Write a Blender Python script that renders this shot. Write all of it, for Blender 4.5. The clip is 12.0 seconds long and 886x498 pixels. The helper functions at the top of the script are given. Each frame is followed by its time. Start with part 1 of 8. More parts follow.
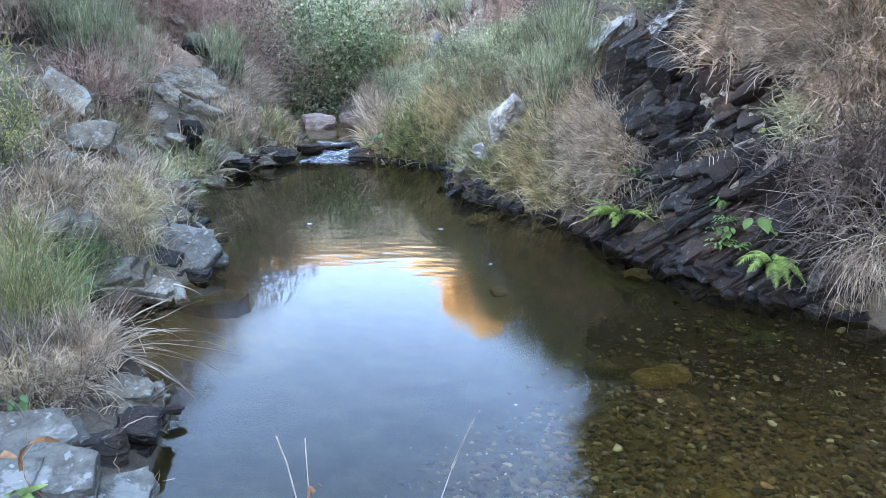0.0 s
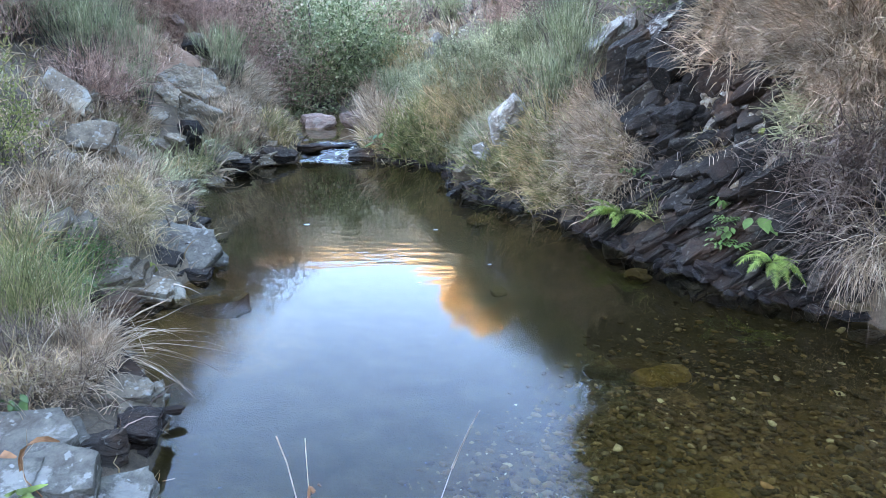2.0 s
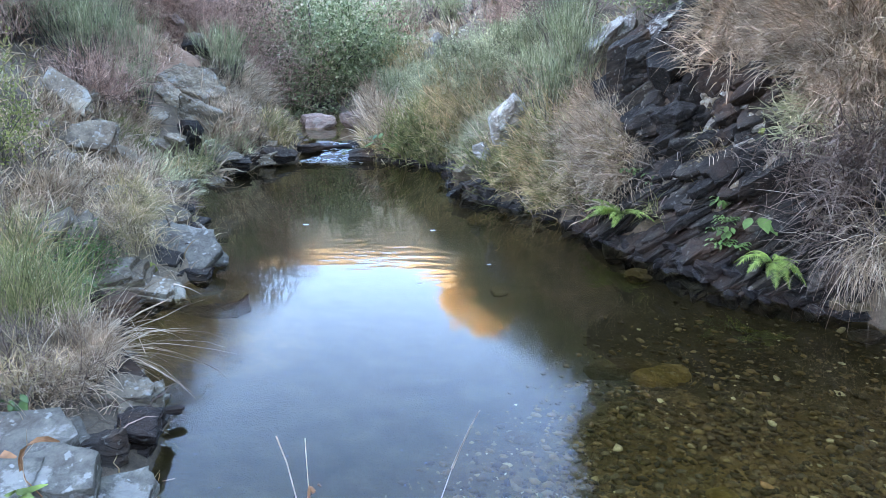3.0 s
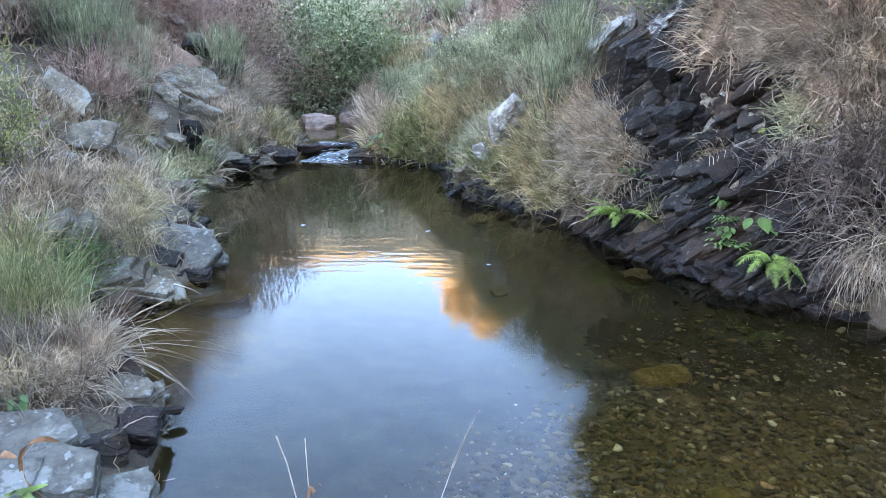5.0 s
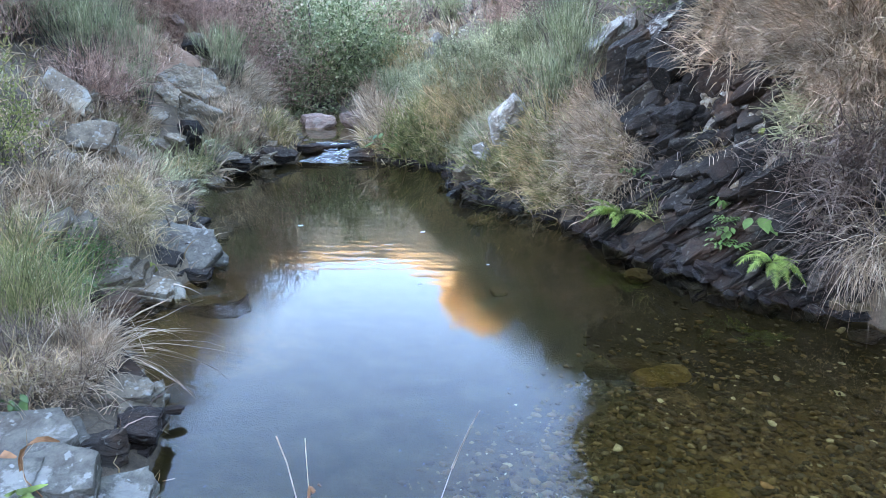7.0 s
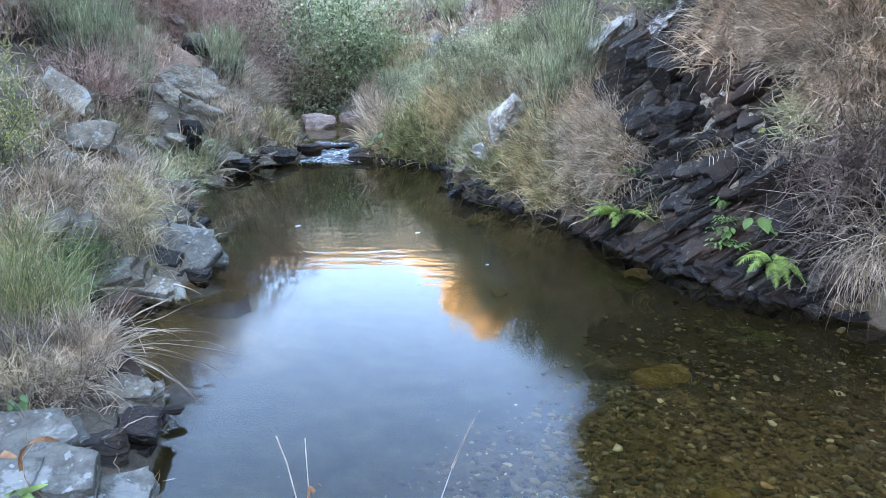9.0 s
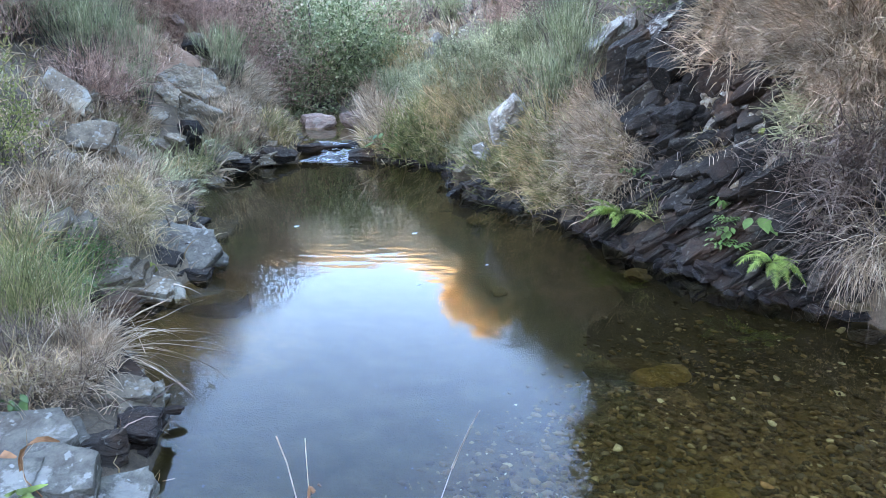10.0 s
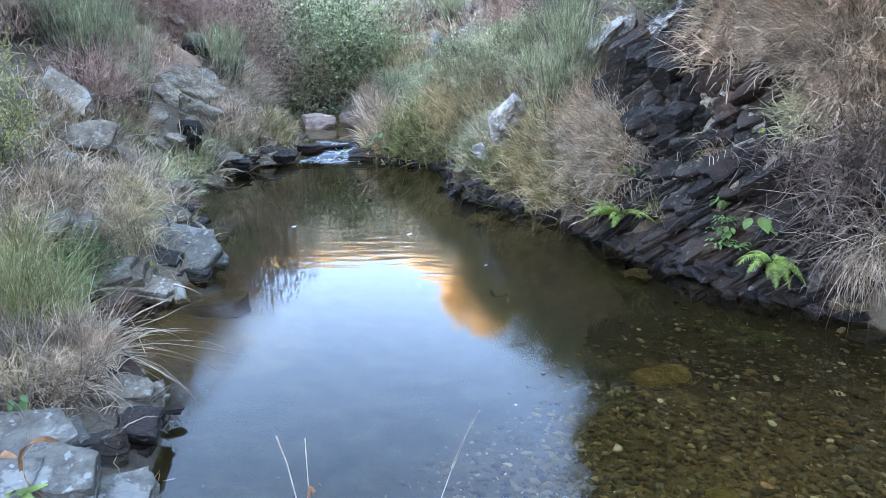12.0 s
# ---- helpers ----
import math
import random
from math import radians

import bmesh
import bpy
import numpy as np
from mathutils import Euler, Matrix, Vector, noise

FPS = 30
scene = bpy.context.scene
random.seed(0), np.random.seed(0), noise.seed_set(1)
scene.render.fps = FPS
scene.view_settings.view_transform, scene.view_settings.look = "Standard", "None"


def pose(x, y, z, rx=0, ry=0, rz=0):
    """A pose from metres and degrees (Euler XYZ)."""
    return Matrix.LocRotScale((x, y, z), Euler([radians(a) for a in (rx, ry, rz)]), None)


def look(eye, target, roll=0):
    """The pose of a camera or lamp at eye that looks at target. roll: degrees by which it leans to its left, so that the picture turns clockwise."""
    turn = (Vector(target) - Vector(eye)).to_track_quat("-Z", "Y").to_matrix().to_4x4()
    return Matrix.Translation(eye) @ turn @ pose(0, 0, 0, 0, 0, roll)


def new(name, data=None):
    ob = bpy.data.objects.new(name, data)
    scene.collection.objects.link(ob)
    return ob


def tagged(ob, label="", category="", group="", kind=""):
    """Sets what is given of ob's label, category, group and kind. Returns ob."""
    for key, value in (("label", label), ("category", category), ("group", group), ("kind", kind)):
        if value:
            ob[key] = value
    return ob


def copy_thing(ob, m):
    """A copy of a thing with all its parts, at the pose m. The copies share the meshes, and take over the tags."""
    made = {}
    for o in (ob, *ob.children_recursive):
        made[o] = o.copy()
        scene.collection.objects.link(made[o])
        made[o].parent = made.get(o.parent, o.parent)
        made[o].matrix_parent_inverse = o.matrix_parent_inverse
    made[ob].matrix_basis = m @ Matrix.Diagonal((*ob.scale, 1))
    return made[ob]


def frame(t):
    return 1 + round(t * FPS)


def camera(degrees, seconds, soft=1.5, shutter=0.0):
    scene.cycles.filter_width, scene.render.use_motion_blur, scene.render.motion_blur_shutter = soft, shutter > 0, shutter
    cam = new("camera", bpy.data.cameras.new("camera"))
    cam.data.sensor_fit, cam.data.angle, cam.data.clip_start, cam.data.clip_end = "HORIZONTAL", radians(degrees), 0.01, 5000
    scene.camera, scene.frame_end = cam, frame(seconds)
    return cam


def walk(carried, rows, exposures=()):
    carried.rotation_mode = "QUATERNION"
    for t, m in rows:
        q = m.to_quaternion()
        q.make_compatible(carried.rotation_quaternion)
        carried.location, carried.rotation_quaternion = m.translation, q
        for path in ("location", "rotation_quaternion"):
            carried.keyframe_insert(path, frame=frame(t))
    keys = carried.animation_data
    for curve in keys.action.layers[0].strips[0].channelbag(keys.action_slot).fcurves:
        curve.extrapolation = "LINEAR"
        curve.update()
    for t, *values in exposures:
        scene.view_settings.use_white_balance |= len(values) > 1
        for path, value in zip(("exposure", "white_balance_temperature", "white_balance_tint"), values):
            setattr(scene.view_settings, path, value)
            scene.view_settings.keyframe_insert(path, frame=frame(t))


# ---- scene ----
cam = camera(66, 12.0, 0.7)
STAND = pose(0, 0, 1.4, 72, 0, 0)
walk(cam, [(0, STAND), (12, STAND)], [(0, 4.8, 5880, 25), (12, 4.8, 5880, 25)])

# ---- world, sun ----
world = bpy.data.worlds.new("evening_sky")
scene.world = world
world.use_nodes = True
_wn = world.node_tree
_sky = _wn.nodes.new("ShaderNodeTexSky")
_sky.sky_type, _sky.sun_disc = "NISHITA", False
_sky.sun_elevation, _sky.sun_rotation = radians(8), radians(238)
_sky.air_density, _sky.dust_density, _sky.ozone_density = 1.0, 0.6, 1.0
_wn.nodes["Background"].inputs["Strength"].default_value = 0.15
_wn.links.new(_sky.outputs["Color"], _wn.nodes["Background"].inputs["Color"])
sun = new("sun", bpy.data.lights.new("sun", "SUN"))
sun.data.energy, sun.data.angle, sun.data.color = 4.0, radians(0.5), (1.0, 0.78, 0.48)
sun.matrix_world = look((-33.9, -21.2, 5.62), (0, 0, 0))

# ---- the lie of the land ----
# shore of the pool: x, y, bank slope, bank height before it eases, slope further up
SHORE = [
    (-0.96, 1.79, .30, .5, .10), (-1.02, 2.14, .40, .8, .30), (-1.28, 2.45, .50, 2, .45), (-1.70, 2.93, .50, 3, .45),
    (-1.78, 3.30, .50, 3, .5), (-1.52, 3.52, .55, 3, .5), (-1.38, 4.00, .6, 3, .8), (-1.83, 4.72, .7, 3, .8),
    (-2.30, 6.10, .75, 3, .8), (-2.10, 6.95, .75, 3, .8), (-1.58, 7.40, .85, 3, .6), (-1.75, 8.20, .95, 4, .5),
    (-2.20, 9.50, .95, 4, .5), (-3.20, 12.0, .8, 3, .4), (-2.20, 12.4, .4, 2, .15),
]
SHORE2 = [
    (-1.05, 10.0, .5, 1.5, .12), (-0.95, 8.20, .6, 1.6, .15), (-0.88, 7.50, .65, 1.7, .15), (-0.50, 7.38, .75, 1.7, .15),
    (0.02, 7.10, .8, 1.8, .2), (0.12, 5.96, 1.0, 2.2, .3), (0.68, 5.36, 1.4, 3.2, .6), (1.20, 4.40, 1.8, 4, .8),
    (1.45, 3.90, 1.8, 4, .8), (1.64, 3.60, 1.8, 4, .8), (1.90, 3.40, 1.8, 4, .8), (2.20, 3.02, 1.7, 4, .8),
    (2.75, 2.20, 1.0, 3, .6), (2.50, 1.50, .5, 1, .3), (1.50, 1.22, .2, .4, .05), (0.4, 1.12, .2, .4, .02), (-0.5, 1.25, .2, .4, .02),
]
SHORE = np.array(SHORE + SHORE2)


def hash2(i, j):
    n = (i.astype(np.int64) * 374761393 + j.astype(np.int64) * 668265263) & 0x7FFFFFFF
    n = ((n ^ (n >> 13)) * 1274126177) & 0x7FFFFFFF
    return ((n ^ (n >> 16)) & 0xFFFF) / 65535.0


def vnoise(x, y):
    i, j = np.floor(x), np.floor(y)
    u, v = x - i, y - j
    u, v = u * u * (3 - 2 * u), v * v * (3 - 2 * v)
    a, b = hash2(i, j), hash2(i + 1, j)
    c, d = hash2(i, j + 1), hash2(i + 1, j + 1)
    return (a + (b - a) * u) * (1 - v) + (c + (d - c) * u) * v - 0.5


def fbm(x, y, octaves=4):
    s, a = 0 * x, 1.0
    for k in range(octaves):
        s, a = s + a * vnoise(x * 2 ** k + 17.3 * k, y * 2 ** k - 9.1 * k), a * 0.5
    return s


def sstep(a, b, x):
    t = np.clip((x - a) / (b - a), 0, 1)
    return t * t * (3 - 2 * t)


def shore_distance(x, y):
    """Distance from the water's edge: negative in the water."""
    px, py = SHORE[:, 0], SHORE[:, 1]
    qx, qy = np.roll(px, -1), np.roll(py, -1)
    best, inside = np.full(x.shape, 1e9), np.zeros(x.shape, bool)
    for ax, ay, bx, by in zip(px, py, qx, qy):
        t = np.clip(((x - ax) * (bx - ax) + (y - ay) * (by - ay)) / ((bx - ax) ** 2 + (by - ay) ** 2), 0, 1)
        best = np.minimum(best, np.hypot(x - ax - t * (bx - ax), y - ay - t * (by - ay)))
        cross = (ay > y) != (by > y)
        with np.errstate(divide="ignore", invalid="ignore"):
            inside ^= cross & (x < (bx - ax) * (y - ay) / (by - ay) + ax)
    return np.where(inside, -best, best)


def ground(x, y):
    """Height of the ground."""
    x, y = np.asarray(x, float), np.asarray(y, float)
    shape = x.shape
    x, y = np.atleast_1d(x).ravel(), np.atleast_1d(y).ravel()
    d = shore_distance(x, y)
    w = 0
    k = 0
    for ax, ay, *p in SHORE:
        g = 1 / (0.15 + (x - ax) ** 2 + (y - ay) ** 2) ** 2
        w, k = w + g, k + g[:, None] * np.array(p)
    k = k / w[:, None]
    out = np.maximum(d, 0)
    bank = k[:, 1] * np.tanh(k[:, 0] * out / k[:, 1]) + k[:, 2] * np.maximum(out - 2.5, 0)
    bank = 45 * np.tanh(bank / 45)
    rough = 0.30 * np.minimum(out, 1.2) * fbm(x * 0.9 + 3, y * 0.9) + 0.10 * np.minimum(out * 3, 1) * fbm(x * 3.1, y * 3.1 + 5)
    rough = rough + 0.05 * np.exp(-out * 2) * np.minimum(out * 20, 1)
    # the hill that closes the valley, and an unseen sun-blocking ridge added behind the tripod
    fy = np.maximum(y - 26, 0)
    hill = 0.10 * np.maximum(y - 10, 0) + 0.38 * np.where(fy < 45, fy, 45 + 0.05 * np.minimum(fy - 45, 300)) + 1.5 * fbm(x * 0.05, y * 0.05) * np.minimum(fy / 10, 1)
    hill = hill + np.minimum(np.maximum(x + 4, 0), 9) * .78 * np.minimum(fy / 45, 1)
    ridge = np.minimum(0.95 * np.maximum(-y - 10, 0), SHADE_RIDGE) + 1.2 * fbm(x * 0.06 + 40, y * 0.06) * np.minimum(np.maximum(-y - 14, 0) / 10, 1)
    s = sstep(11, 20, y)
    bank = bank * (1 - s) + s * np.maximum(hill, 0.8 * np.clip(-x - 3.6, 0, 11) * (1 - sstep(24, 36, y)) + hill * 0.75)
    bank = np.maximum(bank, ridge)
    # the stream bed, and its step up at the riffle
    step = 0.14 * sstep(7.55, 8.1, y) * sstep(-6, -3, -np.abs(x + 1.5))
    depth = 0.40 * (1 - np.exp(np.minimum(d, 0) / 0.55)) * (1 - 0.45 * sstep(4.2, 2.2, y)) * (1 - 0.8 * sstep(6.9, 7.8, y))
    bed = -depth + 0.03 * fbm(x * 2.3, y * 2.3)
    z = np.where(d > 0, bank + rough, bed - 0.01) + step
    return z.reshape(shape)


# height of the unseen ridge that keeps low sun off the valley floor
SHADE_RIDGE = 36.0

# ---- materials ----
def material(name, build, rough=0.8, metal=0.0):
    m = bpy.data.materials.new(name)
    m.use_nodes = True
    nt = m.node_tree
    b = nt.nodes["Principled BSDF"]
    b.inputs["Roughness"].default_value, b.inputs["Metallic"].default_value = rough, metal
    b.inputs["Specular IOR Level"].default_value = 0.35
    build(nt, b)
    return m


def node(nt, kind, **values):
    n = nt.nodes.new("ShaderNode" + kind)
    for key, v in values.items():
        n.inputs[key.replace("_", " ")].default_value = v
    return n


def ramp(nt, source, stops):
    r = nt.nodes.new("ShaderNodeValToRGB")
    e = r.color_ramp.elements
    while len(e) < len(stops):
        e.new(0.5)
    for el, (p, c) in zip(e, stops):
        el.position, el.color = p, (*c, 1)
    nt.links.new(source, r.inputs[0])
    return r.outputs[0]


def blend(nt, fac, a, b, mode="MIX"):
    n = nt.nodes.new("ShaderNodeMix")
    n.data_type, n.blend_type = "RGBA", mode
    for sock, v in ((n.inputs[0], fac), (n.inputs[6], a), (n.inputs[7], b)):
        if isinstance(v, bpy.types.NodeSocket):
            nt.links.new(v, sock)
        else:
            sock.default_value = v if isinstance(v, float) else (*v, 1)
    return n.outputs[2]


def noise_of(nt, coord, scale, detail=6, rough=0.6, stretch=(1, 1, 1)):
    tc = nt.nodes.new("ShaderNodeTexCoord") if coord != "World" else nt.nodes.new("ShaderNodeNewGeometry")
    mp = nt.nodes.new("ShaderNodeMapping")
    mp.inputs["Scale"].default_value = stretch
    nt.links.new(tc.outputs["Position" if coord == "World" else coord], mp.inputs[0])
    n = node(nt, "TexNoise", Scale=scale, Detail=detail, Roughness=rough)
    nt.links.new(mp.outputs[0], n.inputs["Vector"])
    return n.outputs["Fac"]


def bump(nt, b, height, strength, distance):
    n = node(nt, "Bump", Strength=strength, Distance=distance)
    nt.links.new(height, n.inputs["Height"])
    nt.links.new(n.outputs[0], b.inputs["Normal"])


def plant(name, stops, rough=0.7, through_light=0.25):
    """Blades and leaves: the colour varies from piece to piece."""
    def build(nt, b):
        g = nt.nodes.new("ShaderNodeNewGeometry")
        c = ramp(nt, g.outputs["Random Per Island"], stops)
        n = noise_of(nt, "World", 1.3, 3)
        c = blend(nt, 1.0, c, ramp(nt, n, [(0.3, (.68, .70, .70)), (0.7, (1.25, 1.22, 1.2))]), "MULTIPLY")
        n = noise_of(nt, "World", 9.0, 4)
        c = blend(nt, 1.0, c, ramp(nt, n, [(0.32, (.40, .39, .38)), (0.66, (1.56, 1.55, 1.53))]), "MULTIPLY")
        nt.links.new(c, b.inputs["Base Color"])
        if through_light:
            t = nt.nodes.new("ShaderNodeBsdfTranslucent")
            nt.links.new(c, t.inputs[0])
            mx = node(nt, "MixShader", Fac=through_light)
            nt.links.new(b.outputs[0], mx.inputs[1])
            nt.links.new(t.outputs[0], mx.inputs[2])
            nt.links.new(mx.outputs[0], nt.nodes["Material Output"].inputs[0])
    return material(name, build, rough)


def rocky(name, stops, lichen=0.35, rust=0.2, rough=0.75, lichen_colour=(.52, .49, .40), scale=1.0, cracks=1.0, vary=(.6, 1.35), crust_at=.55):
    """Slate: bedding streaks, open joints, pale lichen crusts, rusty stains."""
    def build(nt, b):
        b.inputs["Specular IOR Level"].default_value = 0.18
        strata = noise_of(nt, "Object", 3 * scale, 8, 0.62, (1, 1, 7))
        grain = noise_of(nt, "Object", 24 * scale, 9, 0.72, (1, 1, 2.2))
        c = ramp(nt, strata, stops)
        c = blend(nt, 0.75, c, ramp(nt, grain, [(.32, (.35, .35, .36)), (.66, (1.5, 1.48, 1.42))]), "MULTIPLY")
        stain = ramp(nt, noise_of(nt, "World", 2.6 * scale, 6), [(.48, (0, 0, 0)), (.68, (rust, rust, rust))])
        c = blend(nt, stain, c, (.15, .075, .035))
        crust = ramp(nt, noise_of(nt, "World", 6 * scale, 10, 0.7), [(crust_at, (0, 0, 0)), (crust_at + .05, (lichen, lichen, lichen))])
        c = blend(nt, crust, c, lichen_colour)
        spots = ramp(nt, noise_of(nt, "World", 33 * scale, 4, 0.5), [(.62, (0, 0, 0)), (.66, (lichen, lichen, lichen))])
        c = blend(nt, spots, c, (.64, .62, .54))
        tc = nt.nodes.new("ShaderNodeTexCoord")
        mp = nt.nodes.new("ShaderNodeMapping")
        mp.inputs["Scale"].default_value = (.8, 1.0, 6)
        wob = node(nt, "TexNoise", Scale=5.0, Detail=4.0)
        nt.links.new(tc.outputs["Object"], wob.inputs["Vector"])
        ad = nt.nodes.new("ShaderNodeVectorMath")
        ad.operation = "MULTIPLY_ADD"
        ad.inputs[1].default_value = (.12, .12, .12)
        nt.links.new(wob.outputs["Color"], ad.inputs[0])
        nt.links.new(tc.outputs["Object"], ad.inputs[2])
        nt.links.new(ad.outputs[0], mp.inputs[0])
        vo = node(nt, "TexVoronoi", Scale=5.5 * scale)
        vo.feature = "DISTANCE_TO_EDGE"
        nt.links.new(mp.outputs[0], vo.inputs["Vector"])
        joint = ramp(nt, vo.outputs["Distance"], [(0.0, (1 - .8 * cracks,) * 3), (.045, (1, 1, 1))])
        c = blend(nt, 1.0, c, joint, "MULTIPLY")
        oi = nt.nodes.new("ShaderNodeObjectInfo")
        lo, hi = vary
        c = blend(nt, 1.0, c, ramp(nt, oi.outputs["Random"], [(0, (lo, lo, lo)), (.7, (1, 1, 1)), (1, (hi, hi * .98, hi * .94))]), "MULTIPLY")
        nt.links.new(c, b.inputs["Base Color"])
        bp = node(nt, "Bump", Strength=0.9, Distance=0.02)
        nt.links.new(joint, bp.inputs["Height"])
        b2 = node(nt, "Bump", Strength=0.8, Distance=0.025)
        nt.links.new(grain, b2.inputs["Height"])
        nt.links.new(bp.outputs[0], b2.inputs["Normal"])
        nt.links.new(b2.outputs[0], b.inputs["Normal"])
    return material(name, build, rough)


def earthy(nt, b):
    big = noise_of(nt, "World", 0.8, 6)
    mid = noise_of(nt, "World", 6, 8, 0.7)
    fine = noise_of(nt, "World", 60, 6, 0.75)
    c = ramp(nt, big, [(.3, (.10, .085, .06)), (.5, (.17, .13, .09)), (.7, (.22, .18, .12))])
    c = blend(nt, 0.8, c, ramp(nt, mid, [(.3, (.4, .4, .38)), (.7, (1.4, 1.35, 1.25))]), "MULTIPLY")
    c = blend(nt, 0.7, c, ramp(nt, fine, [(.3, (.45, .45, .45)), (.7, (1.5, 1.45, 1.35))]), "MULTIPLY")
    # dry grassland further up the valley
    g0 = nt.nodes.new("ShaderNodeNewGeometry")
    s0 = nt.nodes.new("ShaderNodeSeparateXYZ")
    nt.links.new(g0.outputs["Position"], s0.inputs[0])
    far = node(nt, "MapRange")
    far.inputs["From Min"].default_value, far.inputs["From Max"].default_value = 11.0, 16.0
    nt.links.new(s0.outputs["Y"], far.inputs["Value"])
    dry = ramp(nt, mid, [(.3, (.13, .11, .06)), (.5, (.32, .25, .14)), (.7, (.44, .35, .20))])
    c = blend(nt, far.outputs[0], c, dry)
    # reddish soil bared on the left slope
    so = nt.nodes.new("ShaderNodeMapping")
    so.vector_type = "TEXTURE"
    so.inputs["Location"].default_value, so.inputs["Scale"].default_value = (-3.2, 8.0, 1.2), (.75, .9, .9)
    nt.links.new(g0.outputs["Position"], so.inputs[0])
    sl = nt.nodes.new("ShaderNodeVectorMath")
    sl.operation = "LENGTH"
    nt.links.new(so.outputs[0], sl.inputs[0])
    soil = blend(nt, 0.7, (.42, .26, .165), ramp(nt, mid, [(.3, (.5, .48, .45)), (.7, (1.3, 1.3, 1.3))]), "MULTIPLY")
    c = blend(nt, ramp(nt, sl.outputs["Value"], [(.6, (1, 1, 1)), (1, (0, 0, 0))]), c, soil)
    # under water: silt and algae with a greenish brown film
    g = nt.nodes.new("ShaderNodeNewGeometry")
    sp = nt.nodes.new("ShaderNodeSeparateXYZ")
    nt.links.new(g.outputs["Position"], sp.inputs[0])
    wet = node(nt, "MapRange")
    for key, v in (("From Min", 0.02), ("From Max", -0.02)):
        wet.inputs[key].default_value = v
    nt.links.new(sp.outputs["Z"], wet.inputs["Value"])
    silt = ramp(nt, mid, [(.3, (.017, .013, .006)), (.55, (.038, .030, .014)), (.75, (.062, .048, .023))])
    silt = blend(nt, 0.6, silt, ramp(nt, fine, [(.3, (.5, .5, .45)), (.7, (1.5, 1.5, 1.4))]), "MULTIPLY")
    # left shallows painted paler for the thinner water, and a gravel bar nearest the tripod
    for cx, cy, rx, ry in ((-1.45, 3.35, .8, .9), (1.25, 1.9, 1.5, 1.0)):
        v = nt.nodes.new("ShaderNodeMapping")
        v.vector_type = "TEXTURE"
        v.inputs["Location"].default_value, v.inputs["Scale"].default_value = (cx, cy, 0), (rx, ry, 9)
        nt.links.new(g.outputs["Position"], v.inputs[0])
        ln = nt.nodes.new("ShaderNodeVectorMath")
        ln.operation = "LENGTH"
        nt.links.new(v.outputs[0], ln.inputs[0])
        bar = ramp(nt, ln.outputs["Value"], [(.4, (1, 1, 1)), (1, (0, 0, 0))])
        silt = blend(nt, bar, silt, blend(nt, 1.0, silt, (3.6, 3.1, 2.5), "MULTIPLY"))
    c = blend(nt, wet.outputs[0], c, silt)
    nt.links.new(c, b.inputs["Base Color"])
    bump(nt, b, fine, 0.8, 0.03)


EARTH = material("earth_and_stream_bed", earthy, 0.9)
SLATE = rocky("grey_slate", [(.3, (0.111, 0.089, 0.060)), (.5, (0.222, 0.178, 0.120)), (.7, (0.353, 0.281, 0.189))], 0.42, 0.3, cracks=.2, vary=(.6, 1.12))
SMOOTH_SLATE = rocky("smooth_blue_grey_slate", [(.3, (0.109, 0.100, 0.079)), (.5, (0.172, 0.158, 0.124)), (.7, (0.244, 0.220, 0.170))], 0.36, 0.2, 0.75, (.55, .52, .44), 0.8, .12, (.8, 1.1))
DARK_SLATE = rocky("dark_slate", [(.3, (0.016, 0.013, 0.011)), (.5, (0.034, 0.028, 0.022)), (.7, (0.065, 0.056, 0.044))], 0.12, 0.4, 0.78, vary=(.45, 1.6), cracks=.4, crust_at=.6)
LICHEN_SLATE = rocky("lichen_spotted_slate", [(.3, (0.201, 0.162, 0.114)), (.5, (0.394, 0.316, 0.219)), (.7, (0.611, 0.494, 0.336))], 0.65, 0.25, 0.85, (.52, .49, .41), cracks=.2, vary=(.75, 1.2), crust_at=.54)
CREST_SLATE = rocky("lichened_dark_slate", [(.3, (.025, .024, .022)), (.5, (.055, .052, .048)), (.7, (.12, .115, .105))], 0.65, 0.4, 0.8, (.50, .49, .43), 1.3, .4, (.6, 1.3), .535)
# wet gloss; the near-black colour also holds the shade under the right bank
WET_SHADE_SLATE = rocky("wet_shade_black_slate", [(.3, (.010, .008, .008)), (.5, (.021, .018, .016)), (.7, (.044, .039, .035))], 0.06, 0.3, 0.32, vary=(.5, 1.5), cracks=.3)
PALE_ROCK = rocky("pale_lichened_rock", [(.3, (0.149, 0.130, 0.109)), (.5, (0.277, 0.243, 0.198)), (.7, (0.416, 0.369, 0.295))], 0.7, 0.15, 0.85, (.56, .54, .47), cracks=.35, vary=(.85, 1.25), crust_at=.51)
PINK_ROCK = rocky("pinkish_grey_boulder", [(.3, (0.211, 0.142, 0.110)), (.5, (0.370, 0.254, 0.197)), (.7, (0.516, 0.372, 0.292))], 0.25, 0.3, 0.7, cracks=.2)
BED_STONE = rocky("silted_stone", [(.3, (.05, .04, .02)), (.5, (.09, .07, .036)), (.7, (.13, .105, .06))], 0.1, 0.3, 0.9, (.16, .14, .08), cracks=.2)
MOSSY_STONE = rocky("algae_covered_stone", [(.3, (0.070, 0.053, 0.015)), (.5, (0.140, 0.101, 0.031)), (.7, (0.210, 0.154, 0.055))], 0.1, 0.1, 0.9, (.24, .22, .08), cracks=.2)


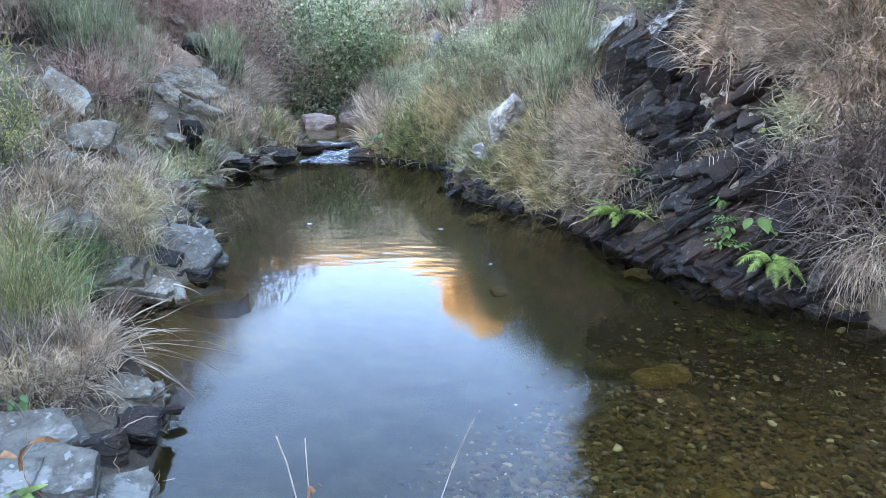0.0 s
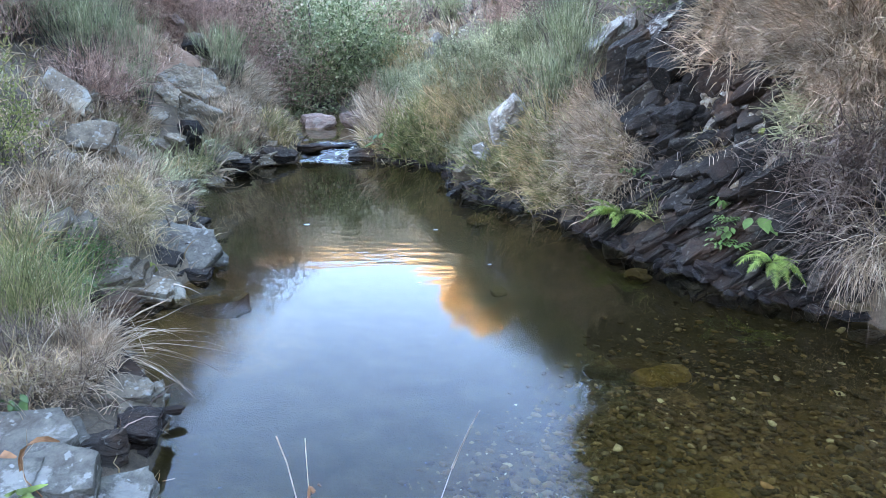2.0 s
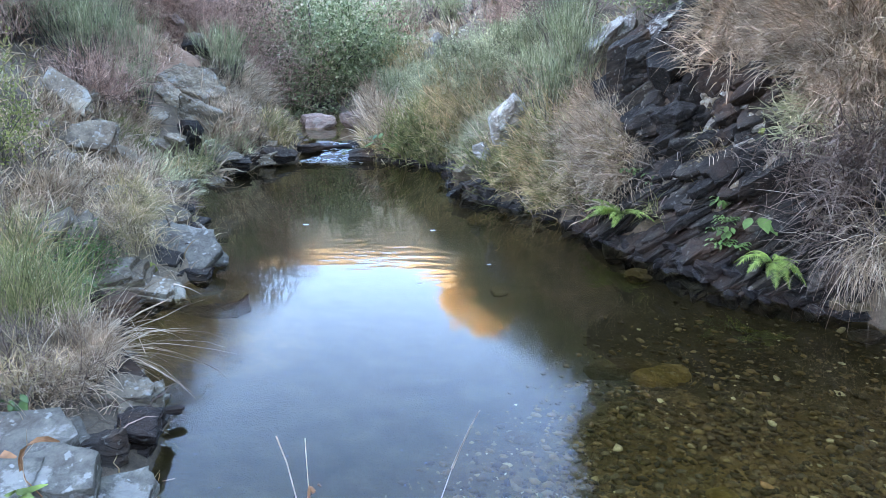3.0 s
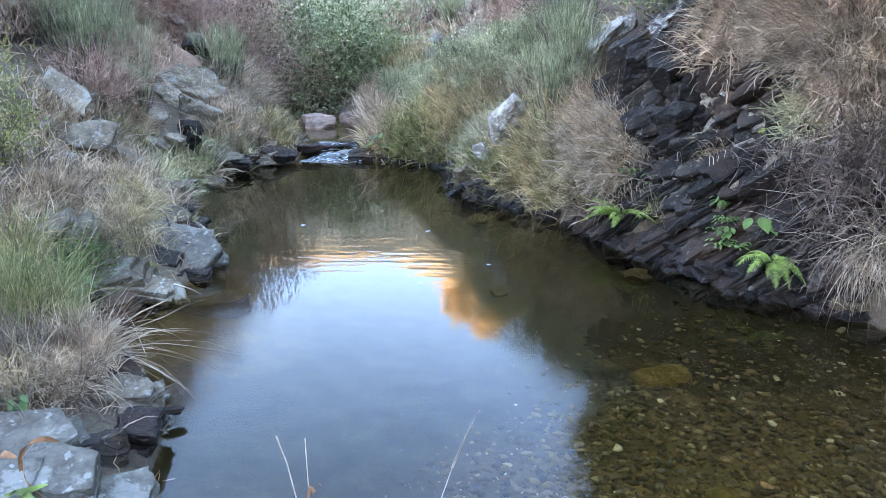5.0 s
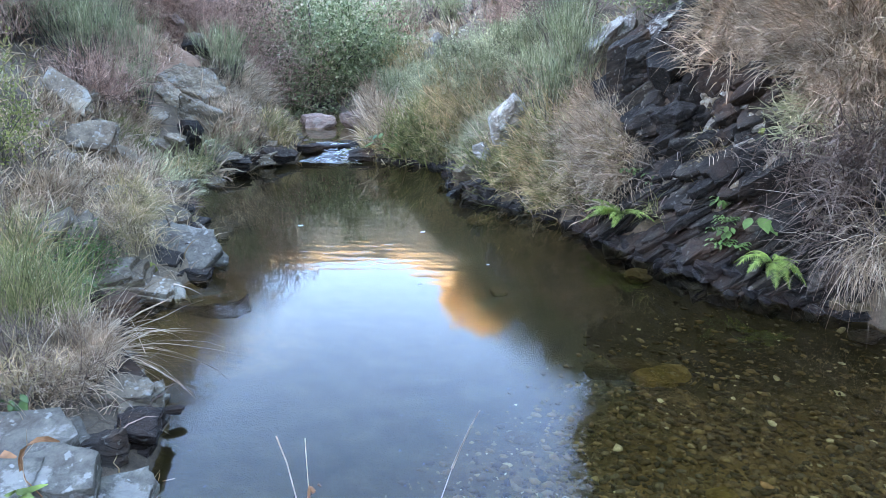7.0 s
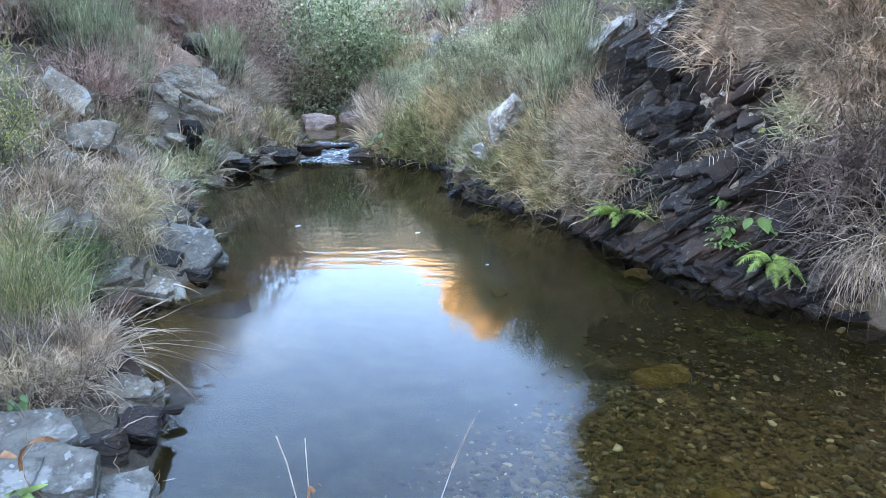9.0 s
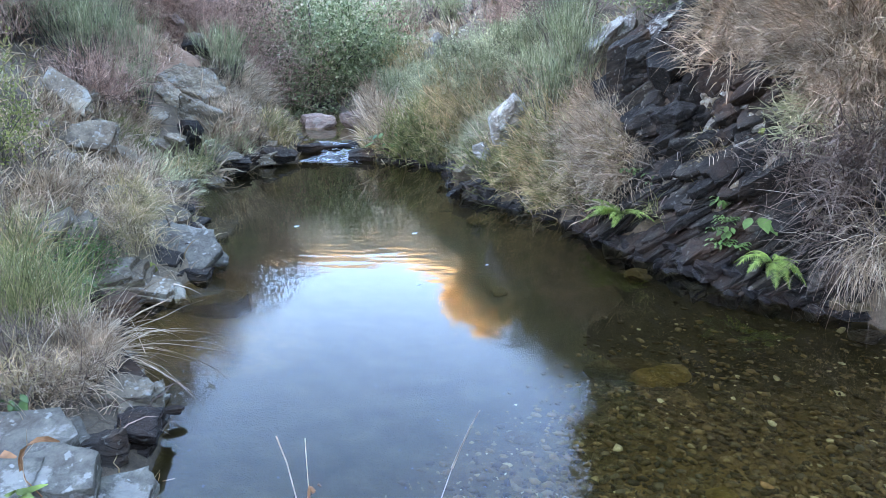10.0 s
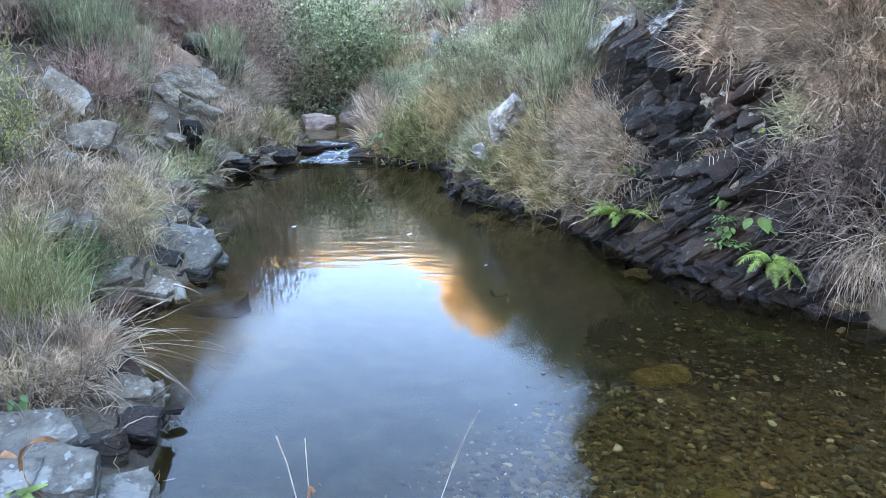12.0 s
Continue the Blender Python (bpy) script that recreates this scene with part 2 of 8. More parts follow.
def pebbly(nt, b):
    g = nt.nodes.new("ShaderNodeNewGeometry")
    c = ramp(nt, g.outputs["Random Per Island"], [(0, (.026, .019, .009)), (.5, (.075, .052, .022)), (.8, (.170, .120, .055)), (.90, (.100, .092, .070)), (.95, (.22, .165, .085)), (1, (.46, .42, .31))])
    c = blend(nt, 0.7, c, ramp(nt, noise_of(nt, "World", 40, 5), [(.3, (.5, .5, .45)), (.7, (1.4, 1.4, 1.3))]), "MULTIPLY")
    nt.links.new(c, b.inputs["Base Color"])


def pebble_single(nt, b):
    oi = nt.nodes.new("ShaderNodeObjectInfo")
    c = ramp(nt, oi.outputs["Random"], [(0, (.030, .022, .011)), (.45, (.085, .060, .027)), (.8, (.190, .134, .063)), (.93, (.100, .093, .074)), (.965, (.36, .16, .045)), (1, (.56, .51, .39))])
    c = blend(nt, 0.7, c, ramp(nt, noise_of(nt, "World", 40, 5), [(.3, (.5, .5, .45)), (.7, (1.4, 1.4, 1.3))]), "MULTIPLY")
    nt.links.new(c, b.inputs["Base Color"])


GRAVEL = material("stream_gravel", pebbly, 0.8)
PEBBLE = material("stream_pebble", pebble_single, 0.8)
STRAW = plant("dry_straw", [(0, (0.203, 0.139, 0.077)), (.35, (0.384, 0.274, 0.172)), (.75, (0.526, 0.399, 0.265)), (1, (0.708, 0.569, 0.409))])
BLEACHED = plant("bleached_stems", [(0, (0.361, 0.273, 0.181)), (.6, (0.560, 0.446, 0.313)), (1, (0.740, 0.612, 0.445))])
GREY_STRAW = plant("grey_dead_stems", [(0, (0.091, 0.062, 0.046)), (.4, (0.169, 0.121, 0.091)), (.8, (0.260, 0.196, 0.150)), (1, (0.338, 0.274, 0.214))])
MIXED = plant("half_dry_grass", [(0, (0.247, 0.205, 0.081)), (.3, (0.389, 0.315, 0.142)), (.6, (0.567, 0.430, 0.233)), (1, (0.756, 0.570, 0.351))])
GREEN = plant("green_grass", [(0, (.130, .142, .048)), (.5, (.250, .252, .092)), (.85, (.410, .352, .160)), (1, (.590, .440, .260))])
BROOM = plant("broom_stems", [(0, (0.163, 0.176, 0.084)), (.45, (0.303, 0.317, 0.170)), (.85, (0.444, 0.434, 0.254)), (1, (0.606, 0.515, 0.329))])
GREEN_BROOM = plant("green_broom_stems", [(0, (0.134, 0.147, 0.068)), (.5, (0.269, 0.285, 0.145)), (.9, (0.412, 0.413, 0.252)), (1, (0.538, 0.477, 0.329))])
SAPLING = plant("sapling_leaves", [(0, (.14, .15, .036)), (.5, (.27, .28, .075)), (1, (.44, .42, .15))])
HERB = plant("grey_green_herb", [(0, (.244, .244, .121)), (.5, (.426, .412, .230)), (1, (.618, .579, .363))])
PALE_WILLOW = plant("pale_willow_leaves", [(0, (0.128, 0.163, 0.067)), (.5, (0.303, 0.337, 0.157)), (.85, (0.466, 0.478, 0.269)), (1, (0.605, 0.543, 0.337))])
WILLOW = plant("willow_leaves", [(0, (.108, .150, .054)), (.5, (.259, .300, .126)), (1, (.454, .460, .243))])
FERN = plant("fern_fronds", [(0, (.13, .20, .03)), (.5, (.24, .32, .06)), (1, (.34, .40, .10))], 0.6, 0.3)
LEAF = plant("broad_leaves", [(0, (0.064, 0.118, 0.028)), (1, (0.136, 0.200, 0.056))], 0.36, 0.25)
DEAD_TWIG = plant("purplish_dead_twigs", [(0, (0.216, 0.128, 0.092)), (.5, (0.450, 0.290, 0.213)), (1, (0.705, 0.491, 0.365))], 0.85, 0.0)
BARK = plant("bark", [(0, (.07, .06, .05)), (1, (.14, .12, .10))], 0.9, 0.0)
MOSS = plant("moss", [(0, (.10, .12, .02)), (1, (.22, .24, .05))], 0.95, 0.1)
ROT_LEAF = plant("orange_dead_leaf", [(0, (.24, .11, .04)), (1, (.36, .18, .08))], 0.7, 0.2)
INSECT = material("dark_insect", lambda nt, b: nt.links.new(ramp(nt, noise_of(nt, "Object", 60), [(.3, (.012, .012, .014)), (.7, (.03, .028, .03))]), b.inputs["Base Color"]), 0.5)
FOAM = material("white_foam", lambda nt, b: nt.links.new(ramp(nt, noise_of(nt, "Object", 40), [(.3, (.6, .63, .68)), (.7, (.85, .87, .9))]), b.inputs["Base Color"]), 0.35)


def watery(nt, b):
    """Clear water: a mirror by Fresnel over a clear, slightly brown body; low ripples ride on it."""
    nt.nodes.remove(b)
    g = nt.nodes.new("ShaderNodeNewGeometry")
    sp = nt.nodes.new("ShaderNodeSeparateXYZ")
    nt.links.new(g.outputs["Position"], sp.inputs[0])
    wave = noise_of(nt, "Object", 1.0, 2, 0.45, (3.3, 12.5, 1))
    swell = noise_of(nt, "Object", 1.0, 1, 0.4, (1.6, 5.0, 1))
    fizz = noise_of(nt, "Object", 1.0, 2, 0.5, (18.0, 20.0, 1))

    def spot(cx, cy, rx, ry):
        v = node(nt, "VectorMath")
        v.operation = "SUBTRACT"
        v.inputs[1].default_value = (cx, cy, 0)
        nt.links.new(g.outputs["Position"], v.inputs[0])
        s = nt.nodes.new("ShaderNodeVectorMath")
        s.operation = "MULTIPLY"
        s.inputs[1].default_value = (1 / rx, 1 / ry, 0)
        nt.links.new(v.outputs[0], s.inputs[0])
        n = nt.nodes.new("ShaderNodeVectorMath")
        n.operation = "LENGTH"
        nt.links.new(s.outputs[0], n.inputs[0])
        r = node(nt, "MapRange", From_Min=1.0, From_Max=0.2)
        r.interpolation_type = "SMOOTHSTEP"
        nt.links.new(n.outputs["Value"], r.inputs["Value"])
        return r.outputs[0]

    def times(a, v, op="MULTIPLY"):
        n = nt.nodes.new("ShaderNodeMath")
        n.operation = op
        for s, q in zip(n.inputs, (a, v)):
            if isinstance(q, bpy.types.NodeSocket):
                nt.links.new(q, s)
            else:
                s.default_value = q
        return n.outputs[0]
    h = times(times(wave, spot(-0.45, 4.55, 1.5, 1.1)), 0.75)
    h = times(h, times(times(wave, spot(0.25, 3.75, 0.6, 0.45)), 0.9), "ADD")
    h = times(h, times(times(fizz, spot(-1.0, 3.0, 0.55, 0.6)), 0.30), "ADD")
    h = times(h, times(times(wave, spot(-1.3, 7.2, 1.0, 0.8)), 2.0), "ADD")
    h = times(h, times(swell, 0.22), "ADD")
    bp = node(nt, "Bump", Strength=1.0, Distance=RIPPLE)
    nt.links.new(h, bp.inputs["Height"])
    gl = node(nt, "BsdfGlossy", Roughness=0.0)
    gl.inputs["Color"].default_value = (1, 1, 1, 1)
    tr = node(nt, "BsdfRefraction", Roughness=0.0, IOR=1.0)
    tr.inputs[0].default_value = (.85, .76, .51, 1)
    fr = node(nt, "Fresnel", IOR=1.33)
    mx = nt.nodes.new("ShaderNodeMixShader")
    nt.links.new(bp.outputs[0], gl.inputs["Normal"])
    nt.links.new(fr.outputs[0], mx.inputs[0])
    nt.links.new(tr.outputs[0], mx.inputs[1])
    nt.links.new(gl.outputs[0], mx.inputs[2])
    nt.links.new(mx.outputs[0], nt.nodes["Material Output"].inputs[0])


RIPPLE = 0.0021
WATER = material("clear_stream_water", watery)

# ---- builders ----
def mesh_of(name, verts, faces, mat, smooth=False):
    me = bpy.data.meshes.new(name)
    verts = np.asarray(verts, np.float32)
    me.vertices.add(len(verts))
    me.vertices.foreach_set("co", verts.ravel())
    faces = np.asarray(faces, np.int32)
    n, k = faces.shape
    me.loops.add(n * k)
    me.loops.foreach_set("vertex_index", faces.ravel())
    me.polygons.add(n)
    me.polygons.foreach_set("loop_start", np.arange(0, n * k, k, dtype=np.int32))
    me.polygons.foreach_set("loop_total", np.full(n, k, np.int32))
    me.update(calc_edges=True)
    if smooth:
        me.polygons.foreach_set("use_smooth", np.ones(n, bool))
    me.materials.append(mat)
    return me


def part(name, me, parent, label="", kind=""):
    ob = new(name, me)
    ob.parent = parent
    return tagged(ob, label, kind=kind)


def grid_mesh(xs, ys, height, name, mat):
    X, Y = np.meshgrid(xs, ys)
    v = np.stack([X, Y, height(X, Y)], -1).reshape(-1, 3)
    i = np.arange(len(v)).reshape(X.shape)
    f = np.stack([i[:-1, :-1], i[:-1, 1:], i[1:, 1:], i[1:, :-1]], -1).reshape(-1, 4)
    return mesh_of(name, v, f, mat, True)


def strips(rng, roots, length, width, aim, spread, droop, segs=3, flat_tip=0.15, wobble=0.07):
    """Thin tapered strips from roots: they leave along aim, spread about it and bend down by droop."""
    n = len(roots)
    aim = np.broadcast_to(np.asarray(aim, float), (n, 3)) + rng.normal(0, spread, (n, 3))
    aim /= np.linalg.norm(aim, axis=1)[:, None] + 1e-9
    length = np.broadcast_to(length, n)[:, None]
    width = np.broadcast_to(width, n)[:, None]
    droop = np.broadcast_to(droop, n)[:, None]
    side = np.cross(aim, rng.normal(0, 1, (n, 3)))
    side /= np.linalg.norm(side, axis=1)[:, None] + 1e-9
    p, way = np.array(roots, float), aim.copy()
    rows = []
    for k in range(segs + 1):
        t = k / segs
        w = width * (1 - t) ** 0.7 + width * flat_tip * t
        rows += [p - side * w / 2, p + side * w / 2]
        p = p + way * length / segs
        way = way + np.array([0, 0, -1.0]) * droop / segs * (0.4 + t) + rng.normal(0, wobble, (n, 3))
        way /= np.linalg.norm(way, axis=1)[:, None] + 1e-9
    v = np.stack(rows, 1)
    base = (np.arange(n) * (2 * segs + 2))[:, None]
    f = np.concatenate([base + np.array([2 * k, 2 * k + 1, 2 * k + 3, 2 * k + 2]) for k in range(segs)], 1).reshape(-1, 4)
    return v.reshape(-1, 3), f


def join(pieces):
    vs, fs, o = [], [], 0
    for v, f in pieces:
        vs.append(v)
        fs.append(f + o)
        o += len(v)
    return np.concatenate(vs), np.concatenate(fs)


def on_ground(x, y, sink=0.0):
    return np.stack([x, y, ground(x, y) - sink], -1)


def downhill(x, y, e=0.05):
    gx = (ground(x + e, y) - ground(x - e, y)) / (2 * e)
    gy = (ground(x, y + e) - ground(x, y - e)) / (2 * e)
    return np.stack([-gx, -gy, 0 * gx], -1)


def rock_mesh(name, seed, size, mat, cuts=9, planes=9, layers=6, ragged=0.06, flat=False, blocks=0, step=.10, rounded=0.0, chop=(.72, 1.05)):
    """An angular, bedded stone: a block chopped by planes, stepped along its beds."""
    rng = np.random.default_rng(seed)
    bm = bmesh.new()
    bmesh.ops.create_cube(bm, size=2)
    bmesh.ops.subdivide_edges(bm, edges=bm.edges[:], cuts=cuts, use_grid_fill=True)
    p = np.array([v.co for v in bm.verts])
    if rounded:
        p = p * (1 - rounded) + rounded * p / np.linalg.norm(p, axis=1)[:, None]
    for _ in range(planes):
        n = rng.normal(0, 1, 3) * np.array([1, 1, 0.6])
        n /= np.linalg.norm(n)
        over = np.maximum(p @ n - rng.uniform(*chop), 0)
        p = p - over[:, None] * n
    lv = np.floor((p[:, 2] + 1) * layers / 2 + 0.4 * fbm(p[:, 0] * 1.5 + seed, p[:, 1] * 1.5)).astype(int)
    j = rng.uniform(-1, 1, (layers + 3, 2)) * ragged * 1.6
    p[:, :2] *= 1 + j[np.clip(lv, 0, layers + 2)]
    if blocks:
        # breaks along joints: each block stands out or back by its own amount
        seeds = rng.uniform(-1.1, 1.1, (blocks, 3))
        near = (((p[:, None] - seeds[None]) * np.array([.8, 1.0, 1.5])) ** 2).sum(2).argmin(1)
        p = p * (1 + rng.uniform(-1, .8, (blocks, 1))[near] * step)
        p = p + rng.normal(0, step * .35, (blocks, 3))[near]
    p = p * np.array(size) / 2
    s = float(max(size))
    wob = np.stack([fbm(p[:, 1] * 4 / s + 3.1 * seed, p[:, 2] * 4 / s, 4), fbm(p[:, 2] * 4 / s, p[:, 0] * 4 / s + 1.7 * seed, 4), fbm(p[:, 0] * 4 / s - seed, p[:, 1] * 4 / s, 4)], 1)
    p = p + wob * ragged * np.array(size) * 1.6
    for v, co in zip(bm.verts, p):
        v.co = co
    me = bpy.data.meshes.new(name)
    bm.to_mesh(me)
    bm.free()
    me.materials.append(mat)
    if not flat:
        me.polygons.foreach_set("use_smooth", np.ones(len(me.polygons), bool))
        me.set_sharp_from_angle(angle=radians(28))
    return me


def slate_stack(name, seed, size, mat, plates=4, corners=9, ragged=.14, slip=.08):
    """Slate that splits along its beds: uneven plates with chipped outlines, laid one on another."""
    rng = np.random.default_rng(seed)
    cut = np.concatenate([[0], np.cumsum(rng.uniform(.5, 1.5, plates))])
    cut = cut / cut[-1] - .5
    th = np.sort((np.arange(corners) + rng.uniform(-.38, .38, corners)) / corners * 2 * np.pi)
    shape = rng.uniform(1 - ragged, 1 + ragged, corners)
    lean = rng.normal(0, .06, 2)
    pieces = []
    for k in range(plates):
        r = shape * rng.uniform(1 - ragged, 1.02, corners) * (1 - .10 * k / plates)
        box = np.maximum(np.abs(np.cos(th)), np.abs(np.sin(th))) ** .55
        c = np.stack([np.cos(th) * r / box, np.sin(th) * r / box], 1)
        n = 4
        u = np.linspace(0, 1, n, endpoint=False)[None, :, None]
        ring = (c[:, None] * (1 - u) + np.roll(c, -1, 0)[:, None] * u).reshape(-1, 2)
        ring = ring * (1 + rng.normal(0, .018, (len(ring), 1))) + rng.normal(0, slip, 2) + lean * k
        m = len(ring)
        z0, z1 = cut[k] - .01, cut[k + 1]
        tilt = rng.normal(0, .05, 2)
        rows = []
        for f, z in ((0, z0), (1.0, z0), (.99, z0 * .6 + z1 * .4), (1.0, z1 - .07 * (z1 - z0)), (.985, z1), (.7, z1), (.4, z1), (0, z1)):
            q = ring * f
            lift = np.full(m, z) + (q @ tilt) * (z1 - z0) + (.09 * (z1 - z0) * fbm(q[:, 0] * 2.2 + seed, q[:, 1] * 2.2 + k) if z == z1 else 0)
            if .5 < f < 1.01 and z != z1:
                q = q * (1 + rng.normal(0, .016, (m, 1)))
            rows.append(np.column_stack([q, lift]))
        v = np.concatenate(rows) * np.array([size[0] / 2, size[1] / 2, size[2]])
        i = np.arange(len(v)).reshape(len(rows), m)
        j = np.roll(i, -1, 1)
        pieces.append((v, np.stack([i[:-1], j[:-1], j[1:], i[1:]], -1).reshape(-1, 4)))
    return mesh_of(name, *join(pieces), mat)


def seed_at(x, y):
    return 9000 + int(abs(x) * 977 + y * 613)


def slate(x, y, z, size, mat, label, turn, plates=3, group="", **kw):
    ob = new("slate_slab", slate_stack("slate_slab", seed_at(x, y), size, mat, plates, **kw))
    ob.matrix_world = pose(x, y, z, *turn)
    return tagged(ob, label, "rock", group)


SEED = [100]


def rock(name, x, y, size, mat, label, z=None, turn=(0, 0, 0), group="", category="rock", sink=0.3, **kw):
    SEED[0] += 1
    ob = new(name, rock_mesh(name, SEED[0], size, mat, **kw))
    zz = float(ground(x, y)) - sink * size[2] + size[2] / 2 if z is None else z
    ob.matrix_world = pose(x, y, zz, *turn)
    return tagged(ob, label, category, group)


def block(parent, x, y, size, mat, label, z, turn, **kw):
    """One block of a larger rock."""
    SEED[0] += 1
    ob = part("block", rock_mesh("block", SEED[0], size, mat, **kw), parent, label)
    ob.matrix_world = pose(x, y, z, *turn)


def slab_of(parent, x, y, z, size, mat, turn, plates):
    """One bedded plate of a larger rock."""
    ob = part("slab", slate_stack("slab", seed_at(x, y), size, mat, plates, ragged=.18), parent)
    ob.matrix_world = pose(x, y, z, *turn)


def thing(name, x, y, z, label, category, group=""):
    ob = new(name)
    ob.matrix_world = pose(x, y, z)
    return tagged(ob, label, category, group)


# ---- large structure ----
_u = np.linspace(-1, 1, 420)
_v = np.linspace(-1, 1, 500)
_xs = 3.2 * np.sinh(_u * np.arcsinh(320 / 3.2))
_ys = 5.0 + 3.2 * np.sinh(_v * np.arcsinh(320 / 3.2))
GROUND = new("ground", grid_mesh(_xs, _ys, ground, "ground", EARTH))
tagged(GROUND, "dry earthy valley sides and silty stream bed", "ground", kind="structure")

POOL = new("water", grid_mesh(np.linspace(-4, 4.5, 40), np.linspace(-0.6, 9.8, 40), lambda x, y: 0 * x, "water", WATER))
tagged(POOL, "clear still stream pool mirroring the evening sky", "water", kind="structure")
UPPER = new("water", grid_mesh(np.linspace(-3.8, -0.4, 12), np.linspace(7.95, 12.6, 12), lambda x, y: 0 * x + 0.12, "water", WATER))
POOL.visible_shadow = UPPER.visible_shadow = False
tagged(UPPER, "small upper pool behind the riffle", "water", kind="structure")

# ---- stones ----

# slabs and boulders along the water
rock("slate_slab", -1.47, 3.79, (0.20, 0.16, 0.09), DARK_SLATE, "wet dark slate lump at the waterline", z=0.01, turn=(0, 10, 0))
rock("slate_slab", -2.26, 4.63, (0.30, 0.24, 0.14), SLATE, "blue-grey slate among grass", z=0.24, turn=(10, 15, 0))
rock("slate_slab", -1.97, 4.74, (0.26, 0.26, 0.11), SLATE, "broken slate ledge above the pool", z=0.12, turn=(5, 12, 20))
rock("slate_slab", -2.00, 5.03, (0.21, 0.21, 0.08), SLATE, "thin slate ledge above the pool", z=0.08, turn=(5, 8, -10))
rock("slate_slab", -1.74, 4.39, (0.24, 0.24, 0.09), DARK_SLATE, "thin dark slate ledge above the pool", z=0.09, turn=(5, 14, 10))
rock("slate_slab", -1.83, 4.28, (0.20, 0.20, 0.12), SLATE, "broken slate ledge above the pool", z=0.13, turn=(5, 10, -10))

# the slabs that slope into the pool on the left
slate(-1.62, 3.93, 0.10, (0.54, 0.52, 0.12), SMOOTH_SLATE, "grey slate slab sloping smoothly into the pool", (26, 22, -24), 2, corners=9)
slate(-1.76, 3.85, 0.13, (0.26, 0.20, 0.09), SLATE, "broken slate between the slab and the bank", (22, 8, 10), 3)
slate(-1.62, 3.75, 0.09, (0.22, 0.18, 0.08), DARK_SLATE, "dark slate under the sloping slab", (16, 14, -10), 3)
slate(-1.89, 3.95, 0.15, (0.24, 0.20, 0.10), SLATE, "weathered slate under hanging grass", (24, -6, 20), 3)
slate(-1.42, 4.00, 0.02, (0.2, 0.16, 0.06), SMOOTH_SLATE, "pointed grey slate tip at the waterline", (14, 22, -20), 2)
slate(-1.56, 3.72, 0.01, (0.13, 0.11, 0.1), DARK_SLATE, "wet dark slate lump at the waterline", (10, 10, 0), 2)
slate(-1.77, 3.46, 0.12, (0.36, 0.3, 0.1), SLATE, "grey slate ledge under hanging grass", (16, -4, 10), 3)
slate(-1.58, 3.44, 0.04, (0.3, 0.17, 0.08), SLATE, "wedge of grey slate lying at the waterline", (14, 12, 8), 3)
slate(-1.67, 3.20, 0.06, (0.24, 0.18, 0.06), DARK_SLATE, "dark broken slate at the waterline", (8, 6, -10), 4)
slate(-1.73, 3.60, 0.04, (0.18, 0.15, 0.06), DARK_SLATE, "dark slate plate under the grey slab", (10, 0, 15), 3)
slate(-2.07, 3.62, 0.31, (0.3, 0.26, 0.15), SLATE, "weathered layered slate lump among dry grass", (30, -28, 12), 6, ragged=.2)
slate(-1.85, 4.45, 0.18, (0.26, 0.2, 0.08), SLATE, "broken slate ledge above the pool", (16, 14, -15), 3)
slate(-1.87, 4.70, 0.16, (0.22, 0.18, 0.06), DARK_SLATE, "dark slate ledge above the pool", (12, 10, 10), 3)
slate(-1.93, 4.30, 0.16, (0.2, 0.16, 0.07), SLATE, "small slate ledge above the pool", (14, 10, 20), 3)
slate(-2.22, 4.55, 0.26, (0.3, 0.22, 0.08), SLATE, "blue-grey slate among grass", (20, 14, 0), 2)

slate(-1.99, 3.45, 0.37, (0.3, 0.24, 0.13), SLATE, "pale layered slate lump above a hollow", (30, -28, 12), 4, ragged=.2)
slate(-2.08, 4.30, 0.34, (0.26, 0.2, 0.08), SLATE, "blue-grey slate poking out of the grass", (26, 12, 0), 2)
slate(-2.65, 5.20, 0.58, (0.36, 0.34, 0.1), SLATE, "flat blue-grey slate face on the slope", (46, 18, 6), 2, corners=7)
slate(-3.11, 5.70, 0.88, (0.48, 0.26, 0.12), LICHEN_SLATE, "streaked slate plate leaning on the slope", (40, 40, -8), 4, ragged=.2)
# slabs and outcrops on the left slope
slate(-3.27, 6.00, 0.83, (0.54, 0.26, 0.13), LICHEN_SLATE, "streaked slate slab leaning out of the slope", (30, 40, -8), 6, ragged=.2)
slate(-3.20, 5.90, 0.72, (0.4, 0.22, 0.07), DARK_SLATE, "dark slate plate under the streaked slab", (20, 38, -8), 3)
slate(-2.82, 5.50, 0.53, (0.38, 0.34, 0.12), SLATE, "blue-grey slate slab lying on the slope", (40, 22, 4), 2, corners=7)
slate(-2.79, 5.70, 0.56, (0.3, 0.1, 0.05), DARK_SLATE, "narrow slate splinter on the slope", (10, 48, 0), 2)
slate(-2.52, 5.35, 0.44, (0.26, 0.12, 0.05), SLATE, "pale slate splinter on the slope", (20, 36, 0), 2)

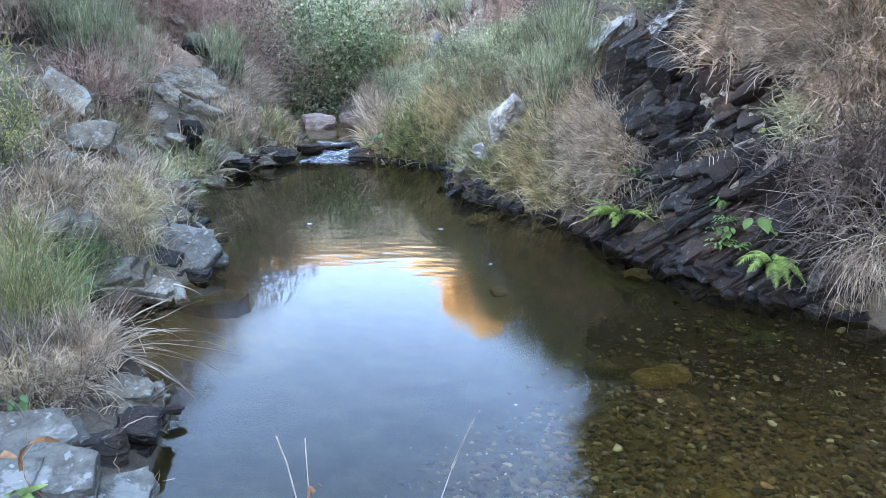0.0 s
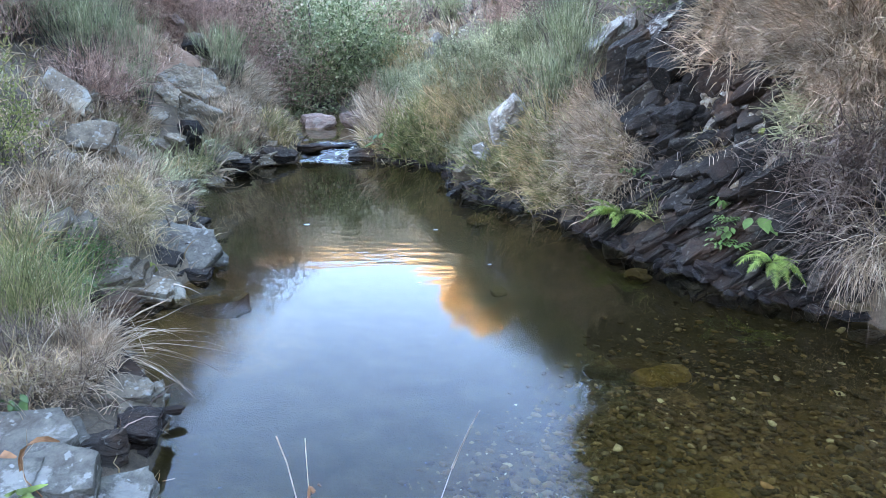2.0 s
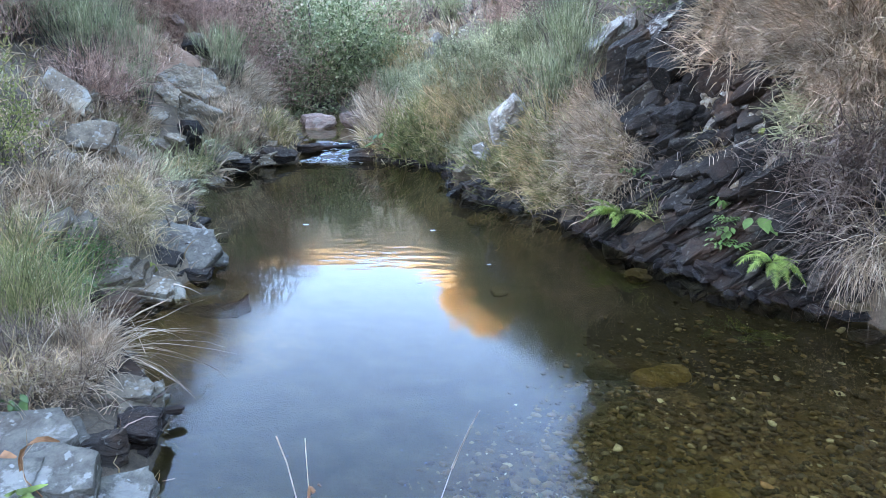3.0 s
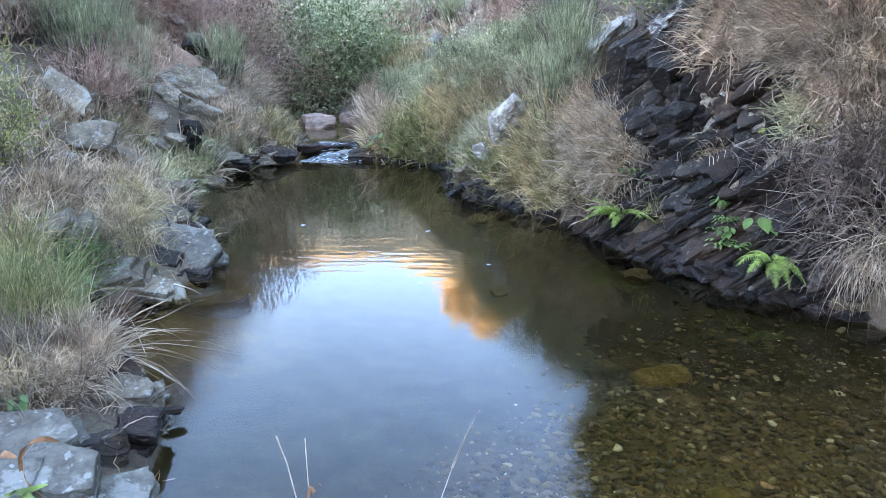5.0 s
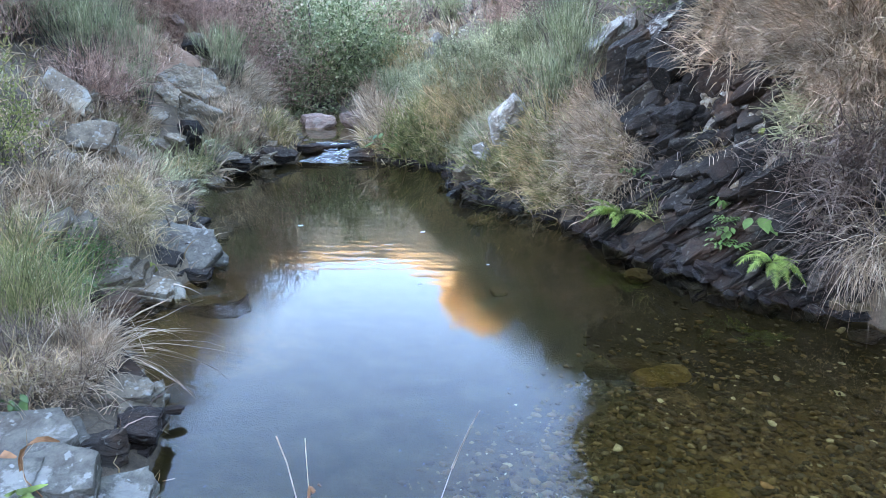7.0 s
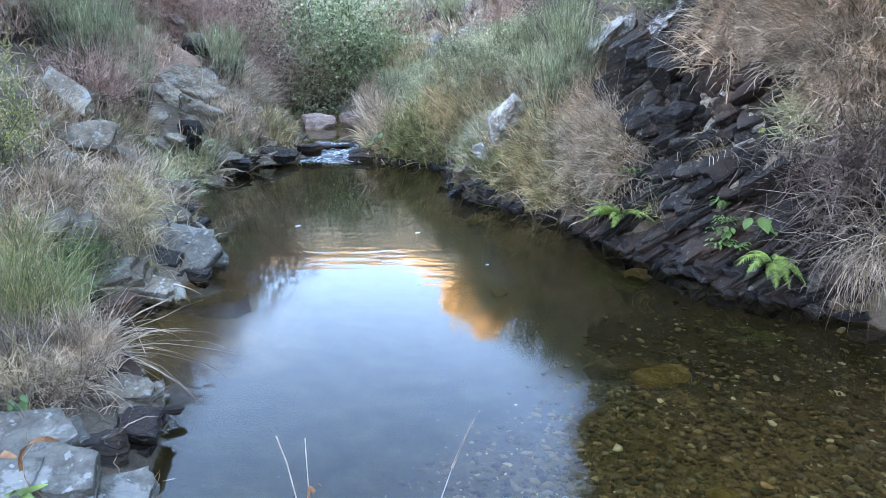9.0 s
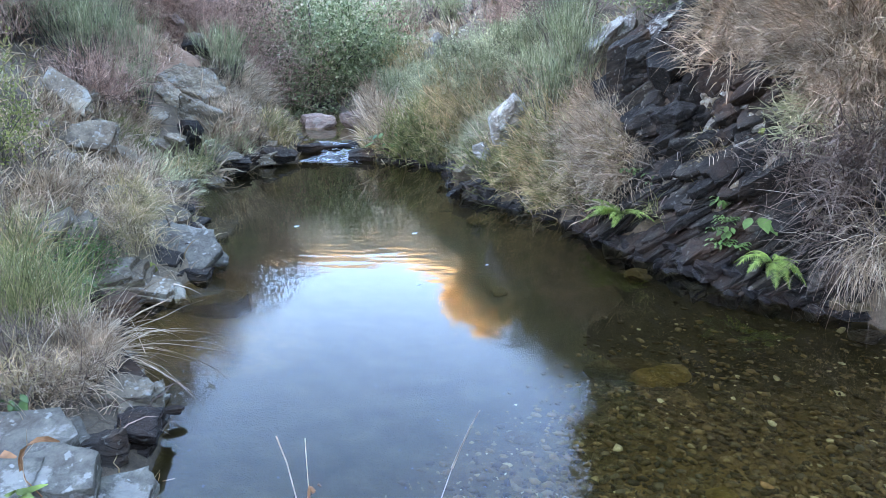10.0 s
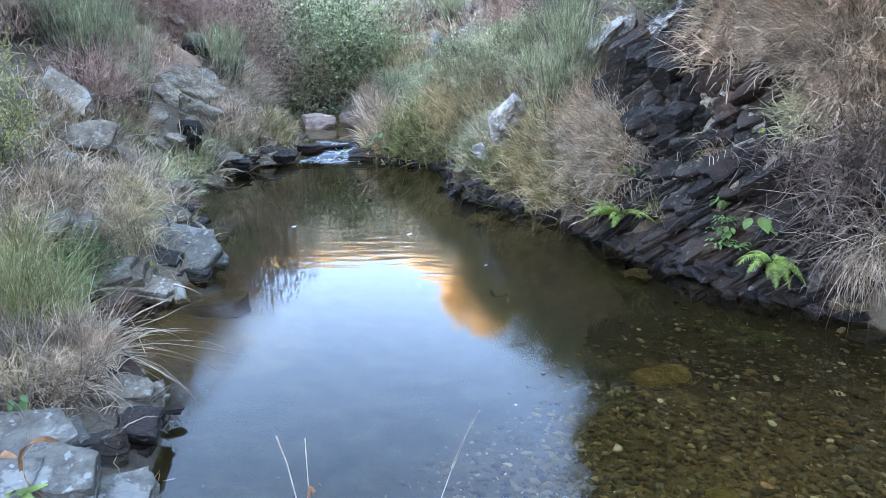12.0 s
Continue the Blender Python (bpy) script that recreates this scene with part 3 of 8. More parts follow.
OUTCROP = thing("rock_outcrop", -2.9, 7.2, 0.4, "lichen-spotted grey slate outcrop on the slope", "outcrop")
block(OUTCROP, -2.94, 8.35, (0.34, 0.3, 0.22), DARK_SLATE, "dark broken ledge under an earthy bank", 1.19, (10, 24, 8), cuts=12, planes=12, layers=3, ragged=.05, blocks=8, step=.1, flat=True, chop=(.55, .95))
block(OUTCROP, -2.79, 8.30, (0.26, 0.24, 0.2), DARK_SLATE, "dark broken ledge under an earthy bank", 1.10, (10, 24, 8), cuts=12, planes=12, layers=3, ragged=.05, blocks=8, step=.1, flat=True, chop=(.55, .95))
block(OUTCROP, -2.91, 8.50, (0.3, 0.24, 0.14), SLATE, "small slate block on the earthy bank", 1.26, (10, 24, 8), cuts=12, planes=12, layers=3, ragged=.05, blocks=8, step=.1, flat=True, chop=(.55, .95))
block(OUTCROP, -2.62, 8.20, (0.22, 0.2, 0.2), LICHEN_SLATE, "grey slate block beside the outcrop", 0.97, (10, 24, 8), cuts=12, planes=12, layers=3, ragged=.05, blocks=8, step=.1, flat=True, chop=(.55, .95))
block(OUTCROP, -2.81, 8.20, (0.26, 0.2, 0.16), PINK_ROCK, "reddish stone in the earthy bank", 1.00, (10, 24, 8), cuts=12, planes=12, layers=3, ragged=.05, blocks=8, step=.1, flat=True, chop=(.55, .95))
block(OUTCROP, -3.20, 8.60, (0.2, 0.16, 0.12), PINK_ROCK, "reddish stone in the earthy bank", 1.49, (10, 24, 8), cuts=12, planes=12, layers=3, ragged=.05, blocks=8, step=.1, flat=True, chop=(.55, .95))
block(OUTCROP, -2.83, 7.75, (0.78, 0.5, 0.58), LICHEN_SLATE, "lichen-spotted grey slate face of the outcrop", 0.79, (12, 14, 8), cuts=26, planes=14, layers=5, ragged=.07, blocks=34, step=.13, flat=True, chop=(.5, .95))
block(OUTCROP, -2.96, 7.40, (0.46, 0.34, 0.34), LICHEN_SLATE, "lichen-spotted slate shoulder of the outcrop", 0.74, (10, 28, -10), cuts=26, planes=14, layers=5, ragged=.07, blocks=34, step=.13, flat=True, chop=(.5, .95))
block(OUTCROP, -2.62, 7.90, (0.3, 0.3, 0.5), SLATE, "brownish slate edge of the outcrop", 0.72, (5, 6, 20), cuts=26, planes=14, layers=5, ragged=.07, blocks=34, step=.13, flat=True, chop=(.5, .95))
block(OUTCROP, -2.64, 7.45, (0.36, 0.26, 0.22), SLATE, "brownish slate block under the outcrop", 0.49, (5, 28, 10), cuts=26, planes=14, layers=5, ragged=.07, blocks=34, step=.13, flat=True, chop=(.5, .95))
block(OUTCROP, -2.87, 7.00, (0.34, 0.26, 0.18), LICHEN_SLATE, "pale slate ledge under the outcrop", 0.49, (18, 26, 5), cuts=26, planes=14, layers=5, ragged=.07, blocks=34, step=.13, flat=True, chop=(.5, .95))
block(OUTCROP, -2.63, 6.60, (0.32, 0.24, 0.32), LICHEN_SLATE, "pale lichened slate lump on the slope", 0.29, (15, 24, 0), cuts=26, planes=14, layers=5, ragged=.07, blocks=34, step=.13, flat=True, chop=(.5, .95))
block(OUTCROP, -2.47, 6.75, (0.2, 0.2, 0.22), DARK_SLATE, "dark broken slate in a hollow of the outcrop", 0.33, (10, 20, 0), cuts=26, planes=14, layers=5, ragged=.07, blocks=34, step=.13, flat=True, chop=(.5, .95))
block(OUTCROP, -2.25, 6.75, (0.42, 0.3, 0.16), SLATE, "brown slate ledge over the dark hollow", 0.15, (8, 12, 0), cuts=26, planes=14, layers=5, ragged=.07, blocks=34, step=.13, flat=True, chop=(.5, .95))
block(OUTCROP, -2.62, 8.40, (0.26, 0.2, 0.26), SLATE, "brownish slate block on the outcrop", 0.93, (0, 14, 20), cuts=26, planes=14, layers=5, ragged=.07, blocks=34, step=.13, flat=True, chop=(.5, .95))
block(OUTCROP, -2.63, 7.31, (0.46, 0.27, 0.29), SLATE, "brownish slate block on the outcrop", 0.51, (0, 24, 10), cuts=14, blocks=14, step=.1, flat=True)
block(OUTCROP, -2.61, 6.98, (0.34, 0.24, 0.21), DARK_SLATE, "dark broken slate under the outcrop", 0.38, (5, 10, 10))
rock("boulder", -2.22, 6.88, (0.48, 0.43, 0.25), DARK_SLATE, "dark slate ledge overhanging the water", z=0.02, turn=(0, 8, 10), cuts=20, layers=8, blocks=14, step=.08, flat=True)
rock("boulder", -2.36, 6.81, (0.36, 0.32, 0.18), DARK_SLATE, "dark slate ledge overhanging the water", z=0.12, turn=(0, 8, -10))
rock("boulder", -1.84, 7.37, (0.47, 0.43, 0.24), DARK_SLATE, "brownish boulder at the water's edge", z=0.08, turn=(0, 12, 0), cuts=12)
rock("boulder", -2.05, 7.12, (0.28, 0.25, 0.15), DARK_SLATE, "dark stone at the water's edge", z=0.06, turn=(0, 5, 0))

# round the riffle and the upper pool
rock("boulder", -1.11, 9.52, (0.21, 0.17, 0.19), PINK_ROCK, "small pinkish boulder above the upper pool", z=0.23, turn=(0, 10, 0), layers=2, planes=8, rounded=.6)
rock("boulder", -1.49, 7.77, (0.32, 0.25, 0.08), DARK_SLATE, "dark wet stone beside the riffle", z=0.09, turn=(0, 0, 0), cuts=8)
rock("boulder", -1.15, 7.94, (0.50, 0.40, 0.12), DARK_SLATE, "mossy dark ledge beside the riffle", z=0.06, turn=(0, -4, 0), cuts=10)
rock("boulder", -0.85, 7.59, (0.38, 0.31, 0.13), DARK_SLATE, "dark stone at the foot of the bank", z=0.06, turn=(0, 6, 0), cuts=10)
rock("boulder", -0.44, 7.39, (0.15, 0.12, 0.10), SLATE, "small grey stone at the waterline", z=0.04, turn=(0, 10, 0))
rock("boulder", -0.65, 7.46, (0.15, 0.12, 0.08), DARK_SLATE, "small dark stone at the waterline", z=0.03, turn=(0, 10, 0))

# the far side of the pool
rock("boulder", 0.34, 6.02, (0.2, 0.17, 0.18), PALE_ROCK, "small pale boulder above the water", z=0.34, turn=(0, -25, 10), cuts=12, planes=12, layers=2, chop=(.6, .95), flat=True)
rock("boulder", 0.17, 5.98, (0.2, 0.17, 0.22), SLATE, "grey streaked stone at the waterline", z=0.14, turn=(0, 20, 0), cuts=12, planes=12, layers=5, chop=(.6, .95), flat=True)
rock("boulder", -1.69, 9.35, (0.62, 0.40, 0.30), PINK_ROCK, "flat pinkish-grey boulder above the upper pool", z=0.13, turn=(6, -2, 0), cuts=16, planes=12, layers=2, ragged=.04, rounded=.45, chop=(.6, .95))
rock("boulder", -1.24, 9.30, (0.33, 0.28, 0.27), PINK_ROCK, "rounded pinkish boulder with a dark streak", z=0.21, turn=(0, 20, 0), cuts=14, planes=12, layers=2, ragged=.04, rounded=.5, chop=(.6, .95))
rock("boulder", 0.56, 5.98, (0.48, 0.38, 0.34), PALE_ROCK, "white lichened boulder tilted in the grass", z=0.62, turn=(10, -46, 0), cuts=18, planes=12, layers=4, ragged=.05, rounded=.5, chop=(.65, .95), flat=True)
rock("rock_outcrop", 1.33, 6.05, (0.52, 0.3, 0.26), PALE_ROCK, "pale lichened rock rib above the bank", z=1.25, turn=(26, -36, 0), cuts=14, planes=16, layers=2, ragged=.035, flat=True, chop=(.55, .92))
rock("rock_outcrop", 1.54, 6.08, (0.42, 0.28, 0.24), PALE_ROCK, "pale lichened top of the rock rib", z=1.39, turn=(25, -38, 10), cuts=14, planes=16, layers=2, ragged=.035, flat=True, chop=(.55, .92))
rock("rock_outcrop", 1.19, 6.05, (0.24, 0.2, 0.16), PALE_ROCK, "pale lichened foot of the rock rib", z=1.13, turn=(20, -30, 0), cuts=14, planes=16, layers=2, ragged=.035, flat=True, chop=(.55, .92))
rock("boulder", 0.52, 6.56, (0.21, 0.15, 0.24), DARK_SLATE, "dark stone under the white boulder", z=0.42, turn=(0, -20, 0))
rock("boulder", 0.74, 5.36, (0.23, 0.18, 0.16), SLATE, "grey stone at the waterline beside twigs", z=0.04, turn=(0, -10, 0))
rock("boulder", 0.87, 5.07, (0.20, 0.16, 0.12), DARK_SLATE, "wet blue-black stone at the waterline", z=0.02, turn=(0, -20, 0))
rock("boulder", 0.99, 4.86, (0.21, 0.17, 0.12), DARK_SLATE, "wet blue-black stone at the waterline", z=0.01, turn=(0, -15, 10))
rock("boulder", 1.11, 4.63, (0.24, 0.20, 0.12), DARK_SLATE, "wet blue-black stone under the fern", z=-0.01, turn=(0, -10, 0))

# the dark crag
CRAG = thing("crag", 1.5, 4.7, 0.0, "massive dark slate crag overhanging the steep bank", "crag")
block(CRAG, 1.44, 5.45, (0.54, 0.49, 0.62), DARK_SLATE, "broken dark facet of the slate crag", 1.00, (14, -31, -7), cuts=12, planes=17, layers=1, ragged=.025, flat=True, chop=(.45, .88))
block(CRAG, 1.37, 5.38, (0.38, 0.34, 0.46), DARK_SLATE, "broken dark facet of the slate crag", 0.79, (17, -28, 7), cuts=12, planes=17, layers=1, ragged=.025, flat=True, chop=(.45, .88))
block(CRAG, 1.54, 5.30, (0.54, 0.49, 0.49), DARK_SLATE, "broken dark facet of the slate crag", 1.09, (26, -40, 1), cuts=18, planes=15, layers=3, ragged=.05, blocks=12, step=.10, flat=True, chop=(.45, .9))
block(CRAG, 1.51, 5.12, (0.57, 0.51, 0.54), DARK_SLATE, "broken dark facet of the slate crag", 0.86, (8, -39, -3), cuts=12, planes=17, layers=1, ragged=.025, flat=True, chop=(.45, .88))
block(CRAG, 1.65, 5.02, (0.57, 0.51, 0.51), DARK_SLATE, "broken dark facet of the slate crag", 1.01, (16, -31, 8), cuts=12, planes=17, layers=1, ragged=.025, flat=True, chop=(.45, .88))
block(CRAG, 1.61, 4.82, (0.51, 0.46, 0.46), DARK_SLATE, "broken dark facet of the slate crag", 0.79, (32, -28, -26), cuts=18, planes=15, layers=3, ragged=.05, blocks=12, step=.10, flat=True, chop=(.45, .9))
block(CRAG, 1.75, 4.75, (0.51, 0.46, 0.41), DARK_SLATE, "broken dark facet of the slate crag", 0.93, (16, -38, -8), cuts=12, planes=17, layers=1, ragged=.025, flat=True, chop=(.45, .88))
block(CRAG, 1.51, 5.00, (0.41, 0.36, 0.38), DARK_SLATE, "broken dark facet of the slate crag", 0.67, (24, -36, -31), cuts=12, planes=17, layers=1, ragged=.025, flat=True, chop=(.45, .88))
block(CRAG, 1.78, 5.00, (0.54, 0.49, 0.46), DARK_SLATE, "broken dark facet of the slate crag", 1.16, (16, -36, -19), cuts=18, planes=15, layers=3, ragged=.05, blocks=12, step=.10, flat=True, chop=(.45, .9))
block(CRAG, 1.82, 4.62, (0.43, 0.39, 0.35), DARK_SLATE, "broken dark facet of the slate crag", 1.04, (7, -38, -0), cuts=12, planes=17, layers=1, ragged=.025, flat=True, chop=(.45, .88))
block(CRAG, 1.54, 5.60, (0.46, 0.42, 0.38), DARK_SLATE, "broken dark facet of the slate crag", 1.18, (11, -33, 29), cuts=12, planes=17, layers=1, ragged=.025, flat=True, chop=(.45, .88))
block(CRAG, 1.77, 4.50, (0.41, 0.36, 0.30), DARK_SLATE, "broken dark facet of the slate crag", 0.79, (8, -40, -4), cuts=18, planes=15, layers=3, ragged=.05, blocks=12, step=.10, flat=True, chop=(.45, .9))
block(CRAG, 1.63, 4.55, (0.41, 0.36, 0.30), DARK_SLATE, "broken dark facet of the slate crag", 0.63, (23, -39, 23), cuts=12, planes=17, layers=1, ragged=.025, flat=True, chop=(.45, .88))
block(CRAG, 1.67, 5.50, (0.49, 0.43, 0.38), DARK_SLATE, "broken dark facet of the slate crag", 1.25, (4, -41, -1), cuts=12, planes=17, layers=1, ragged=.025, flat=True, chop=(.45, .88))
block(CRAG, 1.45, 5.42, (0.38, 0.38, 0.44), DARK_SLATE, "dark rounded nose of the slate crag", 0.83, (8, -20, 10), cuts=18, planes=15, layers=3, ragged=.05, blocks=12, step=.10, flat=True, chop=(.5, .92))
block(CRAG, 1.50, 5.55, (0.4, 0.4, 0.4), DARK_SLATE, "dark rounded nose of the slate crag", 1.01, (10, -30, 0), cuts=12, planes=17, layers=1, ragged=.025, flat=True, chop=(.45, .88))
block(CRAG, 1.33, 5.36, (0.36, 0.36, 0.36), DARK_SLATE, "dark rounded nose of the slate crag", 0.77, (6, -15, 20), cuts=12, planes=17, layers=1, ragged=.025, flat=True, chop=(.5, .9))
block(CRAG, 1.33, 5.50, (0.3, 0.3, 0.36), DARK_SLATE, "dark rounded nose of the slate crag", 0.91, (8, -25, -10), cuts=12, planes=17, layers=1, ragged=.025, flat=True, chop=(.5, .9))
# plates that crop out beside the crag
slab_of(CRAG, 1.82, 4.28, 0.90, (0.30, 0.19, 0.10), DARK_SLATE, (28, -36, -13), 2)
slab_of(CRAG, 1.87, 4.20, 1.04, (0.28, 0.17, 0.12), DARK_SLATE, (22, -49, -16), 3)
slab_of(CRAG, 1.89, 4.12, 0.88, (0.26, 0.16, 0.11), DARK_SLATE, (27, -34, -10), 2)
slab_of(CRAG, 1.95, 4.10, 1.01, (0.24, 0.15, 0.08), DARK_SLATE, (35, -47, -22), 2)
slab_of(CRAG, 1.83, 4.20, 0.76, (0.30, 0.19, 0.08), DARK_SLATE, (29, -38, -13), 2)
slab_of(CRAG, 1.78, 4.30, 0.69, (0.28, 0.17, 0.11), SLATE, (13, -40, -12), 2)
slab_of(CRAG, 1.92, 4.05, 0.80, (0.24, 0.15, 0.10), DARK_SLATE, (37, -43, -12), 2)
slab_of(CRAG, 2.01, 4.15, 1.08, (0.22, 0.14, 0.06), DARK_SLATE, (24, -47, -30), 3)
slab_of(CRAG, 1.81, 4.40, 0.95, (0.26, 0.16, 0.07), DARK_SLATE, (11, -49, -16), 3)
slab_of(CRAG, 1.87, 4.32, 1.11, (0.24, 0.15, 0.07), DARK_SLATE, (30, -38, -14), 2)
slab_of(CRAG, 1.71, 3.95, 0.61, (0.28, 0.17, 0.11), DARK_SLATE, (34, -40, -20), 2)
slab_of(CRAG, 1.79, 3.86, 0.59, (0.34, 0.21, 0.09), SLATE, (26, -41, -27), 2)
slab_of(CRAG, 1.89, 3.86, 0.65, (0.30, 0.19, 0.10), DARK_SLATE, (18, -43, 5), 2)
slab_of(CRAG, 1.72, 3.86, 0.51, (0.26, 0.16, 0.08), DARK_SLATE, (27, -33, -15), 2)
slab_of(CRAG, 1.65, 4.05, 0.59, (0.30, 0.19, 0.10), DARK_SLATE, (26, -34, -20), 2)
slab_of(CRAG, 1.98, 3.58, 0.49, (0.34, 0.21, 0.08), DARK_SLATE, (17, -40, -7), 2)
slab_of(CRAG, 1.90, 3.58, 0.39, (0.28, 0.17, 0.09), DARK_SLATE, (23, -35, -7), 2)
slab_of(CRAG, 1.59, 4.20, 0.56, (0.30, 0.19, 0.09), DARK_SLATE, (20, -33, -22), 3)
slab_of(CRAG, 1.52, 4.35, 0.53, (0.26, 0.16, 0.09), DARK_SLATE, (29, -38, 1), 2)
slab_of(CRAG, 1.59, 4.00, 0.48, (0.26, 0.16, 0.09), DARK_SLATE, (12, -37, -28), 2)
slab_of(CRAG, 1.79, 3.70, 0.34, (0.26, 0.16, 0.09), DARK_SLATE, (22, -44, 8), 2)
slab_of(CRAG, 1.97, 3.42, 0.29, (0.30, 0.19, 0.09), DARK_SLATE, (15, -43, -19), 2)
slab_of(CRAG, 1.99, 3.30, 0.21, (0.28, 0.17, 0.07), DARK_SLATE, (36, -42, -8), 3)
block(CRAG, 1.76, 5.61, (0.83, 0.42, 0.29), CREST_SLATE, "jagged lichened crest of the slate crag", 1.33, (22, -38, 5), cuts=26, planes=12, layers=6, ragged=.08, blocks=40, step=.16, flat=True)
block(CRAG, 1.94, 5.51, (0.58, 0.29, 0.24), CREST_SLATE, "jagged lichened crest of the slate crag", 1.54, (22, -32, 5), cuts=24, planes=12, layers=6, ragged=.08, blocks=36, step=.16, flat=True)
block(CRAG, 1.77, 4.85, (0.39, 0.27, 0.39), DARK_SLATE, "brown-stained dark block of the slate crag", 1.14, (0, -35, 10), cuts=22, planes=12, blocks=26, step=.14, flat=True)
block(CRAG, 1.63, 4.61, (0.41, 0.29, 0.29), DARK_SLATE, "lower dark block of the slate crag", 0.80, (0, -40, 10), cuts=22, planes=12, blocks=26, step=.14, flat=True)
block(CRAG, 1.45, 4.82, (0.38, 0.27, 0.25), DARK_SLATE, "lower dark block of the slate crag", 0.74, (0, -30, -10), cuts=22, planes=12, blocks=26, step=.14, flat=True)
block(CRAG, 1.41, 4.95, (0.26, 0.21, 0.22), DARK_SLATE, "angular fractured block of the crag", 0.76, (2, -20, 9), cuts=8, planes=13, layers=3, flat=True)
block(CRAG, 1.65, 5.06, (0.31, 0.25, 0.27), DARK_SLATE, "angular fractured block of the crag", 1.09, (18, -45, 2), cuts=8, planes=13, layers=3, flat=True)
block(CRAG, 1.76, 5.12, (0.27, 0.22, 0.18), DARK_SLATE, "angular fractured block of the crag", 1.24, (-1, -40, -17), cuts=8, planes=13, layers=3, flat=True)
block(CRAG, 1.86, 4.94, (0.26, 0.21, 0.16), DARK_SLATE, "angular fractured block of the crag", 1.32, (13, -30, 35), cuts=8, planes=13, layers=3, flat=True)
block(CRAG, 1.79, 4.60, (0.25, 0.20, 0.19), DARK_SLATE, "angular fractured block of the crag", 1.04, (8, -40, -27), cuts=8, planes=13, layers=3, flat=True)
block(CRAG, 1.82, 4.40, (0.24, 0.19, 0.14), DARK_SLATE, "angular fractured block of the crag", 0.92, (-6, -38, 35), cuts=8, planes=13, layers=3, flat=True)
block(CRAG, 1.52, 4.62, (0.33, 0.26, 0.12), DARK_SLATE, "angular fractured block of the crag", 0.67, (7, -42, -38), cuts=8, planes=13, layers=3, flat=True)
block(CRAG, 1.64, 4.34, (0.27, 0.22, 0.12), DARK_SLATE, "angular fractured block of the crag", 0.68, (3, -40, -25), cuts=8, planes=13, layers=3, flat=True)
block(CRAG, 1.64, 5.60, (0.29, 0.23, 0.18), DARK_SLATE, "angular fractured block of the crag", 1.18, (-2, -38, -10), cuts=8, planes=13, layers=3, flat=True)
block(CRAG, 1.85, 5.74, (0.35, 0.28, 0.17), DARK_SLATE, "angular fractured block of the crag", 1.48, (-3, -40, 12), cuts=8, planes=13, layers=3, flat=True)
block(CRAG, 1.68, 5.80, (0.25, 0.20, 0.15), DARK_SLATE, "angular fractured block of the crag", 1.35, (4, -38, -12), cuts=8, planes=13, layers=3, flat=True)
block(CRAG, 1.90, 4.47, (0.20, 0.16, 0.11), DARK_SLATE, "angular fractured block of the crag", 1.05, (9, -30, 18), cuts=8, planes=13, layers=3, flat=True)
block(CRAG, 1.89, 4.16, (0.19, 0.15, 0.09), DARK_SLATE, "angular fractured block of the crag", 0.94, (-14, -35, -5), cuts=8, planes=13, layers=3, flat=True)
block(CRAG, 1.78, 4.18, (0.21, 0.17, 0.09), DARK_SLATE, "angular fractured block of the crag", 0.79, (-6, -38, -3), cuts=8, planes=13, layers=3, flat=True)
block(CRAG, 1.94, 4.28, (0.16, 0.13, 0.09), DARK_SLATE, "angular fractured block of the crag", 1.03, (-10, -30, 0), cuts=8, planes=13, layers=3, flat=True)
block(CRAG, 1.67, 4.73, (0.25, 0.20, 0.21), DARK_SLATE, "angular fractured block of the crag", 0.96, (4, -25, -6), cuts=8, planes=13, layers=3, flat=True)
block(CRAG, 1.51, 4.92, (0.22, 0.17, 0.19), DARK_SLATE, "angular fractured block of the crag", 0.86, (-7, -60, -8), cuts=8, planes=13, layers=3, flat=True)
block(CRAG, 1.90, 5.69, (0.15, 0.12, 0.09), PALE_ROCK, "pale lichened stone on the crag", 1.52, (-8, -30, -29), cuts=4, planes=10, layers=2, flat=True)
block(CRAG, 1.95, 5.49, (0.19, 0.16, 0.08), PALE_ROCK, "pale lichened stone on the crag", 1.57, (7, -30, -24), cuts=4, planes=10, layers=2, flat=True)
block(CRAG, 1.79, 5.74, (0.13, 0.10, 0.07), PALE_ROCK, "pale lichened stone on the crag", 1.42, (19, -30, 15), cuts=4, planes=10, layers=2, flat=True)
block(CRAG, 1.91, 4.30, (0.12, 0.09, 0.06), PALE_ROCK, "pale lichened stone on the crag", 1.00, (-18, -30, 5), cuts=4, planes=10, layers=2, flat=True)
block(CRAG, 1.97, 4.10, (0.10, 0.08, 0.05), PALE_ROCK, "pale lichened stone on the crag", 0.99, (-8, -30, 0), cuts=4, planes=10, layers=2, flat=True)
block(CRAG, 1.87, 4.05, (0.10, 0.08, 0.04), PALE_ROCK, "pale lichened stone on the crag", 0.84, (5, -30, -43), cuts=4, planes=10, layers=2, flat=True)
block(CRAG, 1.86, 4.15, (0.11, 0.09, 0.05), PALE_ROCK, "pale lichened stone on the crag", 0.89, (2, -30, -5), cuts=4, planes=10, layers=2, flat=True)
block(CRAG, 2.21, 4.11, (0.13, 0.11, 0.09), PALE_ROCK, "pale lichened stone on the crag", 1.36, (16, -30, -25), cuts=4, planes=10, layers=2, flat=True)
block(CRAG, 2.30, 3.70, (0.15, 0.12, 0.06), PALE_ROCK, "pale lichened stone on the crag", 1.01, (13, -30, -24), cuts=4, planes=10, layers=2, flat=True)
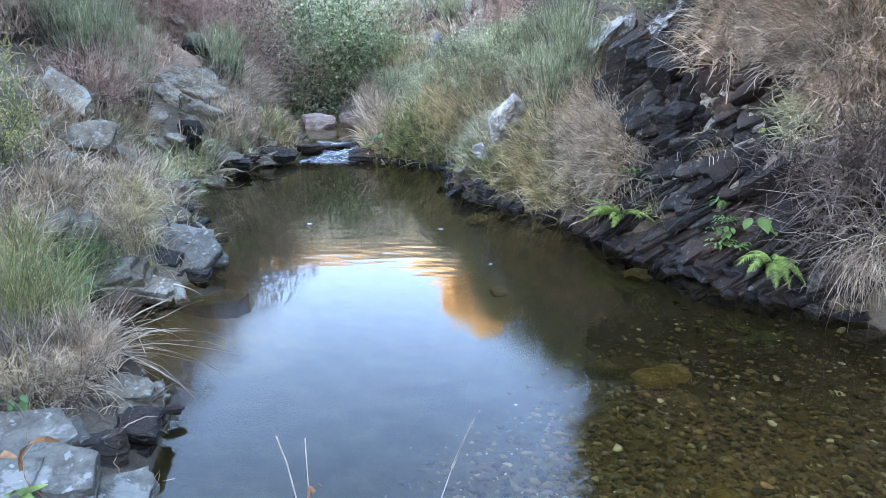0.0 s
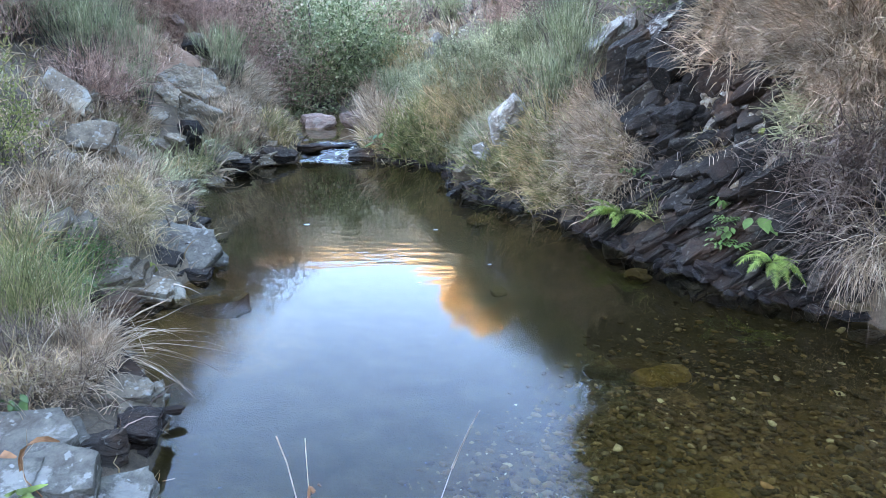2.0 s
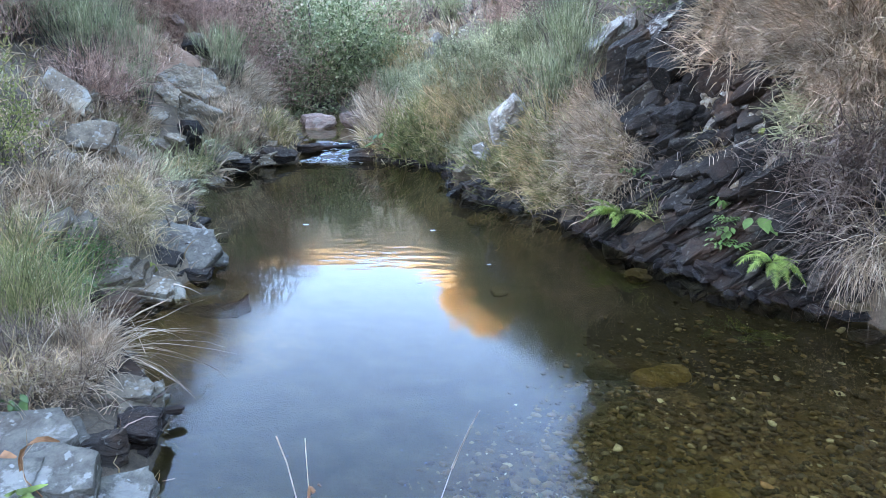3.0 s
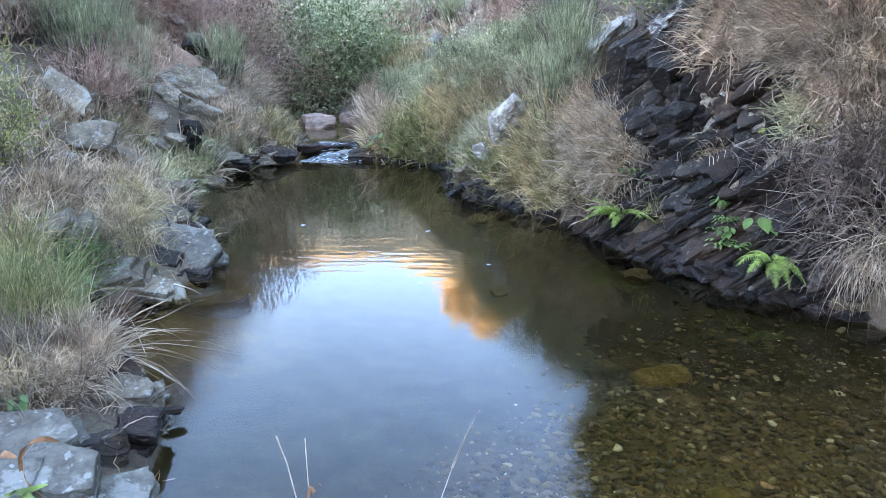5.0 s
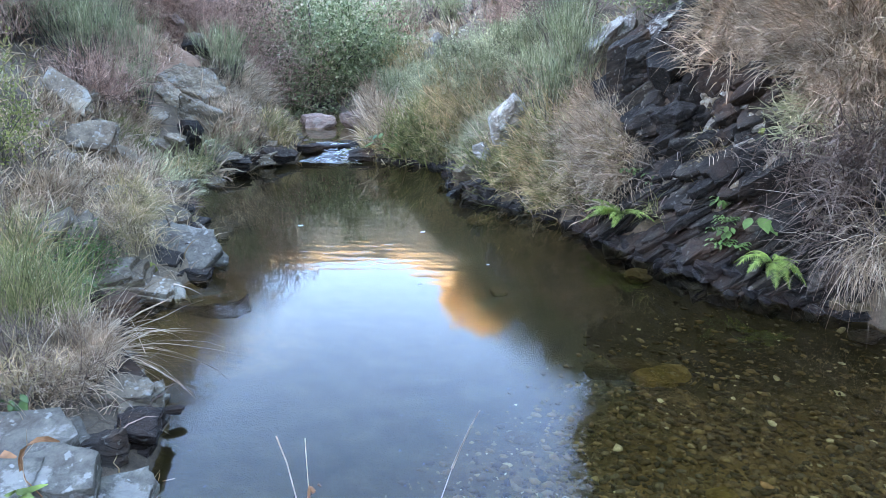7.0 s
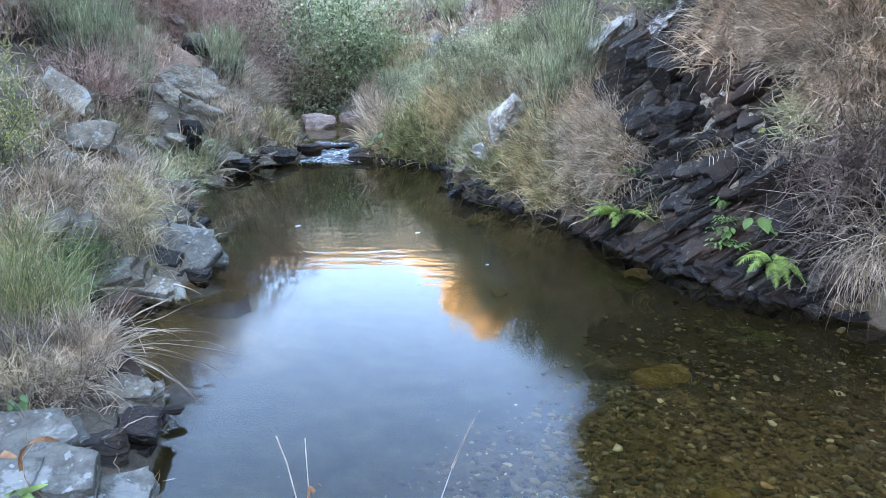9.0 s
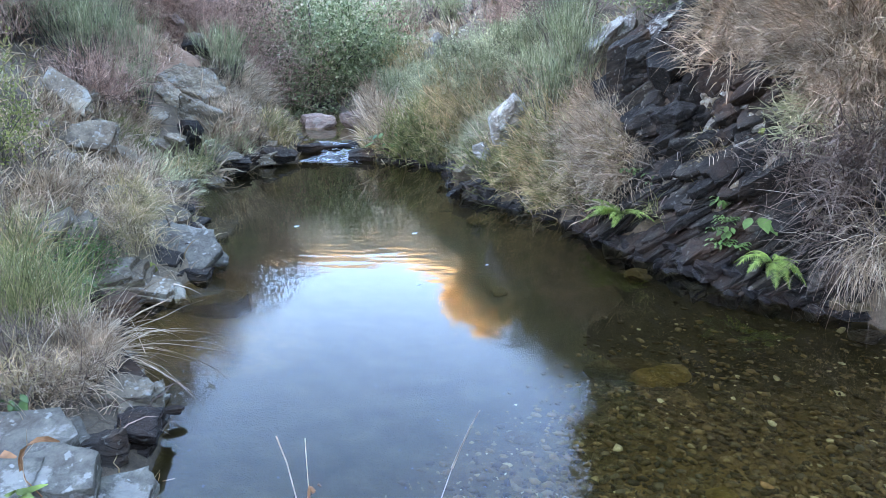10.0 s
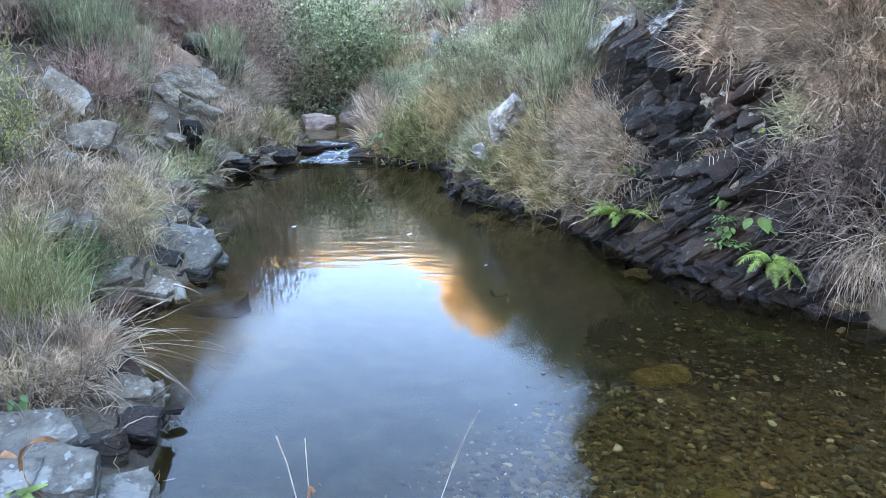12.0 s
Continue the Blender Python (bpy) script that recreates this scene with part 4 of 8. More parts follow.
block(CRAG, 1.77, 4.05, (0.09, 0.07, 0.04), PALE_ROCK, "pale lichened stone on the crag", 0.70, (1, -30, -18), cuts=4, planes=10, layers=2, flat=True)
block(CRAG, 1.73, 4.01, (0.10, 0.08, 0.05), PALE_ROCK, "pale lichened stone on the crag", 0.60, (22, -30, 12), cuts=4, planes=10, layers=2, flat=True)
block(CRAG, 1.80, 3.92, (0.35, 0.21, 0.26), DARK_SLATE, "overhanging dark slate slabs above the fern", 0.61, (0, -38, 8), cuts=24, layers=4, blocks=22, step=.14, flat=True)
block(CRAG, 1.85, 3.77, (0.34, 0.20, 0.21), DARK_SLATE, "tilted dark slate block above the fern", 0.55, (0, -38, 0), cuts=20, layers=4, blocks=16, step=.12, flat=True)
block(CRAG, 1.99, 3.61, (0.28, 0.20, 0.14), SLATE, "grey slate block tilted over the bank", 0.47, (0, -32, 0), cuts=12, layers=3)

# foreground slabs
slate(-1.35, 1.81, 0.15, (0.50, 0.3, 0.12), SMOOTH_SLATE, "broad blue-grey slate slab with pale lichen", (9, 1, 14), 2, corners=6, ragged=.06, slip=.03)
slate(-1.11, 1.67, 0.16, (0.27, 0.19, 0.07), SMOOTH_SLATE, "blue-grey slate slab over a dark crack", (12, 4, -12), 2, corners=6, ragged=.08, slip=.03)
slate(-1.23, 1.61, 0.16, (0.22, 0.2, 0.08), SMOOTH_SLATE, "grey lichened slate slab under withered stems", (10, 4, 12), 2, corners=6, ragged=.08)
slate(-0.97, 1.70, 0.07, (0.22, 0.26, 0.06), SMOOTH_SLATE, "smooth grey slate slab sloping to the water", (8, 20, -36), 2, corners=6, ragged=.08, slip=.03)
slate(-1.09, 1.62, 0.09, (0.26, 0.16, 0.07), SMOOTH_SLATE, "grey slate slab with a mossy edge", (8, 8, -6), 2, corners=6, ragged=.08)
rock("slate_slab", -1.10, 1.89, (0.25, 0.20, 0.30), DARK_SLATE, "brown-black broken end of a slate slab", z=0.08, turn=(0, 14, 24), cuts=18, planes=16, layers=4, ragged=.04, flat=True, chop=(.5, .92))
slate(-1.06, 2.03, 0.06, (0.2, 0.17, 0.15), WET_SHADE_SLATE, "stack of dark wet slate at the waterline", (6, 12, 14), 6, corners=7, ragged=.32, slip=.10)
slate(-1.05, 2.10, 0.08, (0.15, 0.12, 0.05), DARK_SLATE, "dark slate plates beside the wet stack", (8, 8, -10), 3)
slate(-1.20, 2.24, 0.09, (0.22, 0.16, 0.08), SLATE, "blue-grey slate wedge at the waterline", (16, 8, 16), 2)
slate(-1.01, 2.22, 0.05, (0.08, 0.04, 0.02), DARK_SLATE, "thin dark slate sliver in the shallows", (0, 6, 20), 2)
rock("slate_slab", -1.57, 2.25, (0.17, 0.12, 0.10), SMOOTH_SLATE, "lichened slate lump among dry grass", z=0.19, turn=(0, -8, 20), cuts=12)

# pale rubble on the far slope
rock("rubble_stone", 0.41, 11.10, (0.27, 0.21, 0.17), PINK_ROCK, "pale angular rubble stone on the far slope", z=1.02, turn=(-12, -1, 54), cuts=5, planes=10, layers=2, group='rubble on the far slope')
rock("rubble_stone", 0.34, 11.34, (0.21, 0.17, 0.16), PALE_ROCK, "pale angular rubble stone on the far slope", z=1.03, turn=(-7, -3, 9), cuts=5, planes=10, layers=2, group='rubble on the far slope')
rock("rubble_stone", -0.20, 11.73, (0.27, 0.21, 0.21), PALE_ROCK, "pale angular rubble stone on the far slope", z=0.98, turn=(-24, -32, 38), cuts=5, planes=10, layers=2, group='rubble on the far slope')
rock("rubble_stone", -0.71, 13.69, (0.37, 0.30, 0.23), PINK_ROCK, "pale angular rubble stone on the far slope", z=0.90, turn=(-21, -31, 24), cuts=5, planes=10, layers=2, group='rubble on the far slope')
rock("rubble_stone", -0.38, 14.07, (0.16, 0.13, 0.10), PALE_ROCK, "pale angular rubble stone on the far slope", z=1.07, turn=(-1, 33, -20), cuts=5, planes=10, layers=2, group='rubble on the far slope')
rock("rubble_stone", -0.30, 11.64, (0.18, 0.14, 0.13), PALE_ROCK, "pale angular rubble stone on the far slope", z=0.84, turn=(5, -11, -19), cuts=5, planes=10, layers=2, group='rubble on the far slope')
rock("rubble_stone", 0.45, 8.17, (0.12, 0.09, 0.08), PINK_ROCK, "pale angular rubble stone on the far slope", z=1.07, turn=(2, 47, 19), cuts=5, planes=10, layers=2, group='rubble on the far slope')
rock("rubble_stone", -0.78, 13.26, (0.22, 0.18, 0.14), PALE_ROCK, "pale angular rubble stone on the far slope", z=0.84, turn=(18, 0, -24), cuts=5, planes=10, layers=2, group='rubble on the far slope')
rock("rubble_stone", -0.27, 11.66, (0.33, 0.26, 0.21), PALE_ROCK, "pale angular rubble stone on the far slope", z=0.87, turn=(-6, 10, 75), cuts=5, planes=10, layers=2, group='rubble on the far slope')
rock("rubble_stone", -0.28, 11.73, (0.22, 0.18, 0.15), PINK_ROCK, "pale angular rubble stone on the far slope", z=0.94, turn=(-20, 0, 17), cuts=5, planes=10, layers=2, group='rubble on the far slope')
rock("rubble_stone", 0.36, 11.73, (0.14, 0.12, 0.08), PALE_ROCK, "pale angular rubble stone on the far slope", z=1.32, turn=(17, 11, 19), cuts=5, planes=10, layers=2, group='rubble on the far slope')
rock("rubble_stone", -0.58, 13.81, (0.38, 0.31, 0.23), PALE_ROCK, "pale angular rubble stone on the far slope", z=0.96, turn=(-18, -8, 31), cuts=5, planes=10, layers=2, group='rubble on the far slope')
rock("rubble_stone", 0.36, 8.17, (0.15, 0.12, 0.11), PINK_ROCK, "pale angular rubble stone on the far slope", z=1.03, turn=(38, 27, -42), cuts=5, planes=10, layers=2, group='rubble on the far slope')
rock("rubble_stone", 0.48, 8.41, (0.21, 0.17, 0.14), PALE_ROCK, "pale angular rubble stone on the far slope", z=1.17, turn=(-10, 39, -31), cuts=5, planes=10, layers=2, group='rubble on the far slope')
rock("rubble_stone", -1.01, 14.77, (0.30, 0.24, 0.23), PALE_ROCK, "pale angular rubble stone on the far slope", z=0.98, turn=(4, 26, 24), cuts=5, planes=10, layers=2, group='rubble on the far slope')
rock("rubble_stone", 0.18, 11.39, (0.24, 0.19, 0.16), PINK_ROCK, "pale angular rubble stone on the far slope", z=0.98, turn=(-12, -41, 78), cuts=5, planes=10, layers=2, group='rubble on the far slope')
rock("rubble_stone", 0.10, 11.55, (0.17, 0.14, 0.14), PALE_ROCK, "pale angular rubble stone on the far slope", z=1.00, turn=(-47, -13, -15), cuts=5, planes=10, layers=2, group='rubble on the far slope')
rock("rubble_stone", -0.11, 13.89, (0.17, 0.14, 0.09), PALE_ROCK, "pale angular rubble stone on the far slope", z=1.16, turn=(37, 53, -20), cuts=5, planes=10, layers=2, group='rubble on the far slope')
rock("rubble_stone", 0.34, 11.56, (0.15, 0.12, 0.08), PINK_ROCK, "pale angular rubble stone on the far slope", z=1.20, turn=(-11, 0, 19), cuts=5, planes=10, layers=2, group='rubble on the far slope')
rock("rubble_stone", -0.08, 12.08, (0.25, 0.20, 0.19), PALE_ROCK, "pale angular rubble stone on the far slope", z=1.18, turn=(4, 46, 0), cuts=5, planes=10, layers=2, group='rubble on the far slope')
rock("rubble_stone", -0.52, 11.25, (0.15, 0.12, 0.12), PALE_ROCK, "pale angular rubble stone on the far slope", z=0.65, turn=(-42, -14, 0), cuts=5, planes=10, layers=2, group='rubble on the far slope')
rock("rubble_stone", -0.79, 11.88, (0.23, 0.18, 0.16), PINK_ROCK, "pale angular rubble stone on the far slope", z=0.69, turn=(-13, -4, 70), cuts=5, planes=10, layers=2, group='rubble on the far slope')
rock("rubble_stone", 0.14, 7.78, (0.11, 0.08, 0.08), PALE_ROCK, "pale angular rubble stone on the far slope", z=0.59, turn=(-2, -2, -34), cuts=5, planes=10, layers=2, group='rubble on the far slope')
rock("rubble_stone", 0.16, 7.94, (0.11, 0.09, 0.08), PALE_ROCK, "pale angular rubble stone on the far slope", z=0.78, turn=(25, 33, -7), cuts=5, planes=10, layers=2, group='rubble on the far slope')
rock("rubble_stone", 0.54, 7.83, (0.22, 0.17, 0.14), PINK_ROCK, "pale angular rubble stone on the far slope", z=0.85, turn=(-47, -28, 42), cuts=5, planes=10, layers=2, group='rubble on the far slope')
rock("rubble_stone", -0.38, 11.37, (0.15, 0.12, 0.10), PALE_ROCK, "pale angular rubble stone on the far slope", z=0.71, turn=(14, 11, -11), cuts=5, planes=10, layers=2, group='rubble on the far slope')
rock("rubble_stone", 0.52, 7.97, (0.15, 0.12, 0.12), PALE_ROCK, "pale angular rubble stone on the far slope", z=0.96, turn=(26, 8, 25), cuts=5, planes=10, layers=2, group='rubble on the far slope')
rock("rubble_stone", -0.89, 12.34, (0.35, 0.28, 0.25), PINK_ROCK, "pale angular rubble stone on the far slope", z=0.77, turn=(2, -22, -64), cuts=5, planes=10, layers=2, group='rubble on the far slope')
rock("rubble_stone", 0.47, 7.59, (0.10, 0.08, 0.06), PALE_ROCK, "pale angular rubble stone on the far slope", z=0.59, turn=(5, 7, 38), cuts=5, planes=10, layers=2, group='rubble on the far slope')
rock("rubble_stone", 0.27, 8.11, (0.14, 0.11, 0.09), PALE_ROCK, "pale angular rubble stone on the far slope", z=0.93, turn=(-1, 12, -12), cuts=5, planes=10, layers=2, group='rubble on the far slope')

# moss cushions
rock("moss_cushion", -1.65, 3.61, (0.09, 0.07, 0.07), MOSS, "yellow-green moss cushion on the waterside slate", z=0.11, turn=(0, 0, 0), cuts=8, planes=4, layers=1, rounded=.8, category='moss')
rock("moss_cushion", -1.05, 7.81, (0.27, 0.21, 0.09), MOSS, "yellow-green moss cushion beside the riffle", z=0.04, turn=(0, 0, 0), cuts=8, planes=4, layers=1, rounded=.8, category='moss')
rock("moss_cushion", -0.82, 7.66, (0.19, 0.16, 0.10), MOSS, "yellow-green moss cushion at the foot of the bank", z=0.11, turn=(0, 0, 0), cuts=8, planes=4, layers=1, rounded=.8, category='moss')
rock("moss_cushion", 1.89, 4.03, (0.08, 0.07, 0.05), MOSS, "yellow moss cushion on the crag", z=0.82, turn=(0, 0, 0), cuts=8, planes=4, layers=1, rounded=.8, category='moss')
rock("moss_cushion", 2.20, 4.08, (0.08, 0.07, 0.05), MOSS, "yellow moss cushion on the crag", z=1.29, turn=(0, 0, 0), cuts=8, planes=4, layers=1, rounded=.8, category='moss')

# half-sunk and sunken stones
rock("sunken_stone", 1.07, 2.98, (0.34, 0.25, 0.13), MOSSY_STONE, "large algae-yellowed stone on the pool floor", z=-0.25, turn=(6, 0, 10), layers=1, planes=7, cuts=12, ragged=.03, rounded=.92, chop=(.75, 1))
rock("sunken_stone", 1.09, 2.75, (0.2, 0.15, 0.08), BED_STONE, "brown silted stone on the pool floor", z=-0.25, turn=(0, 0, -10), layers=1, planes=7, cuts=12, ragged=.03, rounded=.92, chop=(.75, 1))
rock("sunken_stone", 0.91, 3.04, (0.41, 0.10, 0.14), BED_STONE, "dark flat slab on the pool floor", z=-0.23, turn=(0, 0, -5), layers=2, planes=6, cuts=12, ragged=.03, rounded=.75)
rock("sunken_stone", 1.16, 3.04, (0.11, 0.08, 0.04), MOSSY_STONE, "algae-yellowed stone on the pool floor", z=-0.22, turn=(0, 0, 5), layers=2, planes=6, cuts=12, ragged=.03, rounded=.75)
rock("sunken_stone", 0.32, 2.44, (0.13, 0.11, 0.04), BED_STONE, "rounded stone on the pool floor under the sky's mirror", z=-0.22, turn=(0, 0, 0), layers=2, planes=6, cuts=12, ragged=.03, rounded=.75)
rock("sunken_stone", 0.29, 5.47, (0.19, 0.22, 0.07), BED_STONE, "grey stone under the far bank", z=-0.12, turn=(0, 0, 0), layers=2, planes=6, cuts=12, ragged=.03, rounded=.75)
rock("sunken_stone", 0.39, 4.32, (0.14, 0.16, 0.05), BED_STONE, "pale stone on the pool floor", z=-0.31, turn=(0, 0, 0), layers=2, planes=6, cuts=12, ragged=.03, rounded=.75)
rock("sunken_stone", 2.07, 3.22, (0.21, 0.22, 0.07), BED_STONE, "brown stone below the hanging grass", z=0.06, turn=(0, 0, 0), layers=2, planes=6, cuts=12, ragged=.03, rounded=.75)
rock("sunken_stone", 1.24, 4.01, (0.22, 0.16, 0.08), BED_STONE, "brown stone on the pool floor", z=-0.08, turn=(0, 0, 20), layers=2, planes=6, cuts=12, ragged=.03, rounded=.75)
rock("sunken_stone", 0.98, 1.98, (0.11, 0.13, 0.04), MOSSY_STONE, "algae-yellowed cobble on the pool floor", z=-0.16, turn=(0, 0, 20), layers=2, planes=6, cuts=12, ragged=.03, rounded=.75)
rock("sunken_stone", -1.33, 3.59, (0.51, 0.26, 0.18), BED_STONE, "brown silted ledge under the shallow water", z=-0.13, turn=(0, 0, 25), layers=2, planes=6, cuts=12, ragged=.03, rounded=.75)


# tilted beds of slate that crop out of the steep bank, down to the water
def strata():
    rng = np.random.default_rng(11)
    top = thing("bedded_slate", 1.5, 4.0, 0.0, "tilted beds of dark slate with wet, shade-black stones along the waterline", "rock face")
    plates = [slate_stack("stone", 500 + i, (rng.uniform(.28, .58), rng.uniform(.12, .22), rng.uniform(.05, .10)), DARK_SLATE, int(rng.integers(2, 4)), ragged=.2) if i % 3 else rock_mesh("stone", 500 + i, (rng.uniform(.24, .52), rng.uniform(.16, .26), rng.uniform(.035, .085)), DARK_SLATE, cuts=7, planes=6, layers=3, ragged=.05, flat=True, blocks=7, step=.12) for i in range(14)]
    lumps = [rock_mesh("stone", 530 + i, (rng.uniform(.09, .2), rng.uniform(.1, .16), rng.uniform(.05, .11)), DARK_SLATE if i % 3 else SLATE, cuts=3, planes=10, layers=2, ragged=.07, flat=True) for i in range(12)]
    wet = [rock_mesh("stone", 590 + i, (rng.uniform(.12, .26), rng.uniform(.1, .16), rng.uniform(.05, .10)), WET_SHADE_SLATE, cuts=3, planes=10, layers=2, ragged=.07, flat=True) for i in range(8)]
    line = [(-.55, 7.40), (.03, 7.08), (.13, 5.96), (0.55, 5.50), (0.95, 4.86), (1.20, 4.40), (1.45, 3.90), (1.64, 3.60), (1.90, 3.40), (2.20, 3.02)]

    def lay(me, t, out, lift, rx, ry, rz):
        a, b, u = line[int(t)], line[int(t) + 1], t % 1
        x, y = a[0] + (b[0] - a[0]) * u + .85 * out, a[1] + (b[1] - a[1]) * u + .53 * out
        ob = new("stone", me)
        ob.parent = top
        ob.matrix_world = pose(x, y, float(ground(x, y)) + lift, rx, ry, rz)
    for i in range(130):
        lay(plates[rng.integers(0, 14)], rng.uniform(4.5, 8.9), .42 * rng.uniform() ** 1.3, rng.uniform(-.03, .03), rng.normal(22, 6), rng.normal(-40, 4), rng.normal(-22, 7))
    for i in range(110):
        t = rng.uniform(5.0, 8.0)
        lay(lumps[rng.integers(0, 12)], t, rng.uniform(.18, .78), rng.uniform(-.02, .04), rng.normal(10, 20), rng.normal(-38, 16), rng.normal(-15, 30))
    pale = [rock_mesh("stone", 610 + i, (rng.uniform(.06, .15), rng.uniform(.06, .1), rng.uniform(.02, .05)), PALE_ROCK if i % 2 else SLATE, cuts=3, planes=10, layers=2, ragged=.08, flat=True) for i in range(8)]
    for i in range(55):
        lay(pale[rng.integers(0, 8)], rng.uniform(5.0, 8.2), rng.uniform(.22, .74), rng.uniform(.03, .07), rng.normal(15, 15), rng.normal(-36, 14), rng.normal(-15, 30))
    # near-black stones along the waterline, painted dark for the shade beneath the bank
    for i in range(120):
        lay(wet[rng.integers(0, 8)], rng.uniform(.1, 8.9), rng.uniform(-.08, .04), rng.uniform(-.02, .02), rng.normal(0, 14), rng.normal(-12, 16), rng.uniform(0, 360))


def shore_stones():
    """Broken slate along the left water's edge."""
    rng = np.random.default_rng(13)
    kinds = [slate_stack("slate_piece", 560 + i, (rng.uniform(.12, .3), rng.uniform(.1, .2), rng.uniform(.04, .09)), (SLATE, DARK_SLATE)[i // 2 % 2], int(rng.integers(2, 5)), ragged=.2) if i % 2 else rock_mesh("slate_piece", 560 + i, (rng.uniform(.12, .3), rng.uniform(.1, .2), rng.uniform(.04, .11)), (SLATE, DARK_SLATE)[i % 2], cuts=5, planes=9, layers=3, ragged=.06, flat=True, blocks=5, step=.1) for i in range(12)]
    line = [(-1.10, 2.25), (-1.28, 2.45), (-1.70, 2.93), (-1.78, 3.30), (-1.52, 3.52), (-1.40, 3.98), (-1.83, 4.72), (-2.30, 6.10), (-2.12, 6.95), (-1.60, 7.42)]
    for i in range(120):
        t = rng.uniform(0, 8.99)
        a, b, u = line[int(t)], line[int(t) + 1], t % 1
        x, y = a[0] + (b[0] - a[0]) * u - rng.uniform(-.05, .22), a[1] + (b[1] - a[1]) * u + rng.normal(0, .04)
        if 3.35 < y < 4.25 and rng.uniform() < .75:
            continue
        ob = new("slate_piece", kinds[rng.integers(0, 12)])
        ob.matrix_world = pose(x, y, float(ground(x, y)) + rng.uniform(-.02, .03), rng.normal(8, 10), rng.normal(12, 10), rng.uniform(-40, 40))
        tagged(ob, "broken slate piece at the water's edge", "stone", "slate pieces along the shore")


strata()
shore_stones()

# ---- plants ----
STUFF = {}
RNG = np.random.default_rng(21)


def grow(key, piece):
    STUFF.setdefault(key, []).append(piece)


def patch(key, n, c, a, b, length, width=.004, spread=.35, droop=.7, per=12, hang=.3, up=1.0, tuft=.05):
    """Grass in clumps over an ellipse round c with the half axes a and b."""
    m = max(1, n // per)
    r, th = np.sqrt(RNG.uniform(0, 1, m)), RNG.uniform(0, 2 * np.pi, m)
    x = c[0] + r * (np.cos(th) * a[0] + np.sin(th) * b[0])
    y = c[1] + r * (np.cos(th) * a[1] + np.sin(th) * b[1])
    clumps(key, x, y, per, length, width, spread, droop, hang, up, tuft)


# where rock or bare soil stays free of grass: x, y, half widths
CLEAR = [(-2.72, 5.15, .24, .28), (-2.06, 3.42, .18, .18), (-2.18, 4.30, .15, .18), (.58, 5.98, .17, .34), (.36, 5.95, .10, .14), (-2.80, 7.15, .36, .50), (-2.62, 6.55, .22, .26), (-2.80, 5.35, .22, .24), (-3.22, 5.85, .26, .26), (1.88, 4.16, .17, .26), (1.80, 3.90, .14, .16),
         (-3.15, 7.95, .35, .45), (-2.9, 8.2, .25, .25), (-.35, 14.3, 1.0, .8), (.35, 11.4, .5, .45), (1.42, 5.95, .30, .20)]


def clumps(key, x, y, per, length, width, spread, droop, hang, up, tuft):
    m = len(x)
    dh = downhill(x, y)
    s = np.repeat(RNG.uniform(.6, 1.25, m), per)
    lean = np.repeat(RNG.normal(0, .18, (m, 3)), per, 0)
    x2, y2 = np.repeat(x, per) + RNG.normal(0, tuft, m * per), np.repeat(y, per) + RNG.normal(0, tuft, m * per)
    keep = shore_distance(x2, y2) > -0.03
    for cx, cy, rx, ry in CLEAR:
        keep &= (((x2 - cx) / rx) ** 2 + ((y2 - cy) / ry) ** 2 > 1) | (RNG.uniform(0, 1, m * per) < .16)
    aim = (np.array([0, 0, up]) + hang * np.repeat(dh, per, 0) + lean)[keep]
    L = (length * s * RNG.uniform(.5, 1.2, m * per))[keep]
    W = np.broadcast_to(width, m) * 2.5
    W = np.repeat(W, per)[keep] * RNG.uniform(.6, 1.3, keep.sum())
    root = on_ground(x2[keep], y2[keep], .02)
    grow(key, strips(RNG, root, L, W, aim, spread, droop * RNG.uniform(.3, 2.0, len(L)), segs=4, wobble=.22))


def cover(key, n, per, length, spread, droop, where, hang=.35, near=1.7, far=19.0):
    """Thin growth over both banks, as dense near as far to the eye, where the mask is high."""
    y = near * (far / near) ** RNG.uniform(0, 1, n)
    x = RNG.uniform(-.78, .78, n) * (y + .6)
    d = shore_distance(x, y)
    keep = (d > .02) & (RNG.uniform(0, 1, n) < where(x, y))
    x, y = x[keep], y[keep]
    clumps(key, x, y, per, length, .0002 + .00085 * np.hypot(x, y), spread, droop, hang, 1.0, .04 + .006 * y.mean())


def bare(x, y):
    """Where the crag and the beds of slate leave no soil."""
    crag = np.exp(-(((x - 1.5) / .55) ** 2 + ((y - 4.75) / .75) ** 2) * 1.3)
    d = shore_distance(x, y)
    beds = ((x > 1.0) & (y < 5.3) & (d < .66)) * .97
    rock_l = 1.2 * np.exp(-(((x + 2.78) / .34) ** 2 + ((y - 7.2) / .75) ** 2))
    slabs = np.exp(-(((x + 1.2) / .42) ** 4 + ((y - 1.75) / .42) ** 4)) + .6 * np.exp(-(((x + 1.6) / .28) ** 4 + ((y - 3.75) / .35) ** 4))
    beside = np.exp(-(((x - 1.87) / .24) ** 2 + ((y - 4.22) / .34) ** 2))
    return np.clip(beside + crag * 1.3 + beds + rock_l + slabs, 0, 1)


